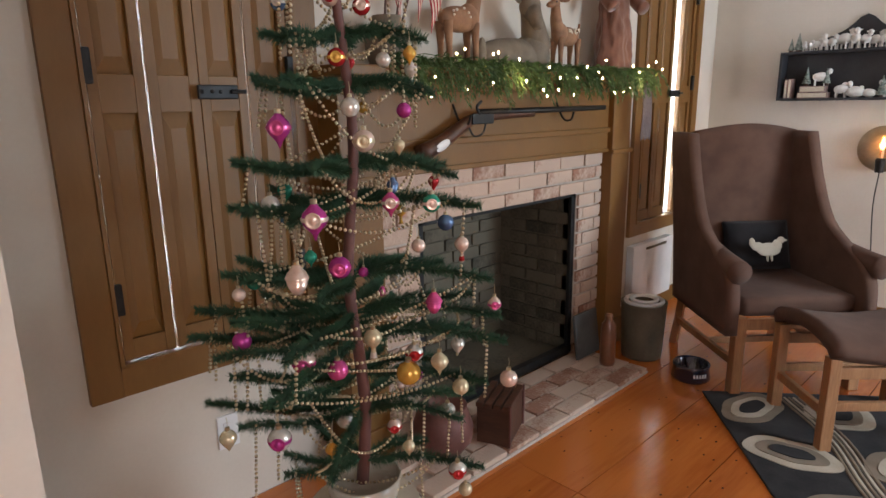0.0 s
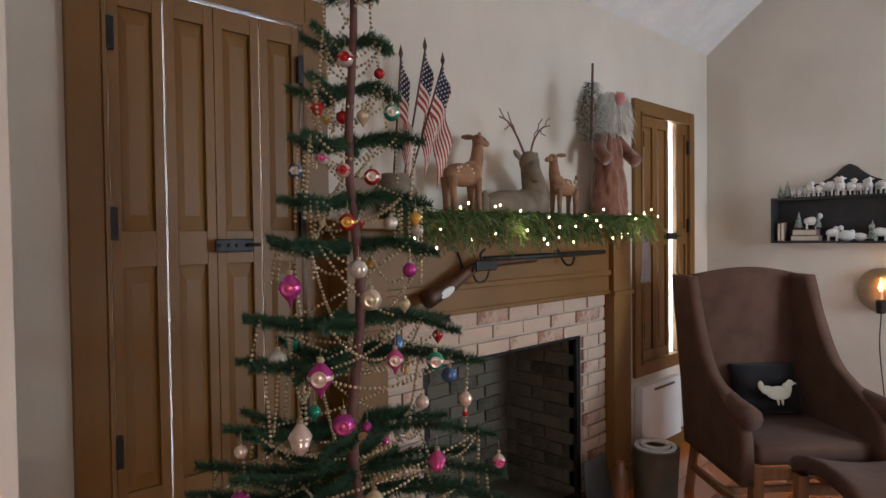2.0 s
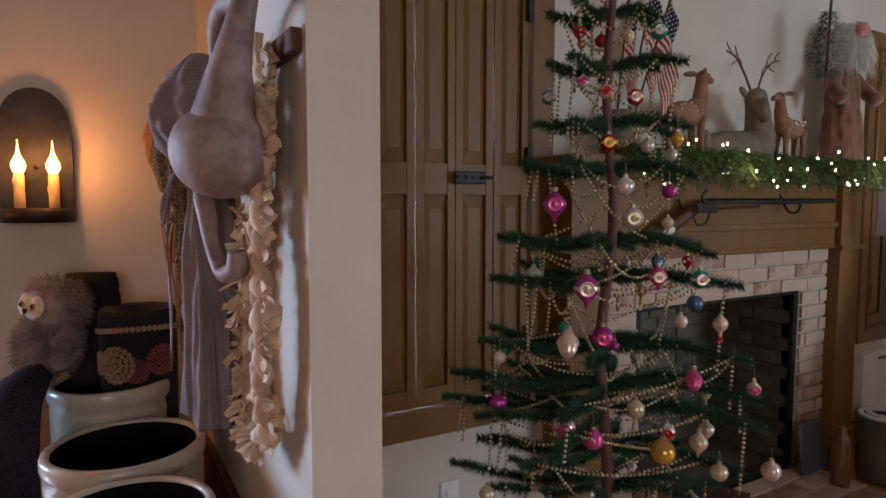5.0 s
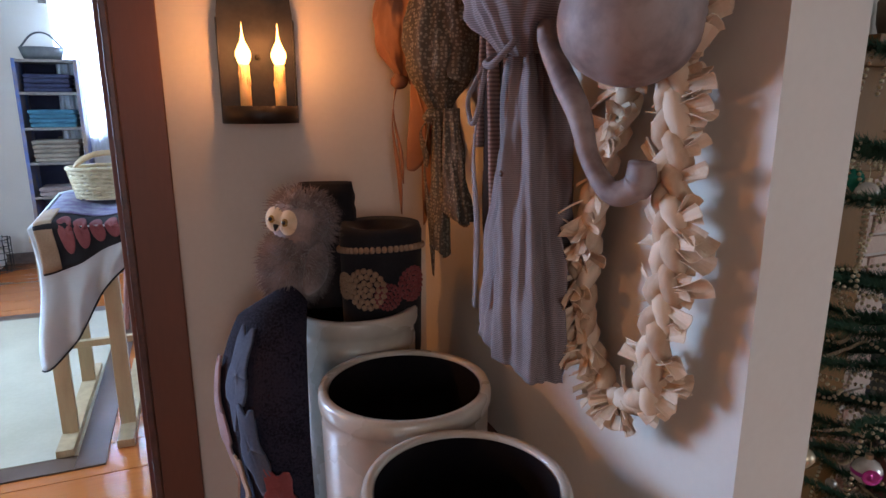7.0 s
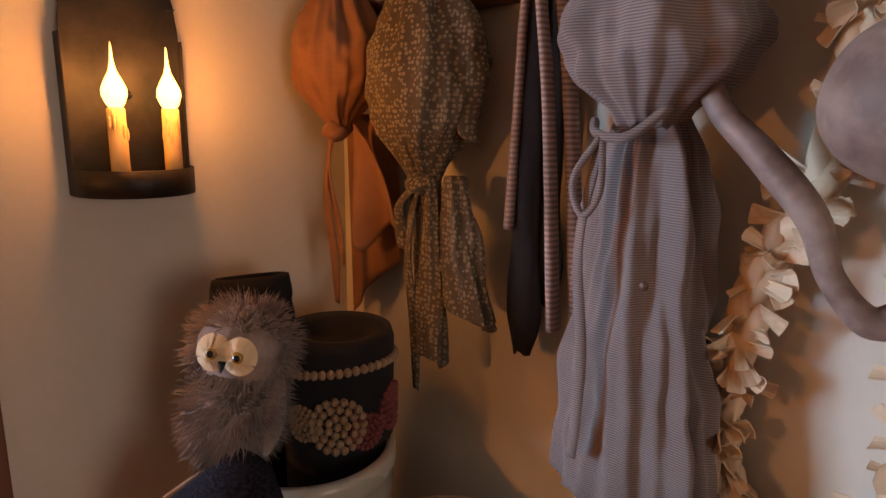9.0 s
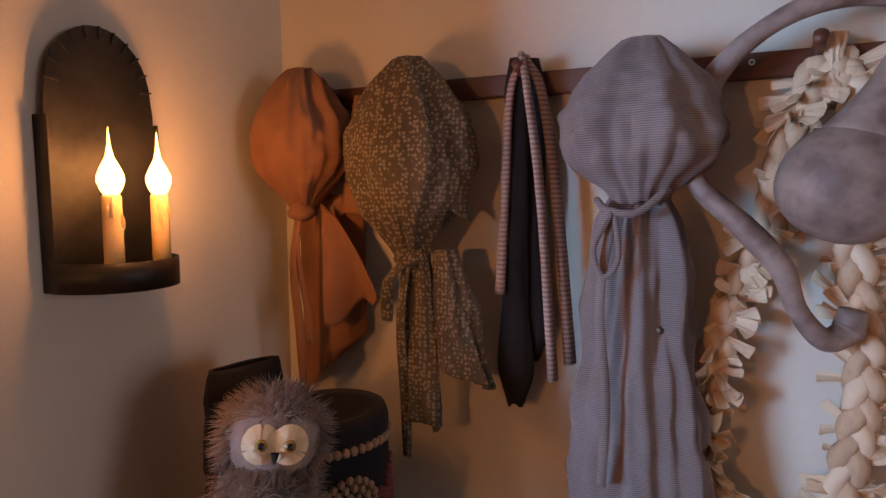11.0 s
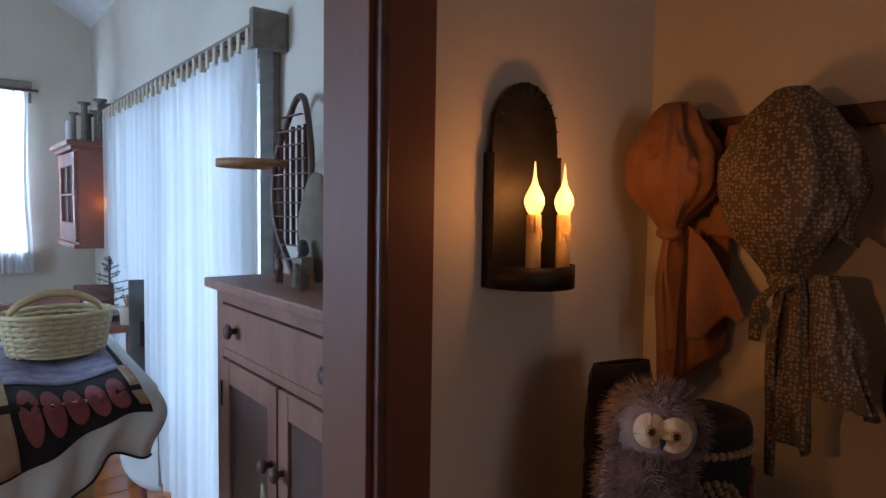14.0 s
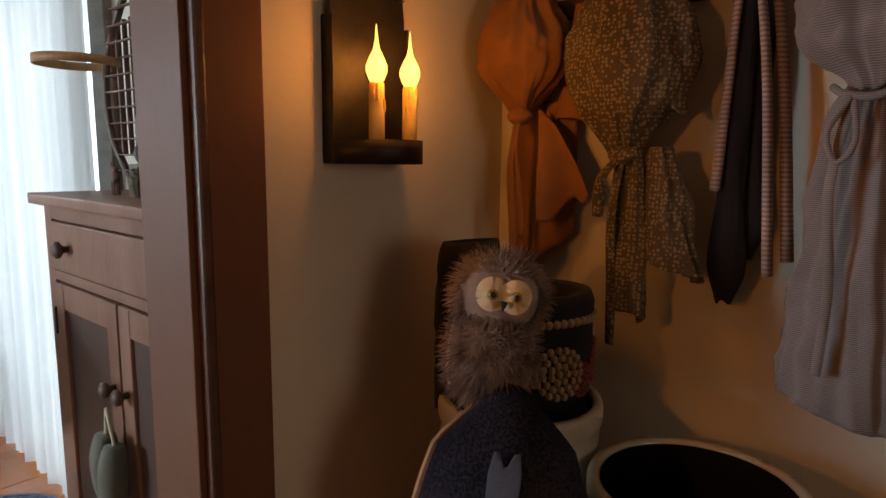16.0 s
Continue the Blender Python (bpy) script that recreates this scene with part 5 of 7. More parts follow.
fawn("fawn_figure", "standing tan fawn figurine with pale spots on the mantel", (1.80, 1.66, 1.436), 0, 0.95)
fawn("fawn_figure", "small tan fawn figurine with raised tail on the mantel", (2.495, 1.66, 1.436), 180, 0.85)
doe = thing("lying_deer_figure", "lying grey-brown deer figurine with twig antlers on the mantel", "deer figurine", (2.14, 1.67, 1.436))
doe.scale = (1.15, 1.15, 1.15)
b = bmesh.new()
blob(b, (0, 0, 0.055), (0.20, 0.065, 0.062), 22)
blob(b, (0.09, -0.01, 0.07), (0.08, 0.06, 0.07), 18)
part("body", b, DOEGREY, doe, smooth=True)
part("neck", tube(curve_pts([(0.12, -0.01, 0.09), (0.07, -0.03, 0.16), (0.03, -0.045, 0.215)], 10), lambda t: 0.055 - 0.022 * t, 14), DOEGREY, doe, smooth=True)
hb = bmesh.new()
blob(hb, (0.02, -0.055, 0.22), (0.04, 0.038, 0.042), 16)
tube([(0.015, -0.07, 0.205), (0.005, -0.098, 0.16), (0.0, -0.105, 0.145)], lambda t: 0.03 - 0.013 * t, 12, hb)
part("head", hb, DOEGREY, doe, smooth=True)
for sx in (-1, 1):
    part("ear", blob(bmesh.new(), (0.02 + sx * 0.05, -0.04, 0.245), (0.028, 0.008, 0.013), 10, Matrix.Rotation(-sx * 0.6, 4, "Y")), DOEGREY, doe, smooth=True)
    ab = bmesh.new()
    main = curve_pts([(0.02 + sx * 0.02, -0.045, 0.255), (0.02 + sx * 0.05, -0.04, 0.31), (0.02 + sx * 0.10, -0.04, 0.36), (0.02 + sx * 0.15, -0.04, 0.375)], 10)
    tube(main, lambda t: 0.0045 - 0.002 * t, 6, ab)
    for i, dz in ((3, 0.05), (5, 0.06), (6, -0.02), (8, 0.035)):
        tube([main[i], main[i] + Vector((sx * 0.012, 0.005, dz * 0.6)), main[i] + Vector((sx * 0.03, 0.0, dz))], 0.0022, 5, ab)
    part("antler", ab, TRUNKM, doe)
part("tail", blob(bmesh.new(), (-0.19, -0.02, 0.06), (0.02, 0.012, 0.05), 10), DOEGREY, doe, smooth=True)

# crock of flags
FLAGRED, FLAGWHITE, FLAGBLUE = (surface(n, a, b2, 12, rough=0.85, bump=0.1, fine=300) for n, a, b2 in (("flag_red", (0.28, 0.02, 0.025), (0.38, 0.04, 0.045)), ("flag_cream", (0.58, 0.5, 0.42), (0.68, 0.6, 0.5)), ("flag_navy", (0.014, 0.016, 0.04), (0.03, 0.032, 0.07))))
fpot = solid("flag_crock", lathe([(0, 0), (0.06, 0), (0.075, 0.05), (0.078, 0.11), (0.05, 0.15), (0.05, 0.165), (0.044, 0.165), (0.044, 0.15), (0, 0.15)], 28), DOEGREY, "olive-grey pottery jar holding small flags on the mantel", "jar", smooth=True, at=(1.46, 1.66, 1.436))
for (x0, x1, zt, yo) in ((1.455, 1.49, 2.02, 0.015), (1.47, 1.585, 2.06, -0.01), (1.475, 1.665, 2.02, -0.02)):
    f = thing("small_flag", "small red, white and blue flag drooping on a dark stick", "flag", (0, 0, 0), group="flags on the mantel")
    a, bb = Vector((x0, 1.66 + yo, 1.49)), Vector((x1, 1.64 + yo, zt))
    part("stick", tube([a, bb], 0.0038, 8), DARKWOOD, f)
    part("finial", lathe([(0.004, 0), (0.009, 0.015), (0.0, 0.05)], 10, tuple(bb)), DARKWOOD, f)
    d = (bb - a).normalized()

    def cloth_at(u, v, bb=bb, d=d):
        # u down the hoist, v out along the stripes, drooping
        hang = 0.16 * v
        p = bb - d * (0.01 + 0.19 * u)
        fold = 0.012 * math.sin(v * 11 + u * 2)
        return p + Vector((0.055 * v - 0.02 * v * v + 0.012 * math.sin(6 * v), fold - 0.008, -hang - 0.12 * v * v))
    for s in range(13):
        lo, hi = s / 13, (s + 1) / 13
        st0 = 0.4 if s < 7 else 0.0
        part("stripe", sheet(lambda u, v, lo=lo, hi=hi, st0=st0: cloth_at(lo + (hi - lo) * u, st0 + (1 - st0) * v), 2, 14, 0.001), FLAGRED if s % 2 == 0 else FLAGWHITE, f)
    part("canton", sheet(lambda u, v: cloth_at(7 / 13 * u, 0.4 * v), 8, 8, 0.001), FLAGBLUE, f)
    sb = bmesh.new()
    for i in range(5):
        for j in range(6):
            c = cloth_at(7 / 13 * (i + 0.5) / 5, 0.4 * (j + 0.5) / 6)
            blob(sb, c + Vector((0, -0.002, 0)), (0.0035, 0.0018, 0.0035), 6)
    part("stars", sb, FLAGWHITE, f)

# father christmas doll: one plain shape with a sapling
doll = bmesh.new()
t2 = folded_tube(0.46, 0.03, [(0, 0.05), (0.15, 0.085), (0.5, 0.09), (1, 0.125)], [(0, 0.04), (0.2, 0.06), (1, 0.085)], 0, 0, 6, 0.12, 4)
join_bm(doll, t2, Matrix.Rotation(radians(90), 4, "Z"))
SANTAM = surface("rust_velvet_coat", (0.13, 0.045, 0.025), (0.21, 0.085, 0.05), 12, rough=0.85, bump=0.3, fine=200, sheen=0.4)
blob(doll, (0.0, -0.01, 0.56), (0.055, 0.055, 0.07), 16)
blob(doll, (0.02, 0.02, 0.60), (0.065, 0.06, 0.06), 16)
tube(curve_pts([(0.07, 0, 0.43), (0.12, -0.04, 0.36), (0.10, -0.10, 0.31)], 10), 0.033, 10, doll)
tube(curve_pts([(-0.07, 0, 0.43), (-0.13, -0.03, 0.36), (-0.14, -0.08, 0.30)], 10), 0.033, 10, doll)
for sx in (-0.04, 0.04):
    blob(doll, (sx, -0.05, 0.018), (0.03, 0.055, 0.018), 12)
doll_at = Vector((2.88, 1.655, 1.436))
coat_faces = len(doll.faces)
beard = bmesh.new()
for k in range(2200):
    a, z = rg.uniform(-2.9, 2.9), rg.uniform(-0.05, 0.10)
    p = Vector((2.90 + 0.068 * math.sin(a), 1.645 - 0.062 * math.cos(a), 2.0 + z))
    d = Vector((0.5 * math.sin(a) + rg.uniform(-0.3, 0.3), -0.35 * math.cos(a), -1)).normalized()
    s = Vector((rg.uniform(-1, 1), rg.uniform(-1, 1), 0)).normalized() * 0.0024
    ln = rg.uniform(0.06, 0.15)
    beard.faces.new([beard.verts.new(v) for v in (p - s, p + s, p + d * ln)])
join_bm(doll, beard, Matrix.Translation(-doll_at))
beard_faces = len(doll.faces)
blob(doll, Vector((2.86, 1.575, 2.055)) - doll_at, (0.034, 0.024, 0.034), 14, None, 0.1, 40)
doll.faces.ensure_lookup_table()
for k, f in enumerate(doll.faces):
    f.material_index = 0 if k < coat_faces else 1 if k < beard_faces else 2
dl = solid("christmas_doll", doll, SANTAM, "rust-coated doll with long white beard on the mantel", "doll", smooth=True, at=tuple(doll_at))
dl.data.materials.append(WHITEF)
dl.data.materials.append(surface("pink_cloth", (0.5, 0.16, 0.16), (0.6, 0.25, 0.24), 20, rough=0.7, bump=0.1))
sap = thing("bottlebrush_tree", "small dark green bottlebrush tree carried by the doll", "miniature tree", (2.60, 1.58, 1.80))
part("stem", tube([(0, 0, -0.02), (0.01, 0, 0.2), (0.02, 0, 0.39)], 0.006, 8), TRUNKM, sap)
nb = bmesh.new()
for k in range(2600):
    z = rg.uniform(0.02, 0.30)
    r = 0.085 * (1 - abs(z - 0.13) / 0.2) ** 0.6 if abs(z - 0.13) < 0.2 else 0.02
    a = rg.uniform(0, 6.283)
    rr = r * rg.uniform(0.3, 1)
    p = Vector((0.012 + rr * math.cos(a), rr * math.sin(a), z))
    d = Vector((math.cos(a), math.sin(a), rg.uniform(-0.8, 0.4))).normalized()
    s = Vector((-math.sin(a), math.cos(a), 0.3)) * 0.0014
    nb.faces.new([nb.verts.new(v) for v in (p - s, p + s, p + d * 0.02)])
part("needles", nb, NEEDLE, sap)

# musket
mus = thing("antique_musket", "antique dark wood musket resting on hooks below the mantel", "musket", (0, 0, 0))
part("stock", tube(curve_pts([(1.56, 1.61, 1.14), (1.66, 1.61, 1.175), (1.76, 1.61, 1.225), (1.84, 1.61, 1.255), (2.0, 1.61, 1.265), (2.2, 1.61, 1.268)], 24), lambda t: 0.034 - 0.032 * t + 0.012 * t * t, 12, flat=1.0), DARKWOOD, mus, smooth=True)
part("barrel", tube([(1.86, 1.605, 1.278), (2.75, 1.605, 1.285)], lambda t: 0.013 - 0.002 * t, 12), IRON, mus, smooth=True)
part("lock_plate", boxes(((1.80, 1.582, 1.235), (1.92, 1.59, 1.275), 0.004)), IRON, mus)
part("hammer", tube(curve_pts([(1.84, 1.585, 1.27), (1.825, 1.585, 1.30), (1.85, 1.585, 1.32)], 8), 0.006, 8), IRON, mus)
part("trigger_guard", tube(curve_pts([(1.80, 1.605, 1.225), (1.83, 1.605, 1.19), (1.88, 1.605, 1.20), (1.90, 1.605, 1.245)], 12), 0.004, 6), IRON, mus)
part("patch_box", blob(bmesh.new(), (1.64, 1.582, 1.165), (0.04, 0.004, 0.017), 12, Matrix.Rotation(-0.4, 4, "Y")), CREAMTRIM, mus, "pale inlay on the stock")
for x in (1.78, 2.45):
    part("wall_hook", tube(curve_pts([(x, MF - 0.03, 1.31), (x, 1.63, 1.24), (x, 1.59, 1.235), (x, 1.575, 1.27)], 10), 0.005, 6), IRON, mus)
tas = thing("yarn_tassels", "bundle of grey-brown yarn tassels hanging from the mantel end", "tassel", (0, 0, 0))
for k in range(7):
    part("yarn_strand", tube(curve_pts([(2.98 + 0.012 * k, 1.53, 1.40), (2.98 + 0.013 * k, 1.525, 1.25), (2.975 + 0.015 * k, 1.528, 1.12 + 0.006 * (k % 3))], 8), 0.0045, 6), GREYBLUE, tas)

# hearth things
GALV = surface("tarnished_galvanized_pail", (0.13, 0.12, 0.085), (0.21, 0.19, 0.14), 8, rough=0.5, rough2=0.7, metal=0.4, bump=0.1)
pail = thing("metal_pail", "olive-grey metal pail holding white enamel rings on the floor", "pail", (2.95, 1.44, 0))
part("body", lathe([(0, 0.002), (0.10, 0.002), (0.103, 0.02), (0.115, 0.29), (0.119, 0.295), (0.117, 0.30), (0.112, 0.298), (0.10, 0.02), (0, 0.015)], 40), GALV, pail, smooth=True)
for r, z in ((0.10, 0.302), (0.07, 0.31)):
    part("enamel_ring", lathe([(r - 0.018, z - 0.006), (r, z - 0.008), (r + 0.004, z), (r, z + 0.008), (r - 0.018, z + 0.006), (r - 0.018, z - 0.006)], 36), CREAMTRIM, pail, "white enamel ring", smooth=True)
SLATE = surface("grey_slate", (0.06, 0.062, 0.06), (0.11, 0.11, 0.105), 8, rough=0.6, bump=0.2)
sl = solid("slate_tile", boxes(((-0.10, -0.008, 0), (0.10, 0.008, 0.23), 0.003)), SLATE, "grey slate tile leaning on the brick hearth", "slate", at=(2.62, 1.66, 0.03))
sl.matrix_world = pose(2.69, 1.60, 0.03, -8, 0, 0)
JUG = surface("brown_stoneware_bottle", (0.16, 0.06, 0.03), (0.24, 0.10, 0.05), 7, rough=0.3, bump=0.06)
bt = solid("stoneware_bottle", lathe([(0, 0), (0.036, 0), (0.038, 0.02), (0.038, 0.17), (0.034, 0.21), (0.018, 0.235), (0.02, 0.25), (0.016, 0.262), (0, 0.262)], 28), JUG, "brown stoneware bottle standing on the hearth", "bottle", smooth=True, at=(2.66, 1.47, 0.03))
SHINY = surface("blue_black_glazed_tin", (0.008, 0.009, 0.018), (0.02, 0.024, 0.05), 6, rough=0.08, rough2=0.2, bump=0.02, coat=1.0)
bowl = thing("pet_bowl", "shiny dark round dish with pale lettering marks on the floor", "bowl", (2.86, 1.13, 0))
part("dish", lathe([(0, 0), (0.085, 0), (0.09, 0.01), (0.083, 0.06), (0.086, 0.075), (0.082, 0.08), (0.075, 0.072), (0.07, 0.02), (0, 0.015)], 40), SHINY, bowl, smooth=True)
for k in range(5):
    a = radians(232 + 9 * (k - 2))
    m = part("mark", boxes(((-0.004, -0.001, -0.009), (0.004, 0.001, 0.009), 0.0008)), CREAMTRIM, bowl)
    m.matrix_local = pose(0.0885 * math.cos(a), 0.0885 * math.sin(a), 0.04, 0, 0, math.degrees(a) + 90)
chest = thing("small_trunk_box", "small dark wooden slatted box on the hearth", "box", (1.78, 1.42, 0.03), 24)
part("box_body", boxes(((-0.10, -0.065, 0.0), (0.10, 0.065, 0.15), 0.004)), DARKWOOD, chest)
for k in range(4):
    part("lid_slat", boxes(((-0.105, -0.068 + 0.036 * k, 0.15), (0.105, -0.068 + 0.036 * k + 0.028, 0.168), 0.003)), DARKWOOD, chest)
for sx in (-1, 1):
    part("corner_batten", boxes(((sx * 0.1 - 0.008, -0.072, 0.0), (sx * 0.1 + 0.008, -0.064, 0.17), 0.002)), TRUNKM, chest)
kettle = thing("iron_pot", "round dark brown iron pot on the hearth", "pot", (1.52, 1.48, 0.03))
part("pot_body", lathe([(0, 0.0), (0.07, 0.004), (0.11, 0.06), (0.115, 0.11), (0.10, 0.16), (0.085, 0.185), (0.092, 0.195), (0.086, 0.2), (0.078, 0.185), (0, 0.12)], 36), TRUNKM, kettle, smooth=True)
part("bail_handle", tube(curve_pts([(-0.09, 0, 0.18), (-0.06, 0, 0.27), (0, 0, 0.30), (0.06, 0, 0.27), (0.09, 0, 0.18)], 20), 0.004, 6), IRON, kettle)

# baseboard heater, outlets
heat = thing("baseboard_heater", "white metal heating cover below the window", "heater", (0, 0, 0))
part("cover", boxes(((3.35, NY - 0.05, 0.10), (3.85, NY - 0.002, 0.47), 0.006)), CREAMTRIM, heat)
part("grille_slot", boxes(((3.50, NY - 0.056, 0.43), (3.75, NY - 0.049, 0.445), 0.002)), SOOT, heat)
for x, lab in ((0.83, "white wall outlet below the shuttered window"), (4.12, "white wall outlet with a black plug")):
    o = thing("wall_outlet", lab, "outlet", (x, NY, 0.28))
    part("plate", boxes(((-0.035, -0.008, -0.057), (0.035, -0.001, 0.057), 0.002)), CREAMTRIM, o)
    for dz in (-0.02, 0.02):
        part("socket", boxes(((-0.016, -0.011, dz - 0.013), (0.016, -0.0075, dz + 0.013), 0.003)), CREAMTRIM, o)
    if x > 3:
        part("plug", boxes(((-0.02, -0.04, -0.005), (0.02, -0.011, 0.04), 0.005)), IRON, o)
        part("cord", tube(curve_pts([(0, -0.035, 0), (0.02, -0.05, -0.15), (0.1, -0.06, -0.265), (0.2, -0.1, -0.275)], 14), 0.004, 6), IRON, o)

# wing chair
wc = thing("wing_chair", "tall brown upholstered wing chair with oak legs", "armchair", (3.23, 0.96, 0), -40.5)
SEATW, SEATD = 0.30, 0.28


def padded(fn, nu, nv, th):
    return sheet(fn, nu, nv, th)


part("seat_cushion", boxes(((-0.27, -0.29, 0.36), (0.27, 0.20, 0.45), 0.03)), CHAIRCLOTH, wc, smooth=True)
part("backrest", padded(lambda u, v: (-0.27 + 0.54 * u, 0.20 + 0.10 * v - 0.03 * math.sin(math.pi * u), 0.38 + 0.78 * v + 0.035 * math.sin(math.pi * u) * v), 16, 16, -0.07), CHAIRCLOTH, wc, smooth=True)
for sx in (-1, 1):
    def wing(u, v, sx=sx):
        # u from the back to the front edge, v from the seat up
        prof = interp([(0, 0.62), (0.22, 0.62), (0.32, 0.52), (0.45, 0.36), (0.7, 0.26), (1, 0.20)], v)
        y = 0.26 + 0.10 * v - prof * u * (0.92 if v > 0.3 else 0.98)
        flare = 0.03 * u * (1 - v)
        return (sx * (0.285 + flare + 0.02 * v), y, 0.30 + (0.32 * v / 0.3 if v < 0.3 else 0.32 + 0.535 * (v - 0.3) / 0.7) + 0.0)
    part("wing", padded(wing, 20, 26, 0.055 if sx > 0 else -0.055), CHAIRCLOTH, wc, smooth=True)
    part("arm_pad", tube(curve_pts([(sx * 0.30, 0.0, 0.63), (sx * 0.315, -0.2, 0.60), (sx * 0.325, -0.34, 0.585)], 12), lambda t: 0.045 + 0.008 * t, 12), CHAIRCLOTH, wc, smooth=True)
    part("front_leg", boxes(((sx * 0.28 - 0.024, -0.32, 0.0), (sx * 0.28 + 0.024, -0.27, 0.37), 0.004)), OAK, wc)
    part("rear_leg", tube([(sx * 0.27, 0.27, 0.37), (sx * 0.275, 0.30, 0.18), (sx * 0.28, 0.34, 0.0)], 0.026, 4), OAK, wc)
    part("side_stretcher", boxes(((sx * 0.28 - 0.012, -0.28, 0.13), (sx * 0.28 + 0.012, 0.31, 0.165), 0.003)), OAK, wc)
part("front_rail", boxes(((-0.27, -0.31, 0.31), (0.27, -0.285, 0.36), 0.003)), OAK, wc)
part("cross_stretcher", boxes(((-0.275, -0.03, 0.135), (0.275, -0.005, 0.165), 0.003)), OAK, wc)
part("rear_rail", boxes(((-0.26, 0.275, 0.22), (0.26, 0.30, 0.26), 0.003)), OAK, wc)
pil = thing("throw_pillow", "black wool pillow with a pale applique bird", "pillow", (3.28, 1.0, 0.47), -40.5)


def pillow_fn(u, v):
    a, b2 = 2 * u - 1, 2 * v - 1
    th = 0.05 * (1 - a ** 4) * (1 - b2 ** 4)
    return (0.17 * a, -th, 0.125 + 0.125 * b2)


part("cushion", sheet(pillow_fn, 16, 12, -0.045), BLACKWOOL, pil, smooth=True).matrix_local = pose(0.02, 0.05, 0.0, -18, 0, 0)
BIRDM = cloth("pale_flannel", (0.42, 0.36, 0.28), (0.52, 0.46, 0.37))
bd = bmesh.new()
for x, z, rx, rz in ((0, 0, 0.062, 0.034), (0.045, 0.022, 0.026, 0.028), (0.066, 0.046, 0.02, 0.017), (0.088, 0.044, 0.010, 0.005), (-0.055, 0.016, 0.034, 0.022), (-0.082, 0.036, 0.016, 0.024), (-0.01, -0.04, 0.006, 0.02), (0.012, -0.04, 0.006, 0.02)):
    blob(bd, (x, 0, z), (rx, 0.005, rz), 16)
bird = part("bird_applique", bd, BIRDM, pil, "pale cloth bird applique", smooth=True)
bird.matrix_local = pose(0.02, -0.018, 0.12, -18, 0, 0)

# footstool
fs = thing("footstool", "oak footstool with a brown upholstered top", "footstool", (2.87, 0.44, 0), -45)
part("cushion", sheet(lambda u, v: (-0.27 + 0.54 * u, -0.2 + 0.40 * v, 0.385 + 0.055 * (math.sin(math.pi * v) ** 0.5) - 0.03 * math.sin(math.pi * u)), 14, 14, -0.05), CHAIRCLOTH, fs, smooth=True)
for sx in (-1, 1):
    for sy in (-1, 1):
        part("leg", boxes(((sx * 0.245 - 0.022, sy * 0.18 - 0.022, 0.008), (sx * 0.245 + 0.022, sy * 0.18 + 0.022, 0.385), 0.004)), OAK, fs)
    part("end_stretcher", boxes(((sx * 0.245 - 0.011, -0.17, 0.14), (sx * 0.245 + 0.011, 0.17, 0.175), 0.003)), OAK, fs)
for sy in (-1, 1):
    part("side_rail", boxes(((-0.23, sy * 0.18 - 0.012, 0.30), (0.23, sy * 0.18 + 0.012, 0.345), 0.003)), OAK, fs)
    part("side_stretcher", boxes(((-0.23, sy * 0.18 - 0.011, 0.17), (0.23, sy * 0.18 + 0.011, 0.205), 0.003)), OAK, fs)

# hooked rug
WOOLBLACK = cloth("charcoal_hooked_wool", (0.014, 0.013, 0.014), (0.035, 0.032, 0.032), weave=160)
WOOLCREAM = cloth("cream_hooked_wool", (0.40, 0.34, 0.26), (0.54, 0.47, 0.37), weave=160)
WOOLTAUPE = cloth("taupe_hooked_wool", (0.17, 0.13, 0.095), (0.26, 0.205, 0.15), weave=160)
rug = thing("hooked_rug", "black hooked wool rug with cream and taupe oval motifs", "rug", (2.74, 1.02, 0), -50)
part("rug_ground", boxes(((0.0, -1.3, 0.0), (1.15, 0.0, 0.010), 0.004)), WOOLBLACK, rug)


def oval(cx, cy, rx, ry, z, mat, name="rug_motif", dent=0.12, turn=0.0):
    bm = bmesh.new()
    c = math.cos(turn)
    s = math.sin(turn)
    pts = []
    for k in range(36):
        a = 2 * math.pi * k / 36
        q = 1 + dent * math.sin(2 * a + cx * 9) + 0.04 * math.sin(5 * a + cy * 7)
        x, y = rx * q * math.cos(a), ry * q * math.sin(a)
        pts.append((cx + c * x - s * y, cy + s * x + c * y))
    top2 = [bm.verts.new((x, y, z)) for x, y in pts]
    bot = [bm.verts.new((x, y, z - 0.003)) for x, y in pts]
    bm.faces.new(top2)
    for k in range(36):
        bm.faces.new((top2[k], bot[k], bot[(k + 1) % 36], top2[(k + 1) % 36]))
    bmesh.ops.recalc_face_normals(bm, faces=bm.faces)
    return part(name, bm, mat, rug)


for i, (cx, cy) in enumerate(((0.16, -0.16), (0.17, -0.52), (0.17, -0.88), (0.5, -0.2), (0.52, -0.62), (0.85, -0.4), (0.5, -1.0), (0.85, -0.9))):
    tn = (0.7, -0.5, 0.3, 1.0)[i % 4]
    oval(cx, cy, 0.15, 0.115, 0.0135, (WOOLTAUPE, WOOLCREAM)[i % 2], turn=tn)
    oval(cx, cy, 0.11, 0.075, 0.0165, (WOOLCREAM, WOOLTAUPE)[i % 2], turn=tn)
    oval(cx, cy, 0.07, 0.042, 0.0195, WOOLBLACK, turn=tn)
for k in range(5):
    part("rug_stripe", tube(curve_pts([(0.32 + 0.02 * k, -0.05, 0.011), (0.35 + 0.02 * k, -0.4, 0.011), (0.30 + 0.02 * k, -0.8, 0.011), (0.35 + 0.02 * k, -1.25, 0.011)], 20), 0.007, 6, flat=0.5), (WOOLTAUPE, WOOLCREAM)[k % 2], rug)

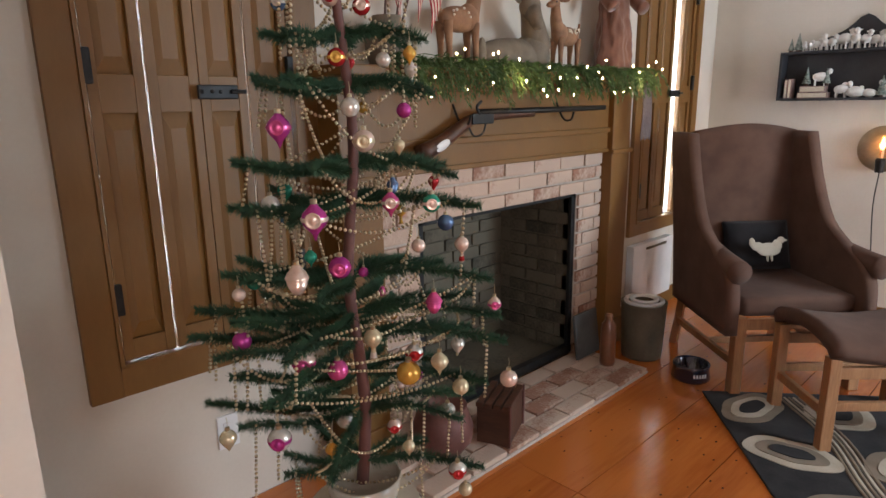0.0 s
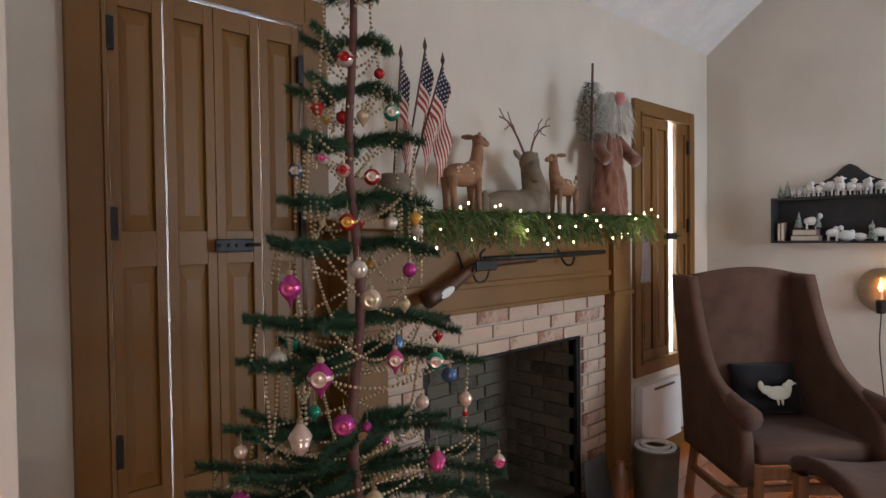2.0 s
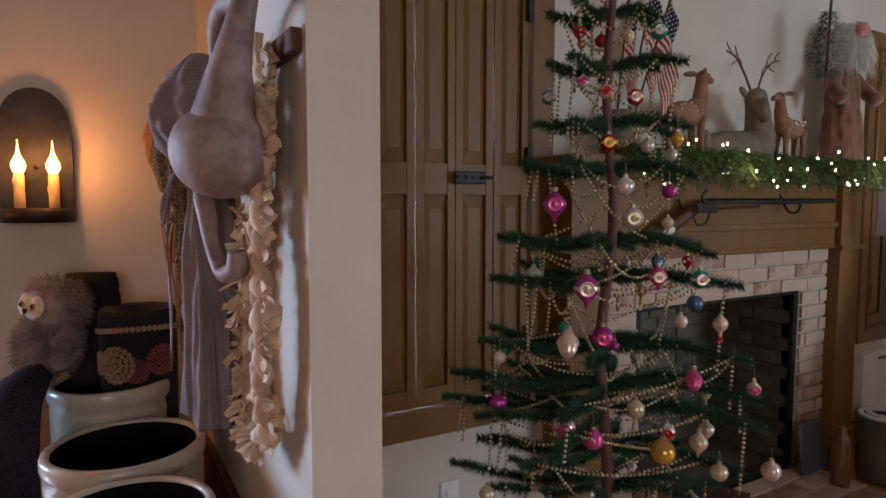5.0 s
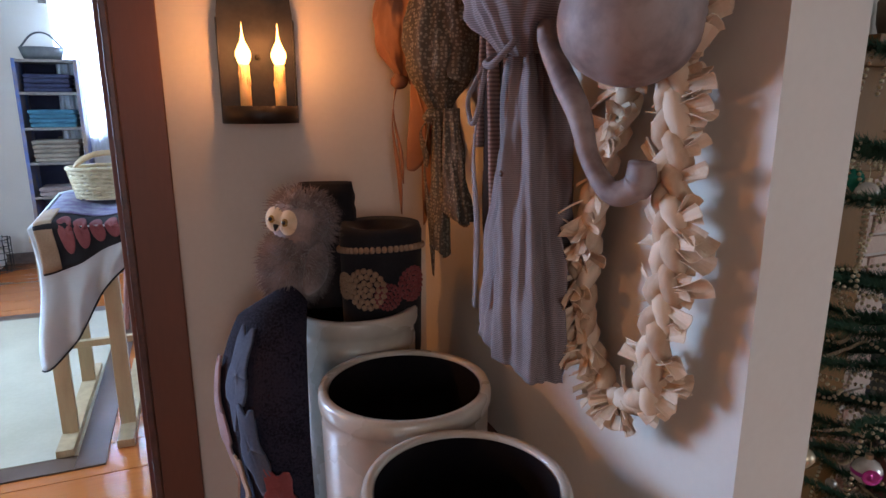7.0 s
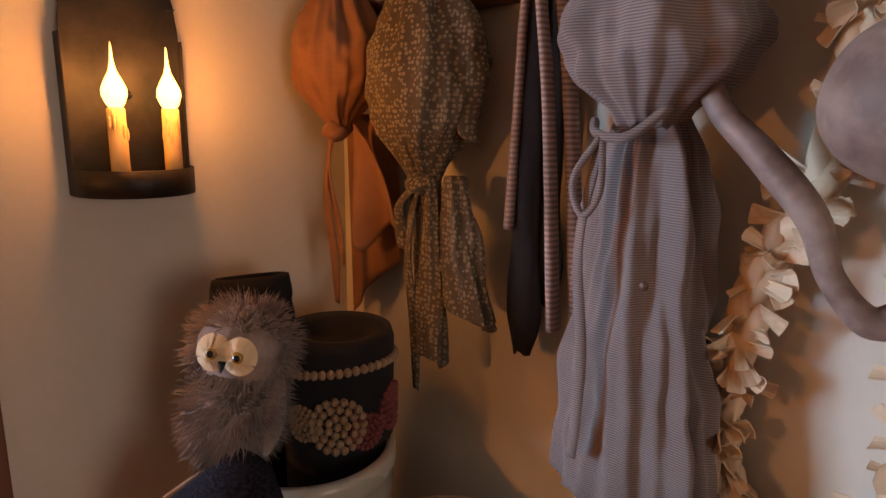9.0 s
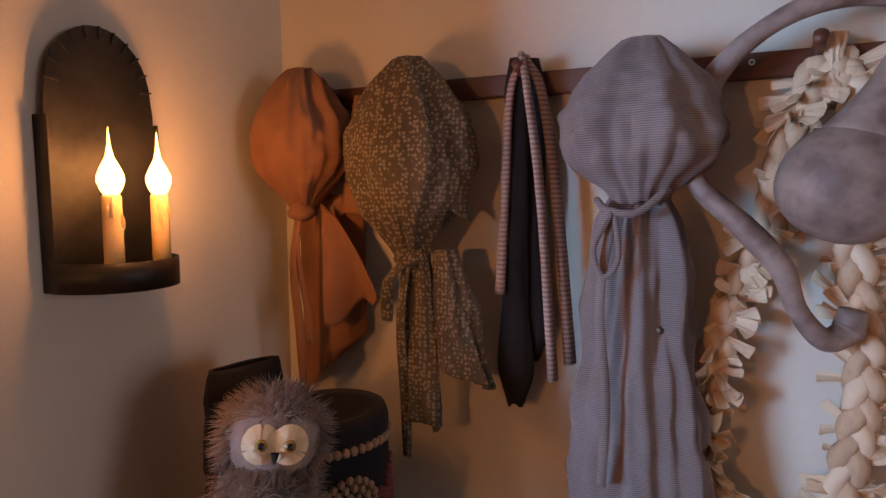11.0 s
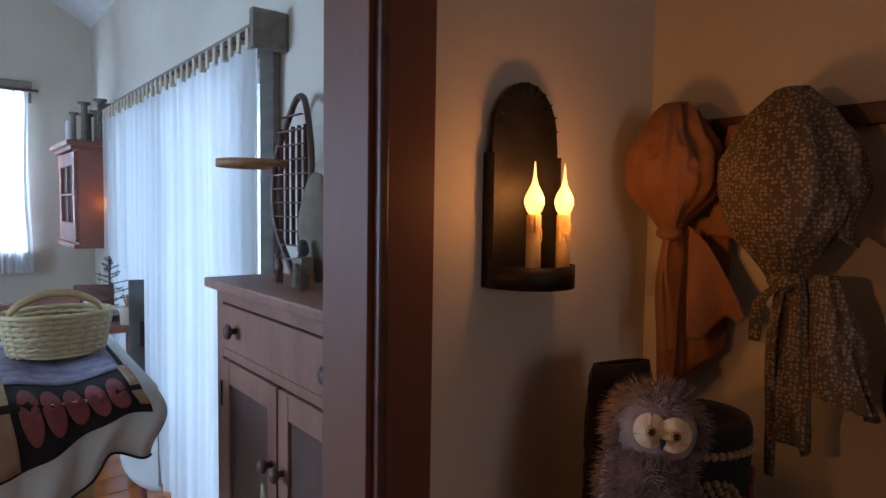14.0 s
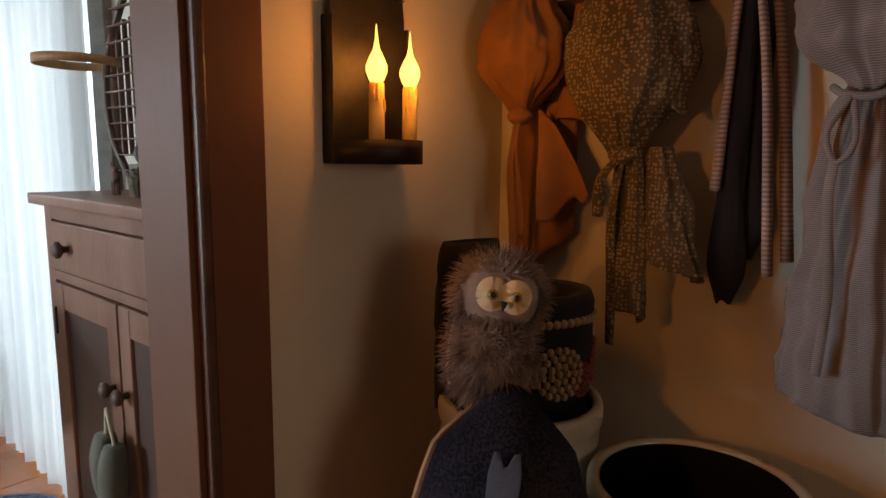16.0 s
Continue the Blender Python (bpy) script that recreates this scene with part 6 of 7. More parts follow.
# hanging shelf with sheep
SHELFBLACK = surface("black_painted_shelf", (0.014, 0.014, 0.016), (0.03, 0.03, 0.034), 8, rough=0.45, rough2=0.6, bump=0.08)
SH0, SH1 = 0.52, 1.33
sh = thing("hanging_shelf", "black painted hanging shelf with scalloped crest holding white sheep", "shelf", (EX, 0, 0))
bm = bmesh.new()
crest = [(SH0, 1.30), (SH1, 1.30)] + [(SH1 - (SH1 - SH0) * k / 24, interp([(0, 1.585), (0.08, 1.60), (0.25, 1.655), (0.38, 1.70), (0.5, 1.775), (0.62, 1.70), (0.75, 1.655), (0.92, 1.60), (1, 1.585)], k / 24)) for k in range(25)]
fr = [bm.verts.new((-0.014, y, z)) for y, z in crest]
bk = [bm.verts.new((-0.002, y, z)) for y, z in crest]
bm.faces.new(fr)
bm.faces.new(bk[::-1])
for k in range(len(fr)):
    bm.faces.new((fr[k], bk[k], bk[(k + 1) % len(fr)], fr[(k + 1) % len(fr)]))
bmesh.ops.recalc_face_normals(bm, faces=bm.faces)
part("back_panel", bm, SHELFBLACK, sh)
for z in (1.302, 1.57):
    part("shelf_board", boxes(((-0.115, SH0, z), (-0.012, SH1, z + 0.014), 0.003)), SHELFBLACK, sh)
for y in (SH0, SH1 - 0.014):
    part("shelf_side", boxes(((-0.115, y, 1.302), (-0.012, y + 0.014, 1.585), 0.003)), SHELFBLACK, sh)
SHEEPW = surface("white_wool_sheep", (0.60, 0.58, 0.54), (0.72, 0.70, 0.66), 40, rough=0.9, bump=0.4, fine=180)


def sheep(at, s, turn, lying=False, rag=False):
    d = thing("sheep_figure", "small white wool sheep figurine on the black shelf", "sheep figurine", at, group="sheep on the shelf")
    d.matrix_world = pose(*at, 0, 0, turn) @ Matrix.Scale(s, 4)
    part("body", blob(bmesh.new(), (0, 0, 0.05 if not lying else 0.026), (0.042, 0.024, 0.026), 12, None, 0.15, 60), SHEEPW, d, smooth=True)
    hz = 0.08 if not lying else 0.055
    part("head", blob(bmesh.new(), (0.045, 0, hz), (0.016, 0.012, 0.018), 10), SHEEPW, d, smooth=True)
    for sy in (-1, 1):
        part("ear", blob(bmesh.new(), (0.042, sy * 0.014, hz + 0.006), (0.004, 0.009, 0.004), 6), SHEEPW, d)
        if not lying:
            for lx in (-0.024, 0.024):
                part("leg", tube([(lx, sy * 0.012, 0.035), (lx, sy * 0.012, 0.0)], 0.0045, 6), SHEEPW, d)


for k, (y, s) in enumerate(((1.215, 0.6), (1.185, 0.65), (1.155, 0.75), (1.115, 0.95), (1.075, 0.9), (1.015, 1.15), (0.96, 1.15), (0.91, 1.0), (0.865, 0.9), (0.82, 1.0), (0.76, 1.0), (0.70, 0.9), (0.64, 0.8))):
    sheep((EX - 0.065, y, 1.584), s, 200 + 20 * (k % 3))
sheep((EX - 0.06, 1.115, 1.387), 1.0, -80)
for y, s, lie in ((1.0, 0.95, False), (0.93, 1.2, True), (0.86, 0.9, True), (0.76, 1.0, False), (0.66, 1.0, True)):
    sheep((EX - 0.06, y, 1.316), s, -95 if y > 0.95 else 85, lie)
BOOKM = surface("old_book_cloth", (0.16, 0.09, 0.08), (0.26, 0.17, 0.14), 12, rough=0.8, bump=0.2)
PAGE = surface("aged_pages", (0.45, 0.38, 0.28), (0.55, 0.47, 0.36), 30, (1, 1, 8), rough=0.9, bump=0.2)
for lo, hi in (((-0.10, 1.06, 1.316), (-0.03, 1.22, 1.348)), ((-0.10, 1.075, 1.349), (-0.03, 1.21, 1.385)), ((-0.1, 1.255, 1.316), (-0.03, 1.275, 1.43)), ((-0.1, 1.277, 1.316), (-0.03, 1.295, 1.425))):
    bk2 = thing("old_book", "small old cloth-bound book on the black shelf", "book", (EX, 0, 0), group="books on the shelf")
    part("cover", boxes((lo, (hi[0], hi[1], hi[2]), 0.002)), BOOKM, bk2)
    part("pages", boxes(((lo[0] - 0.002, lo[1] + 0.004, lo[2] + 0.004), (hi[0] - 0.004, hi[1] - 0.004, hi[2] - 0.004))), PAGE, bk2)
FROST = surface("frosted_green_bristle", (0.06, 0.10, 0.07), (0.35, 0.38, 0.34), 60, rough=0.9, bump=0.4, fine=200)
for y, z, h2 in ((1.25, 1.584, 0.11), (1.29, 1.584, 0.08), (1.185, 1.387, 0.11), (1.08, 1.387, 0.10), (0.80, 1.316, 0.12)):
    tr = thing("miniature_tree", "tiny frosted bottlebrush tree on the black shelf", "miniature tree", (EX - 0.06, y, z), group="miniature trees")
    prof = []
    for k in range(7):
        r = 0.028 * h2 / 0.11 * (1 - k / 7)
        prof += [(r, 0.012 + (h2 - 0.012) * k / 7), (r * 0.7, 0.012 + (h2 - 0.012) * (k + 0.7) / 7)]
    part("bristles", lathe([(0, 0.012)] + prof + [(0, h2)], 12), FROST, tr)
    part("base", lathe([(0, 0), (0.012, 0), (0.012, 0.012), (0, 0.012)], 10), DARKWOOD, tr)

# oval reflector wall lamp
wl = thing("wall_lamp", "tin wall lamp with an oval reflector and lit candle bulb", "wall lamp", (EX - 0.02, 0.755, 1.03))
part("reflector", lathe([(0, 0), (0.06, 0.004), (0.125, 0.025), (0.13, 0.022), (0.06, -0.002), (0, -0.004)], 40), surface("aged_tin", (0.25, 0.2, 0.14), (0.4, 0.33, 0.24), 6, rough=0.35, metal=0.8, bump=0.1), wl, smooth=True).matrix_local = Matrix.Rotation(radians(-90), 4, "Y")
part("holder", lathe([(0, -0.13), (0.022, -0.13), (0.026, -0.06), (0.02, -0.05), (0, -0.05)], 16, (-0.06, 0, 0)), BLACKMETAL, wl)
part("arm", tube([(-0.01, 0, -0.1), (-0.06, 0, -0.09)], 0.006, 8), BLACKMETAL, wl)
part("candle_sleeve", lathe([(0, -0.05), (0.011, -0.05), (0.011, 0.0), (0, 0.0)], 14, (-0.06, 0, 0)), WHITEWAX, wl)
part("flame_bulb", lathe([(0.006, 0.0), (0.014, 0.018), (0.008, 0.04), (0, 0.07)], 14, (-0.06, 0, 0)), FLAME, wl, smooth=True).visible_shadow = False
part("cord", tube(curve_pts([(-0.05, 0, -0.13), (-0.03, 0.01, -0.35), (-0.02, -0.02, -0.75), (-0.02, 0, -1.0)], 20), 0.0035, 6), IRON, wl)

# ---- workroom seen through the doorway ----
rg = random.Random(31)
SHEER, _n, _l = tree_of("sheer_white_curtain")
_b = _n["Principled BSDF"]
_b.inputs["Base Color"].default_value = (0.82, 0.82, 0.80, 1)
_b.inputs["Roughness"].default_value = 0.9
_t = _n.new("ShaderNodeBsdfTranslucent")
_t.inputs["Color"].default_value = (0.80, 0.84, 0.88, 1)
_x = _n.new("ShaderNodeMixShader")
_x.inputs[0].default_value = 0.6
_w = _n.new("ShaderNodeTexNoise")
_w.inputs["Scale"].default_value = 700
_bp = _n.new("ShaderNodeBump")
_bp.inputs["Strength"].default_value = 0.2
_l.new(_w.outputs[0], _bp.inputs["Height"])
_l.new(_bp.outputs[0], _b.inputs["Normal"])
_l.new(_b.outputs[0], _x.inputs[1])
_l.new(_t.outputs[0], _x.inputs[2])
_l.new(_x.outputs[0], _n["Material Output"].inputs["Surface"])
GREYWOOD = surface("weathered_grey_brown_wood", (0.13, 0.105, 0.085), (0.21, 0.175, 0.14), 7, (4, 0.6, 4), rough=0.6, bump=0.2, fine=60, fine_amt=0.5)


def curtain(name, label, axis, at, a, b, z0, z1, folds, amp, tabs=0):
    c = thing(name, label, "curtain", (0, 0, 0))

    def fn(u, v):
        s = a + (b - a) * u + 0.01 * math.sin(v * 5 + u * 9)
        w = amp * (math.sin(2 * math.pi * folds * u + 1.3 * math.sin(u * 11)) + 0.4 * math.sin(2 * math.pi * folds * 2.3 * u)) * (0.55 + 0.45 * v)
        z = z1 + (z0 - z1) * v
        return (at + w, s, z) if axis == "y" else (s, at + w, z)
    part("fabric", sheet(fn, int(folds * 18), 14, 0.0), SHEER, c, smooth=True)
    for k in range(tabs):
        s = a + (b - a) * (k + 0.5) / tabs
        lo, hi = ((at - 0.016, s - 0.014, z1 - 0.02), (at + 0.016, s + 0.014, z1 + 0.045))
        part("tab", boxes((lo, hi, 0.006)), POTM, c)
    return c


curtain("sliding_door_curtain", "long sheer white tab-top curtain over a glass door", "y", -0.25, 3.08, 5.39, 0.02, 1.87, 20, 0.018, 30)
rod = thing("curtain_rod", "dark wooden curtain rod above the glass door", "curtain rod", (0, 0, 0))
part("pole", tube([(-0.25, 3.04, 1.905), (-0.25, 5.45, 1.905)], 0.013, 10), DARKWOOD, rod, smooth=True)
part("bracket", boxes(((-0.28, 3.03, 1.84), (CX - 0.001, 3.06, 1.96), 0.004)), GREYWOOD, rod)
part("bracket", boxes(((-0.28, 5.42, 1.84), (CX - 0.001, 5.45, 1.96), 0.004)), GREYWOOD, rod)
dr = thing("door_2", "glass sliding door in a weathered wooden casing", "glass door", (0, 0, 0), kind="structure")
part("head_casing", boxes(((CX - 0.03, 3.09, 1.86), (CX - 0.002, 5.41, 1.98), 0.003)), GREYWOOD, dr)
part("side_casing", boxes(((CX - 0.028, 3.09, 0.0), (CX - 0.002, 3.20, 1.86), 0.003)), GREYWOOD, dr)
part("side_casing", boxes(((CX - 0.028, 5.30, 0.0), (CX - 0.002, 5.41, 1.86), 0.003)), GREYWOOD, dr)
for y0, y1 in ((3.2, 4.26), (4.24, 5.3)):
    part("sash", boxes(((CX + 0.05, y0, 0.0), (CX + 0.08, y0 + 0.06, 1.86), 0.003), ((CX + 0.05, y1 - 0.06, 0.0), (CX + 0.08, y1, 1.86), 0.003), ((CX + 0.05, y0, 1.80), (CX + 0.08, y1, 1.86), 0.003), ((CX + 0.05, y0, 0.0), (CX + 0.08, y1, 0.08), 0.003)), CREAMTRIM, dr)
    part("pane", boxes(((CX + 0.06, y0 + 0.05, 0.07), (CX + 0.066, y1 - 0.05, 1.81))), GLASS, dr).visible_shadow = False

fw = thing("window_3", "small bright window with wooden sill behind sheer curtains", "window", (-0.13, FY, 0.17), kind="structure")
part("sill", boxes(((-1.28, -0.09, 0.82), (-0.42, 0.0, 0.85), 0.004)), GREYWOOD, fw)
part("head", boxes(((-1.3, -0.02, 1.86), (-0.4, -0.001, 1.93), 0.003)), GREYWOOD, fw)
part("muntin", boxes(((-0.87, 0.05, 0.85), (-0.84, 0.07, 1.86)), ((-1.2, 0.05, 1.34), (-0.5, 0.07, 1.37))), CREAMTRIM, fw)
part("pane", boxes(((-1.2, 0.055, 0.85), (-0.5, 0.06, 1.86))), GLASS, fw).visible_shadow = False
curtain("window_curtain", "sheer white window curtain hanging to one side", "x", FY - 0.11, -1.36, -1.04, 0.87, 2.09, 7, 0.016)
curtain("window_curtain", "sheer white window curtain hanging to one side", "x", FY - 0.11, -0.96, -0.56, 0.87, 2.09, 8, 0.016)
fr2 = thing("curtain_rod", "wooden rod over the small window", "curtain rod", (0, 0, 0))
part("pole", tube([(-1.51, FY - 0.11, 2.10), (-0.50, FY - 0.11, 2.10)], 0.010, 8), DARKWOOD, fr2)
part("board", boxes(((-1.49, FY - 0.05, 2.11), (-0.53, FY - 0.002, 2.17), 0.004)), GREYWOOD, fr2)
bear = bmesh.new()
blob(bear, (0, 0, 0.06), (0.09, 0.03, 0.04), 14)
blob(bear, (-0.10, 0, 0.065), (0.035, 0.024, 0.028), 12)
for lx in (-0.06, -0.03, 0.05, 0.08):
    tube([(lx, 0, 0.05), (lx - 0.01, 0, 0.0)], 0.014, 6, bear)
solid("carved_bear", bear, IRON, "small dark carved bear on the window sill", "bear figurine", smooth=True, at=(-1.0, FY - 0.05, 1.021))

# jelly cupboard
CUPWOOD = surface("worn_plum_brown_cupboard", (0.21, 0.085, 0.056), (0.31, 0.145, 0.10), 5, (2, 2, 0.4), rough=0.45, rough2=0.6, bump=0.12, fine=70, fine_amt=0.5)
PANELW = surface("dark_plum_panel", (0.075, 0.036, 0.028), (0.115, 0.058, 0.046), 5, (2, 2, 0.4), rough=0.4, rough2=0.55, bump=0.1, fine=70)
FX = -0.395
cup = thing("cupboard", "worn plum-brown wooden cupboard with one drawer and two panelled doors", "cupboard", (0, 0, 0))
cup.matrix_world = Matrix.Diagonal((1, 1, 1.048, 1))
part("carcase", boxes(((FX + 0.012, 2.16, 0.0), (-0.175, 3.02, 1.05), 0.004)), CUPWOOD, cup)
part("cupboard_top", boxes(((FX - 0.03, 2.12, 1.05), (-0.17, 3.06, 1.078), 0.006)), CUPWOOD, cup)
for sy0 in (2.97, 2.16):
    part("stile", boxes(((FX - 0.004, sy0, 0.0), (FX + 0.014, sy0 + 0.05, 1.05), 0.002)), CUPWOOD, cup)
for rz0, rz1 in ((0.86, 0.885), (1.015, 1.05), (0.0, 0.09)):
    part("rail", boxes(((FX - 0.004, 2.21, rz0), (FX + 0.014, 2.97, rz1), 0.002)), CUPWOOD, cup)
drw = part("drawer_front", boxes(((FX - 0.010, 2.215, 0.889), (FX + 0.01, 2.965, 1.011), 0.004)), CUPWOOD, cup)
for ky in (2.85, 2.29):
    part("knob", lathe([(0, 0), (0.008, 0), (0.008, 0.012), (0.02, 0.02), (0.021, 0.028), (0.012, 0.036), (0, 0.037)], 18), PANELW, drw, "turned dark knob", smooth=True).matrix_local = pose(FX - 0.01, ky, 0.95, 0, -90, 0)
for y0, y1, ky in ((2.585, 2.965, 2.615), (2.215, 2.575, 2.545)):
    d = part("cupboard_door", boxes(((FX - 0.010, y0, 0.095), (FX + 0.008, y0 + 0.055, 0.855), 0.003), ((FX - 0.010, y1 - 0.055, 0.095), (FX + 0.008, y1, 0.855), 0.003),
                                    ((FX - 0.009, y0 + 0.055, 0.79), (FX + 0.008, y1 - 0.055, 0.855), 0.003), ((FX - 0.009, y0 + 0.055, 0.095), (FX + 0.008, y1 - 0.055, 0.17), 0.003)), CUPWOOD, cup)
    part("door_panel", boxes(((FX - 0.001, y0 + 0.05, 0.16), (FX + 0.006, y1 - 0.05, 0.80))), PANELW, d)
    part("knob", lathe([(0, 0), (0.008, 0), (0.008, 0.012), (0.018, 0.02), (0.019, 0.028), (0.010, 0.036), (0, 0.037)], 18), PANELW, d, "turned dark knob", smooth=True).matrix_local = pose(FX - 0.01, ky, 0.66, 0, -90, 0)
part("hinge", boxes(((FX - 0.014, 2.962, 0.72), (FX - 0.003, 2.974, 0.79), 0.002)), IRON, cup)
SAGE = cloth("sage_grey_wool", (0.12, 0.12, 0.10), (0.18, 0.18, 0.15))
hearts = thing("hanging_cloth_hearts", "two stuffed sage-grey cloth hearts hung from a cupboard knob", "cloth hearts", (0, 0, 0))
for dy, zz, mt in ((0.0, 0.60, SAGE), (-0.045, 0.585, SAGE)):
    hb = bmesh.new()
    tube(curve_pts([(FX - 0.05, 2.585 + dy, zz), (FX - 0.055, 2.585 + dy, zz - 0.06), (FX - 0.05, 2.583 + dy * 0.6, zz - 0.14), (FX - 0.045, 2.58 + dy * 0.3, zz - 0.185)], 16), lambda t: 0.006 + 0.026 * math.sin(math.pi * min(1, 0.18 + 0.8 * t)) ** 0.8, 14, hb)
    hh = part("stuffed_heart", hb, mt, hearts, smooth=True)
    part("loop", tube([(FX - 0.05, 2.585 + dy, zz), (FX - 0.04, 2.60, 0.655)], 0.0035, 6), POTM, hh)

# on the cupboard
snow = thing("snowshoe", "old bentwood snowshoe with dark webbing leaning on the wall", "snowshoe", (-0.225, 2.85, 1.131))
ring = curve_pts([(0, 0, 0.0), (-0.015, 0.10, 0.16), (-0.01, 0.12, 0.34), (0.01, 0.05, 0.50), (0.015, 0.0, 0.54), (0.01, -0.05, 0.50), (-0.01, -0.12, 0.34), (-0.015, -0.10, 0.16), (0, 0, 0.0)], 60)
part("bent_frame", tube(ring, 0.010, 8), DARKWOOD, snow, smooth=True)
for k in range(11):
    z = 0.06 + 0.042 * k
    w = 0.115 * math.sin(math.pi * min(1, (z + 0.04) / 0.6)) ** 0.7
    part("web_strip", tube([(-0.012, -w, z), (-0.014, w, z)], 0.008, 5, flat=0.35), TRUNKM, snow)
for k in range(5):
    y = -0.08 + 0.04 * k
    part("web_strip", tube([(-0.006, y, 0.10), (-0.008, y, 0.45)], 0.007, 5, flat=0.35), TRUNKM, snow)
part("wooden_hoop", lathe([(0.10, 0.0), (0.104, 0.0), (0.104, 0.022), (0.10, 0.022), (0.10, 0.0)], 36, (-0.09, 0.10, 0.33)), OAK, snow, "pale bent wooden hoop", smooth=True)
camel = thing("camel_figure", "tiny brown camel figurine on the cupboard", "camel figurine", (-0.30, 2.80, 1.131), 75)
cbm = bmesh.new()
blob(cbm, (0, 0, 0.045), (0.024, 0.012, 0.016), 12)
blob(cbm, (0, 0, 0.06), (0.010, 0.008, 0.012), 10)
tube(curve_pts([(0.02, 0, 0.048), (0.034, 0, 0.05), (0.036, 0, 0.075), (0.048, 0, 0.075)], 10), 0.006, 8, cbm)
part("body", cbm, TRUNKM, camel, smooth=True)
for lx in (-0.015, 0.015):
    for ly in (-0.006, 0.006):
        part("leg", tube([(lx, ly, 0.04), (lx, ly, 0.0)], 0.003, 6), TRUNKM, camel)
blk = thing("wooden_blocks", "stack of small aged wooden blocks with a grey animal", "blocks", (-0.29, 2.67, 1.131), 12)
part("block", boxes(((-0.022, -0.022, 0.0), (0.022, 0.022, 0.04), 0.002)), OAK, blk)
part("block", boxes(((-0.02, -0.02, 0.041), (0.02, 0.02, 0.08), 0.002)), GREYWOOD, blk)
part("grey_animal", blob(bmesh.new(), (0, 0, 0.105), (0.018, 0.012, 0.024), 12, None, 0.25, 50), SLATE, blk, smooth=True)
pc = thing("bristle_cone", "small dark bristly pinecone on the cupboard", "pinecone", (-0.33, 2.60, 1.131))
pb = bmesh.new()
blob(pb, (0, 0, 0.035), (0.022, 0.022, 0.034), 12)
for k in range(500):
    a, z = rg.uniform(0, 6.283), rg.uniform(0.002, 0.07)
    r = 0.022 * max(0.1, 1 - ((z - 0.035) / 0.036) ** 2) ** 0.5
    p = Vector((r * math.cos(a), r * math.sin(a), z))
    d = Vector((math.cos(a), math.sin(a), 0.4)).normalized()
    s = Vector((-math.sin(a), math.cos(a), 0)) * 0.0012
    pb.faces.new([pb.verts.new(v) for v in (p - s, p + s, p + d * 0.014)])
part("bristles", pb, DOEGREY, pc)
sad = solid("leather_satchel", blob(bmesh.new(), (0, 0, 0.16), (0.035, 0.085, 0.15), 18, None, 0.12, 14), DOEGREY, "grey-brown leather satchel leaning on the cupboard", "satchel", smooth=True, at=(-0.235, 2.70, 1.131))

# red wall cupboard
REDCUP = surface("dull_red_painted_wood", (0.20, 0.062, 0.04), (0.29, 0.105, 0.07), 6, (1, 1, 0.3), rough=0.5, bump=0.1, fine=80)
wcb = thing("wall_cupboard", "dull red painted wall cupboard with glazed door", "wall cupboard", (0, 0, 0.125))
WX0, WX1, WY0, WY1 = -0.40, CX - 0.002, 5.50, 6.12
part("carcase", boxes(((WX0 + 0.02, WY0, 0.97), (WX1, WY1, 1.55), 0.003)), REDCUP, wcb)
part("cornice", boxes(((WX0 - 0.045, WY0 - 0.045, 1.575), (WX1, WY1 + 0.045, 1.605), 0.008), ((WX0 - 0.02, WY0 - 0.02, 1.55), (WX1, WY1 + 0.02, 1.575), 0.006)), REDCUP, wcb)
part("foot_moulding", boxes(((WX0 - 0.01, WY0 - 0.015, 0.945), (WX1, WY1 + 0.015, 0.972), 0.005)), REDCUP, wcb)
wd = part("glazed_door", boxes(((WX0, WY0 + 0.01, 0.985), (WX0 + 0.019, WY0 + 0.08, 1.54), 0.002), ((WX0, WY1 - 0.08, 0.985), (WX0 + 0.019, WY1 - 0.01, 1.54), 0.002), ((WX0, WY0 + 0.08, 1.46), (WX0 + 0.019, WY1 - 0.08, 1.54), 0.002),
                               ((WX0, WY0 + 0.08, 0.985), (WX0 + 0.019, WY1 - 0.08, 1.10), 0.002), ((WX0 + 0.002, 5.80, 1.10), (WX0 + 0.017, 5.82, 1.46)), ((WX0 + 0.002, WY0 + 0.08, 1.27), (WX0 + 0.017, WY1 - 0.08, 1.285))), REDCUP, wcb)
for a in (WY0 + 0.08, 5.82):
    for z in (1.10, 1.285):
        part("pane", boxes(((WX0 + 0.012, a, z), (WX0 + 0.016, a + 0.22, z + 0.17))), GLAZE, wd)
for k, (x, y, h, r) in enumerate(((-0.33, 5.56, 0.24, 0.02), (-0.24, 5.56, 0.27, 0.022), (-0.28, 5.80, 0.20, 0.03), (-0.22, 5.75, 0.22, 0.028), (-0.38, 5.62, 0.18, 0.014))):
    sp = thing("wooden_spool", "tall old turned wooden spool on the red cupboard", "spool", (x, y, 1.731), group="spools on the cupboard")
    part("shaft", lathe([(0, 0), (r * 1.7, 0), (r * 1.7, 0.012), (r, 0.02), (r * 0.9, h - 0.02), (r * 1.8, h - 0.012), (r * 1.8, h), (0, h)], 18), GREYWOOD, sp, smooth=True)
part("photo_card", boxes(((-0.405, 5.66, 1.606), (-0.395, 5.76, 1.74), 0.001)), CREAMTRIM, wcb, "pale framed card leaning on the top")
cl = thing("candle_lamp", "small lit candle lamp on the cupboard end", "candle lamp", (-0.235, WY0 - 0.05, 1.22))
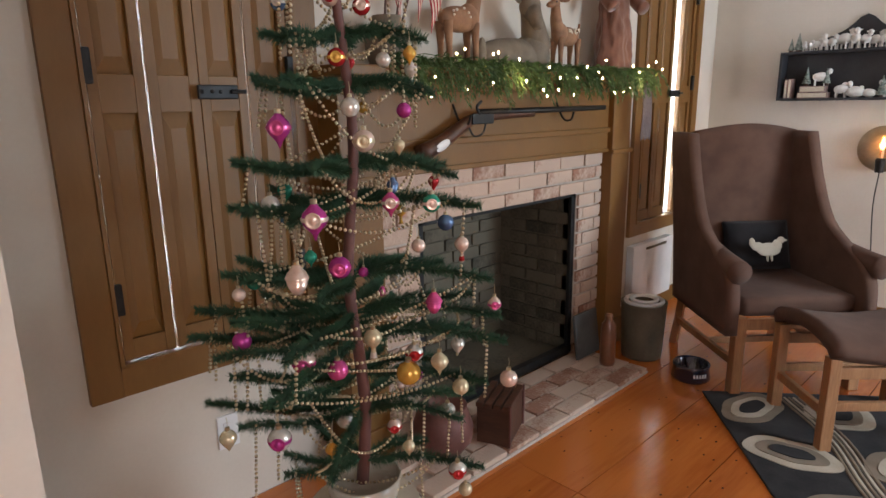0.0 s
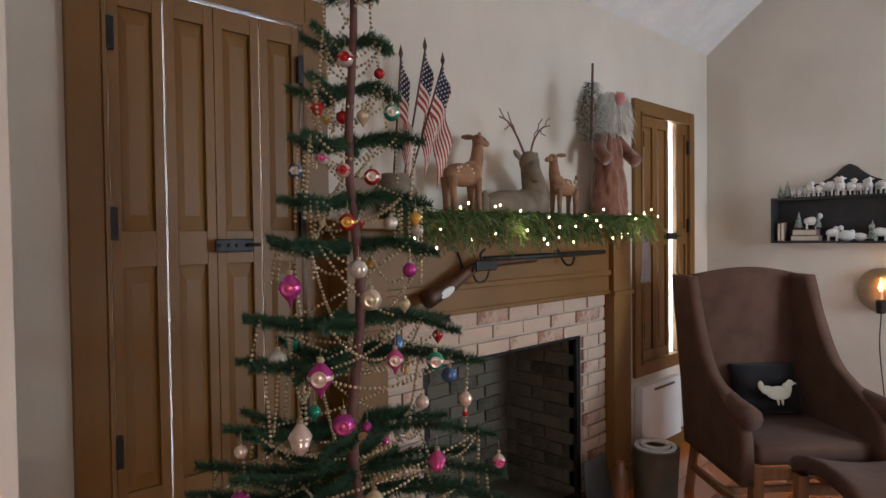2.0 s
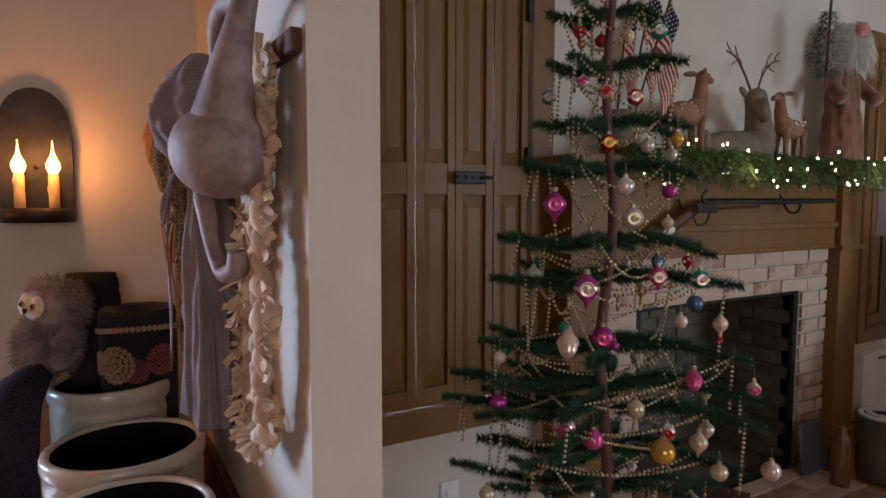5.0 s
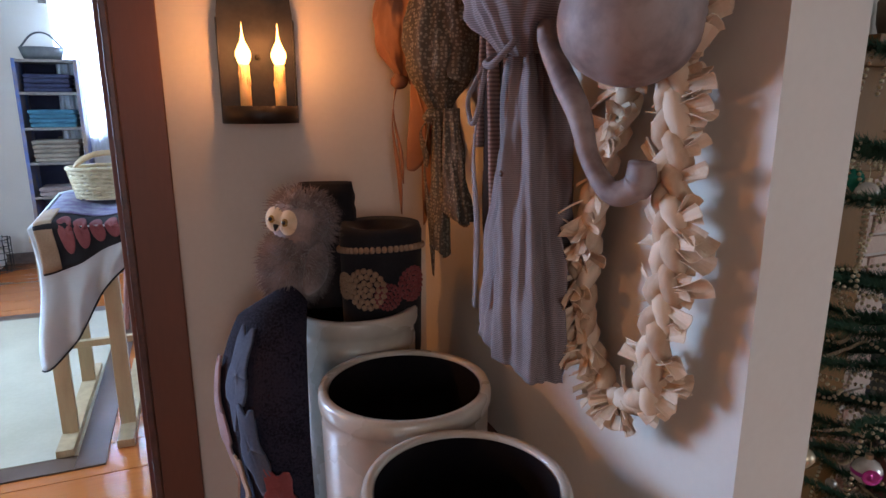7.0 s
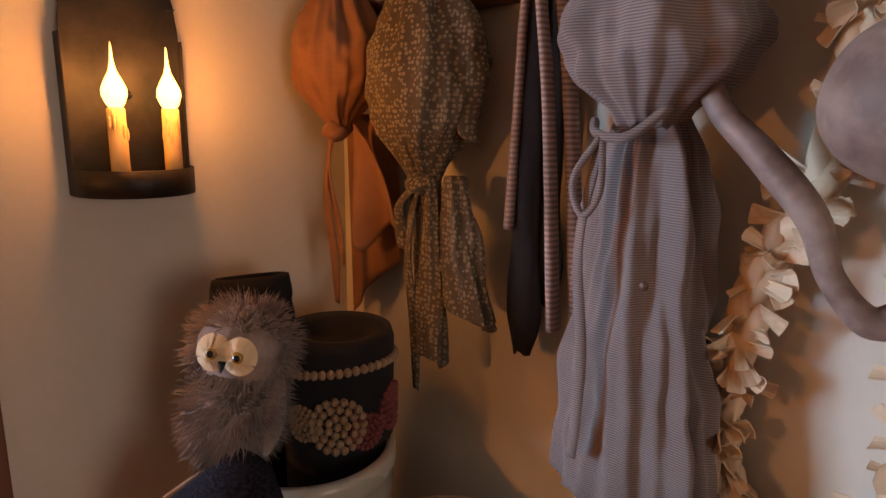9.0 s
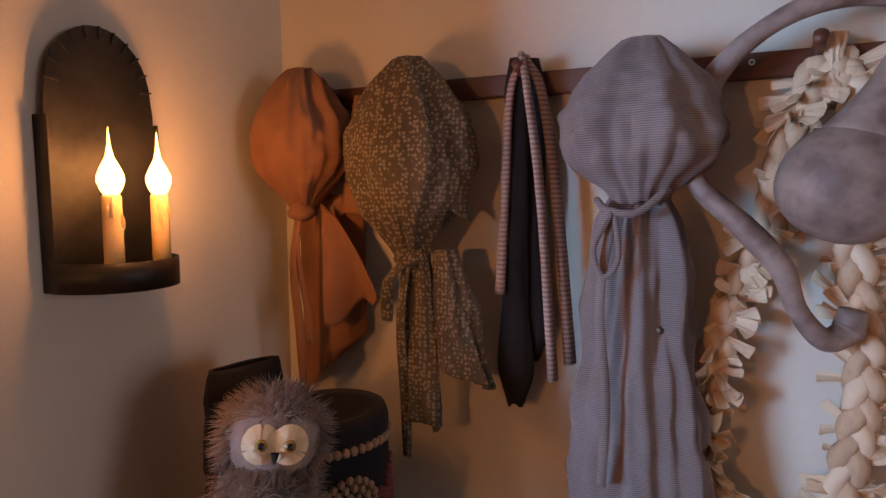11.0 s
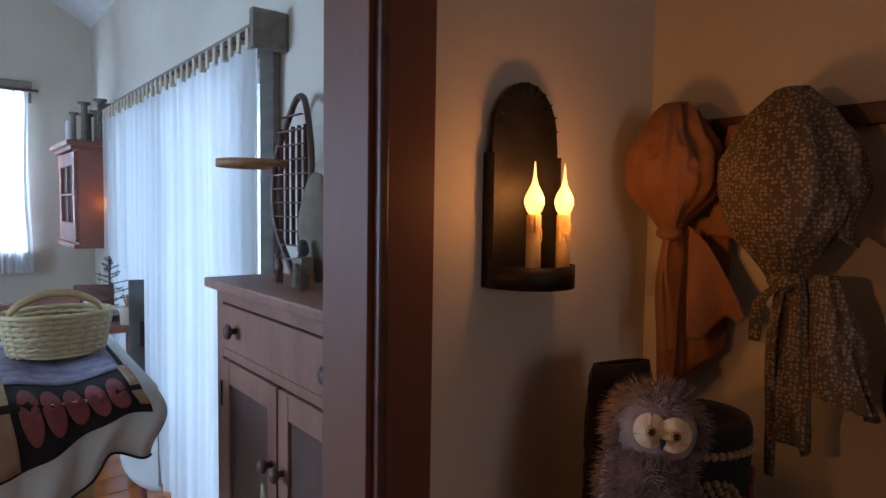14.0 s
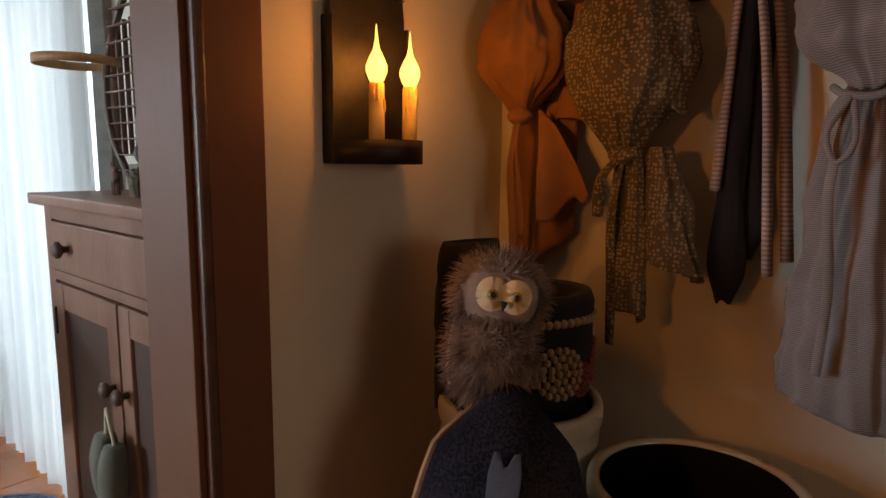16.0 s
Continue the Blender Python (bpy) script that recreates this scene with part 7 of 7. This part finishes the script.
part("arm", tube([(0.02, 0.05, 0.0), (0, 0, 0)], 0.006, 6), BLACKMETAL, cl)
part("candle_sleeve", lathe([(0, 0), (0.012, 0), (0.012, 0.09), (0, 0.09)], 14), WHITEWAX, cl)
part("flame_bulb", lathe([(0.006, 0.09), (0.015, 0.115), (0.008, 0.14), (0, 0.18)], 14), FLAME, cl, smooth=True).visible_shadow = False
point_light("candle_lamp_glow", (-0.25, WY0 - 0.09, 1.35), 0.5, WARM, 0.02)

# work table with tree, tins, board
tb = thing("work_table", "brown wooden work table against the far wall", "table", (0, 0, 0))
part("tabletop", boxes(((-1.0, 4.55, 0.70), (-0.24, 5.55, 0.735), 0.004)), REDCUP, tb)
for x in (-0.96, -0.29):
    for y in (4.6, 5.5):
        part("leg", boxes(((x - 0.025, y - 0.025, 0), (x + 0.025, y + 0.025, 0.70), 0.003)), REDCUP, tb)
ft = thing("small_feather_tree", "small sparse green feather tree on the work table", "miniature tree", (-0.36, 4.75, 0.736))
part("stem", tube([(0, 0, 0), (0, 0, 0.34)], 0.005, 6), TRUNKM, ft)
for k in range(26):
    z = 0.06 + 0.26 * k / 26
    bm = bmesh.new()
    a, ln = k * 2.4, 0.15 * (1 - k / 30)
    p1 = Vector((math.cos(a) * ln, math.sin(a) * ln, z + 0.02))
    tube([(0, 0, z), tuple(p1)], 0.002, 4, bm)
    for q in range(40):
        t = rg.random()
        p = Vector((0, 0, z)).lerp(p1, t)
        d = Vector((rg.uniform(-1, 1), rg.uniform(-1, 1), rg.uniform(-1, 1))).normalized()
        s = d.cross(Vector((0.1, 0.2, 1))).normalized() * 0.0015
        bm.faces.new([bm.verts.new(v) for v in (p - s, p + s, p + d * 0.02)])
    part("branch", bm, NEEDLE, ft)
part("base", lathe([(0, 0), (0.05, 0), (0.045, 0.03), (0, 0.03)], 16), DARKWOOD, ft)
for x, y, r, h, m, lab in ((-0.22 - 0.08, 4.60, 0.045, 0.09, POTM, "cream jar of brushes on the work table"), (-0.55, 4.72, 0.05, 0.10, FLAGBLUE, "dark blue tin on the work table"), (-0.47, 4.66, 0.03, 0.12, CREAMTRIM, "white bottle on the work table")):
    jr = thing("jar", lab, "jar", (x, y, 0.736))
    part("body", lathe([(0, 0), (r, 0), (r * 1.02, h * 0.5), (r * 0.95, h), (r * 0.8, h), (0, h * 0.9)], 20), m, jr, smooth=True)
    if m is POTM:
        for k in range(6):
            part("brush", tube([(0, 0, 0.03), (rg.uniform(-0.03, 0.03), rg.uniform(-0.03, 0.03), 0.15)], 0.004, 6), OAK, jr)
for (x, y, z, w, h, m, lab) in ((-0.26, 4.50, 0.45, 0.13, 0.52, SLATE, "dark blue-grey plank chair back"), (-0.40, 4.95, 0.736, 0.2, 0.17, TRUNKM, "brown carved tray standing on the table")):
    bdp = thing("upright_board", lab, "board", (x, y, z), -25)
    part("board_face", boxes(((-w / 2, -0.012, 0), (w / 2, 0.012, h), 0.008)), m, bdp)
    part("cut_slot", boxes(((-0.012, -0.0135, h * 0.35), (0.012, -0.0115, h * 0.6), 0.0)), IRON, bdp)
    if z < 0.6:
        for lx in (-0.05, 0.05):
            part("leg", boxes(((lx - 0.012, -0.012, -0.45), (lx + 0.012, 0.012, 0.0), 0.002)), m, bdp)

# rug hooking frame with cloth, pattern and basket
STRAW = surface("pale_splint_basket", (0.46, 0.36, 0.20), (0.62, 0.51, 0.31), 30, (1, 1, 3), rough=0.7, bump=0.4, fine=120)
LINEN = cloth("pale_blue_grey_linen", (0.50, 0.50, 0.48), (0.62, 0.62, 0.60), coarse=4)
PALEWOOD = surface("pale_pine_stand", (0.42, 0.28, 0.14), (0.55, 0.38, 0.20), 5, (5, 5, 0.6), rough=0.5, bump=0.1, fine=50)
hf = thing("rug_hooking_frame", "pale wooden rug hooking frame draped with linen", "rug frame", (0, 0, 0))
hf.matrix_world = Matrix.Translation((-0.07, 0, 0)) @ Matrix.Diagonal((1, 1, 0.94, 1))
part("frame_bar", boxes(((-0.93, 2.95, 0.84), (-0.56, 2.99, 0.87), 0.003), ((-0.93, 3.55, 0.90), (-0.56, 3.59, 0.93), 0.003)), PALEWOOD, hf)
for x, y in ((-0.70, 3.0), (-0.62, 3.5), (-0.9, 3.0), (-0.9, 3.5)):
    part("post", boxes(((x - 0.028, y - 0.014, 0.03), (x + 0.028, y + 0.014, 0.86), 0.003)), PALEWOOD, hf)
for x in (-0.70, -0.9):
    part("foot", boxes(((x - 0.03, 2.85, 0.0), (x + 0.03, 3.7, 0.035), 0.004)), PALEWOOD, hf)
part("cross_bar", boxes(((-0.9, 3.235, 0.30), (-0.66, 3.265, 0.33), 0.003)), PALEWOOD, hf)


def linen_fn(u, v):
    # u across the frame, v over the near edge and down
    x = -0.93 + 0.41 * u
    if v < 0.5:
        return (x, 3.58 - 1.26 * v, 0.945 - 0.10 * v + 0.012 * math.sin(u * 9))
    t = (v - 0.5) * 2
    low = 0.16 + 0.40 * (1 - u) ** 1.3 + 0.05 * math.sin(u * 7)
    return (x + 0.02 * math.sin(t * 5), 2.95 - 0.03 * math.sin(t * 3) - 0.035 * math.sin(u * 22) * t, 0.895 - low * t)


part("linen", sheet(linen_fn, 60, 40, 0.003), LINEN, hf, smooth=True)
part("linen_edge", tube([Vector(linen_fn(k / 40, 1.0)) + Vector((0, -0.003, 0)) for k in range(41)], 0.0035, 5), BLACKWOOL, hf)
part("side_drape", sheet(lambda u, v: (-0.52 + 0.03 * math.sin(u * 9) * v, 2.95 + 0.62 * u, 0.90 + 0.04 * u - v * (0.30 + 0.1 * math.sin(u * 5))), 26, 16, 0.003), LINEN, hf, smooth=True)
PURPLE = cloth("lilac_and_teal_hooked_wool", (0.16, 0.12, 0.24), (0.30, 0.30, 0.36), weave=160, coarse=26)
pt = thing("hooked_pattern", "half-finished hooked rug with red petals and lilac centre", "rug", (0, 0, 0))
pt.matrix_world = hf.matrix_world.copy()


def pat(u, v, lift=0.006):
    p = Vector(linen_fn(0.04 + 0.86 * u, 0.06 + 0.60 * v))
    return p + (Vector((0, 0, lift)) if v < 0.73 else Vector((0, -lift, lift * 0.4)))


part("dark_ground", sheet(lambda u, v: pat(u, v), 40, 30, 0.004), BLACKWOOL, pt, smooth=True)
part("lilac_field", sheet(lambda u, v: pat(0.05 + 0.9 * u, 0.02 + 0.52 * v, 0.012), 30, 16, 0.004), PURPLE, pt, smooth=True)
for k in range(5):
    part("petal", sheet(lambda u, v, k=k: pat(0.27 + 0.14 * k + 0.065 * v ** 0.5 * math.cos(6.283 * u), 0.77 + 0.15 * v ** 0.5 * math.sin(6.283 * u), 0.013), 18, 4, 0.003), ROSEWOOL, pt, smooth=True)
part("gold_corner", sheet(lambda u, v: pat(0.0 + 0.16 * u, 0.45 + 0.54 * v, 0.012), 8, 12, 0.003), TANWOOL, pt, smooth=True)
part("gold_corner", sheet(lambda u, v: pat(0.93 + 0.07 * u, 0.5 + 0.4 * v, 0.012), 5, 10, 0.003), TANWOOL, pt, smooth=True)

bk3 = thing("splint_basket", "oval pale woven splint basket with a wooden handle", "basket", (-0.77, 3.36, 0.889))
for k in range(7):
    z = 0.012 + 0.016 * k
    r = 0.85 + 0.15 * k / 6
    part("weaver_band", tube([(0.145 * r * math.cos(a), 0.11 * r * math.sin(a) , z + 0.002 * math.sin(a * 22 + k * math.pi)) for a in [2 * math.pi * q / 72 for q in range(73)]], 0.0085, 6, flat=0.9), STRAW, bk3)
for q in range(22):
    a = 2 * math.pi * q / 22
    part("stake", tube([(0.125 * math.cos(a), 0.095 * math.sin(a), 0.0), (0.152 * math.cos(a), 0.116 * math.sin(a), 0.125)], 0.006, 5, flat=0.5), STRAW, bk3)
part("basket_base", lathe([(0, 0), (0.11, 0), (0.11, 0.006), (0, 0.006)], 28), STRAW, bk3)
part("rim", tube([(0.152 * math.cos(a), 0.117 * math.sin(a), 0.124) for a in [2 * math.pi * q / 60 for q in range(61)]], 0.008, 8), STRAW, bk3, smooth=True)
part("handle", sheet(lambda u, v: (-0.13 + 0.26 * u, 0.012 * (v - 0.5), 0.12 + 0.065 * math.sin(math.pi * u) ** 0.6 + 0.018 * (v - 0.5)), 24, 3, 0.012), PALEWOOD, bk3, smooth=True)

# rocking chair back, braided rug, floor cloth
rc = thing("side_chair", "brown wooden spindle-back chair beside the frame", "chair", (-0.62, 4.15, 0), 25)
part("seat", boxes(((-0.2, -0.2, 0.41), (0.2, 0.2, 0.44), 0.008)), REDCUP, rc)
for sx in (-1, 1):
    part("leg", tube([(sx * 0.16, -0.16, 0.41), (sx * 0.19, -0.19, 0.0)], 0.016, 8), REDCUP, rc)
    part("leg", tube([(sx * 0.16, 0.16, 0.41), (sx * 0.19, 0.2, 0.0)], 0.016, 8), REDCUP, rc)
    part("back_post", tube([(sx * 0.17, 0.17, 0.44), (sx * 0.19, 0.27, 0.92)], 0.015, 8), REDCUP, rc)
for k in range(5):
    part("spindle", tube([(-0.12 + 0.06 * k, 0.17, 0.44), (-0.13 + 0.065 * k, 0.255, 0.86)], 0.008, 6), REDCUP, rc)
part("crest_rail", boxes(((-0.2, 0.245, 0.84), (0.2, 0.268, 0.92), 0.006)), REDCUP, rc)
BRAIDM = surface("blue_grey_braided_wool", (0.06, 0.075, 0.11), (0.18, 0.21, 0.27), 60, rough=0.95, bump=0.6, fine=200)
brg = thing("braided_rug", "round blue-grey braided wool rug", "rug", (-0.55, 3.42, 0))
for k in range(13):
    r = 0.02 + 0.021 * k
    n = max(16, int(r * 190))
    part("braid_ring", tube([((r + 0.003 * math.sin(a * n * 0.5)) * math.cos(a), (r + 0.003 * math.sin(a * n * 0.5)) * math.sin(a), 0.012) for a in [2 * math.pi * q / n for q in range(n + 1)]], 0.0105, 6), BRAIDM, brg)
FLOORCLOTH = surface("cream_painted_floorcloth", (0.42, 0.35, 0.23), (0.53, 0.45, 0.31), 3, rough=0.35, rough2=0.5, bump=0.05)
FLOORBRD = surface("brown_painted_border", (0.09, 0.045, 0.025), (0.13, 0.07, 0.04), 4, rough=0.4, bump=0.05)
fc = thing("floorcloth", "cream painted floorcloth with a dark brown border", "floorcloth", (0, 0, 0))
part("field", boxes(((-2.35, 2.85, 0.0), (-0.93, 4.68, 0.006), 0.001)), FLOORCLOTH, fc)
part("border", boxes(((-2.45, 2.75, 0.0), (-2.352, 4.78, 0.0055)), ((-0.928, 2.75, 0.0), (-0.83, 4.78, 0.0055)), ((-2.35, 2.75, 0.0), (-0.93, 2.848, 0.0055)), ((-2.35, 4.682, 0.0), (-0.93, 4.78, 0.0055))), FLOORBRD, fc)
structure("baseboard_workroom", boxes(((WX, FY - 0.018, 0), (CX, FY - 0.001, 0.09), 0.003)), GREYWOOD, "grey-brown baseboard of the workroom")

# fabric shelf
BLUEWORN = surface("worn_blue_painted_wood", (0.035, 0.10, 0.30), (0.24, 0.16, 0.10), 9, (1, 1, 0.5), rough=0.6, bump=0.2, fine=50, fine_amt=0.5)
fsx0, fsx1, fsy0, fsy1 = -1.60, -1.18, FY - 0.34, FY - 0.03
fsu = thing("fabric_shelf", "worn blue-painted wooden shelf unit full of folded fabric", "shelf unit", (0, 0, 0))
for x in (fsx0, fsx1 - 0.025):
    part("side_panel", boxes(((x, fsy0, 0.0), (x + 0.025, fsy1, 1.60), 0.003)), BLUEWORN, fsu)
part("back_panel", boxes(((fsx0 + 0.025, fsy1 - 0.012, 0.0), (fsx1 - 0.025, fsy1, 1.60))), FLAGBLUE, fsu)
LEV = [0.04, 0.30, 0.56, 0.82, 1.08, 1.34, 1.575]
for z in LEV:
    part("shelf_board", boxes(((fsx0 + 0.025, fsy0, z), (fsx1 - 0.025, fsy1 - 0.012, z + 0.02), 0.002)), GREYWOOD, fsu)
COL = [BLACKWOOL, LINEN, PINKKNIT, WOOLTAUPE, GREYBLUE, FLAGBLUE, PINKKNIT]
TEAL = cloth("teal_wool", (0.03, 0.10, 0.14), (0.06, 0.17, 0.22))
for i, z in enumerate(LEV[:-1]):
    for k in range(5):
        m = TEAL if i == 4 else COL[i]
        if rg.random() < 0.9:
            fd = thing("folded_fabric", "folded piece of wool fabric on the blue shelf", "fabric", (0, 0, 0), group="folded fabrics")
            z0 = z + 0.021 + 0.033 * k
            part("fold", boxes(((fsx0 + 0.05 + rg.uniform(0, 0.015), fsy0 + 0.01 + rg.uniform(0, 0.015), z0), (fsx1 - 0.05 - rg.uniform(0, 0.015), fsy1 - 0.03, z0 + 0.032), 0.012)), m, fd, smooth=True)
        else:
            break
ir = thing("dark_basket", "dark handled basket on top of the fabric shelf", "basket", (-1.42, FY - 0.18, 1.595))
part("body", lathe([(0, 0), (0.12, 0), (0.15, 0.09), (0.145, 0.092), (0.115, 0.008), (0, 0.008)], 24), SLATE, ir, smooth=True)
part("handle", tube(curve_pts([(-0.14, 0, 0.09), (-0.05, 0, 0.19), (0.05, 0, 0.19), (0.14, 0, 0.09)], 16), 0.007, 6), SLATE, ir)
wb = thing("wire_basket", "black wire basket with pale wool balls on the floor", "wire basket", (-1.95, FY - 0.25, 0.0))
for k in range(6):
    part("wire_ring", tube([(0.15 * math.cos(a), 0.12 * math.sin(a), 0.01 + 0.05 * k) for a in [2 * math.pi * q / 30 for q in range(31)]], 0.003, 5), IRON, wb)
for q in range(18):
    a = 2 * math.pi * q / 18
    part("wire_upright", tube([(0.15 * math.cos(a), 0.12 * math.sin(a), 0.0), (0.15 * math.cos(a), 0.12 * math.sin(a), 0.27)], 0.003, 5), IRON, wb)
part("wool_ball", blob(bmesh.new(), (0, 0, 0.1), (0.11, 0.09, 0.09), 14, None, 0.1, 30), LINEN, wb, smooth=True)
part("wool_ball", blob(bmesh.new(), (0.03, 0.0, 0.24), (0.08, 0.07, 0.06), 14, None, 0.1, 30), LINEN, wb, smooth=True)

# ---- floor boards last ----
rng = random.Random(4)
y, k = SOUTH, 0
floor_ob = bpy.data.objects["floor"]
plank_mesh = {}
while y < FY:
    w = rng.choice((0.19, 0.22, 0.25, 0.28))
    x, first = WX, rng.choice((0.9, 1.5, 2.1))
    end = EX if y < NY else CX + T
    while x < end - 0.01:
        ln = min(first or rng.choice((2.4, 3.0, 3.6)), round(end - x, 3))
        first = 0
        if (w, ln) not in plank_mesh:
            me = bpy.data.meshes.new("floor_board")
            b = boxes(((0, 0, -0.022), (ln - 0.003, w - 0.003, 0.0), 0.002))
            b.to_mesh(me)
            b.free()
            me.materials.append(PINE)
            plank_mesh[w, ln] = me
        ob = new("floor_board", plank_mesh[w, ln])
        ob.location = (x, y, 0)
        ob.parent = floor_ob
        x += ln
    y += w
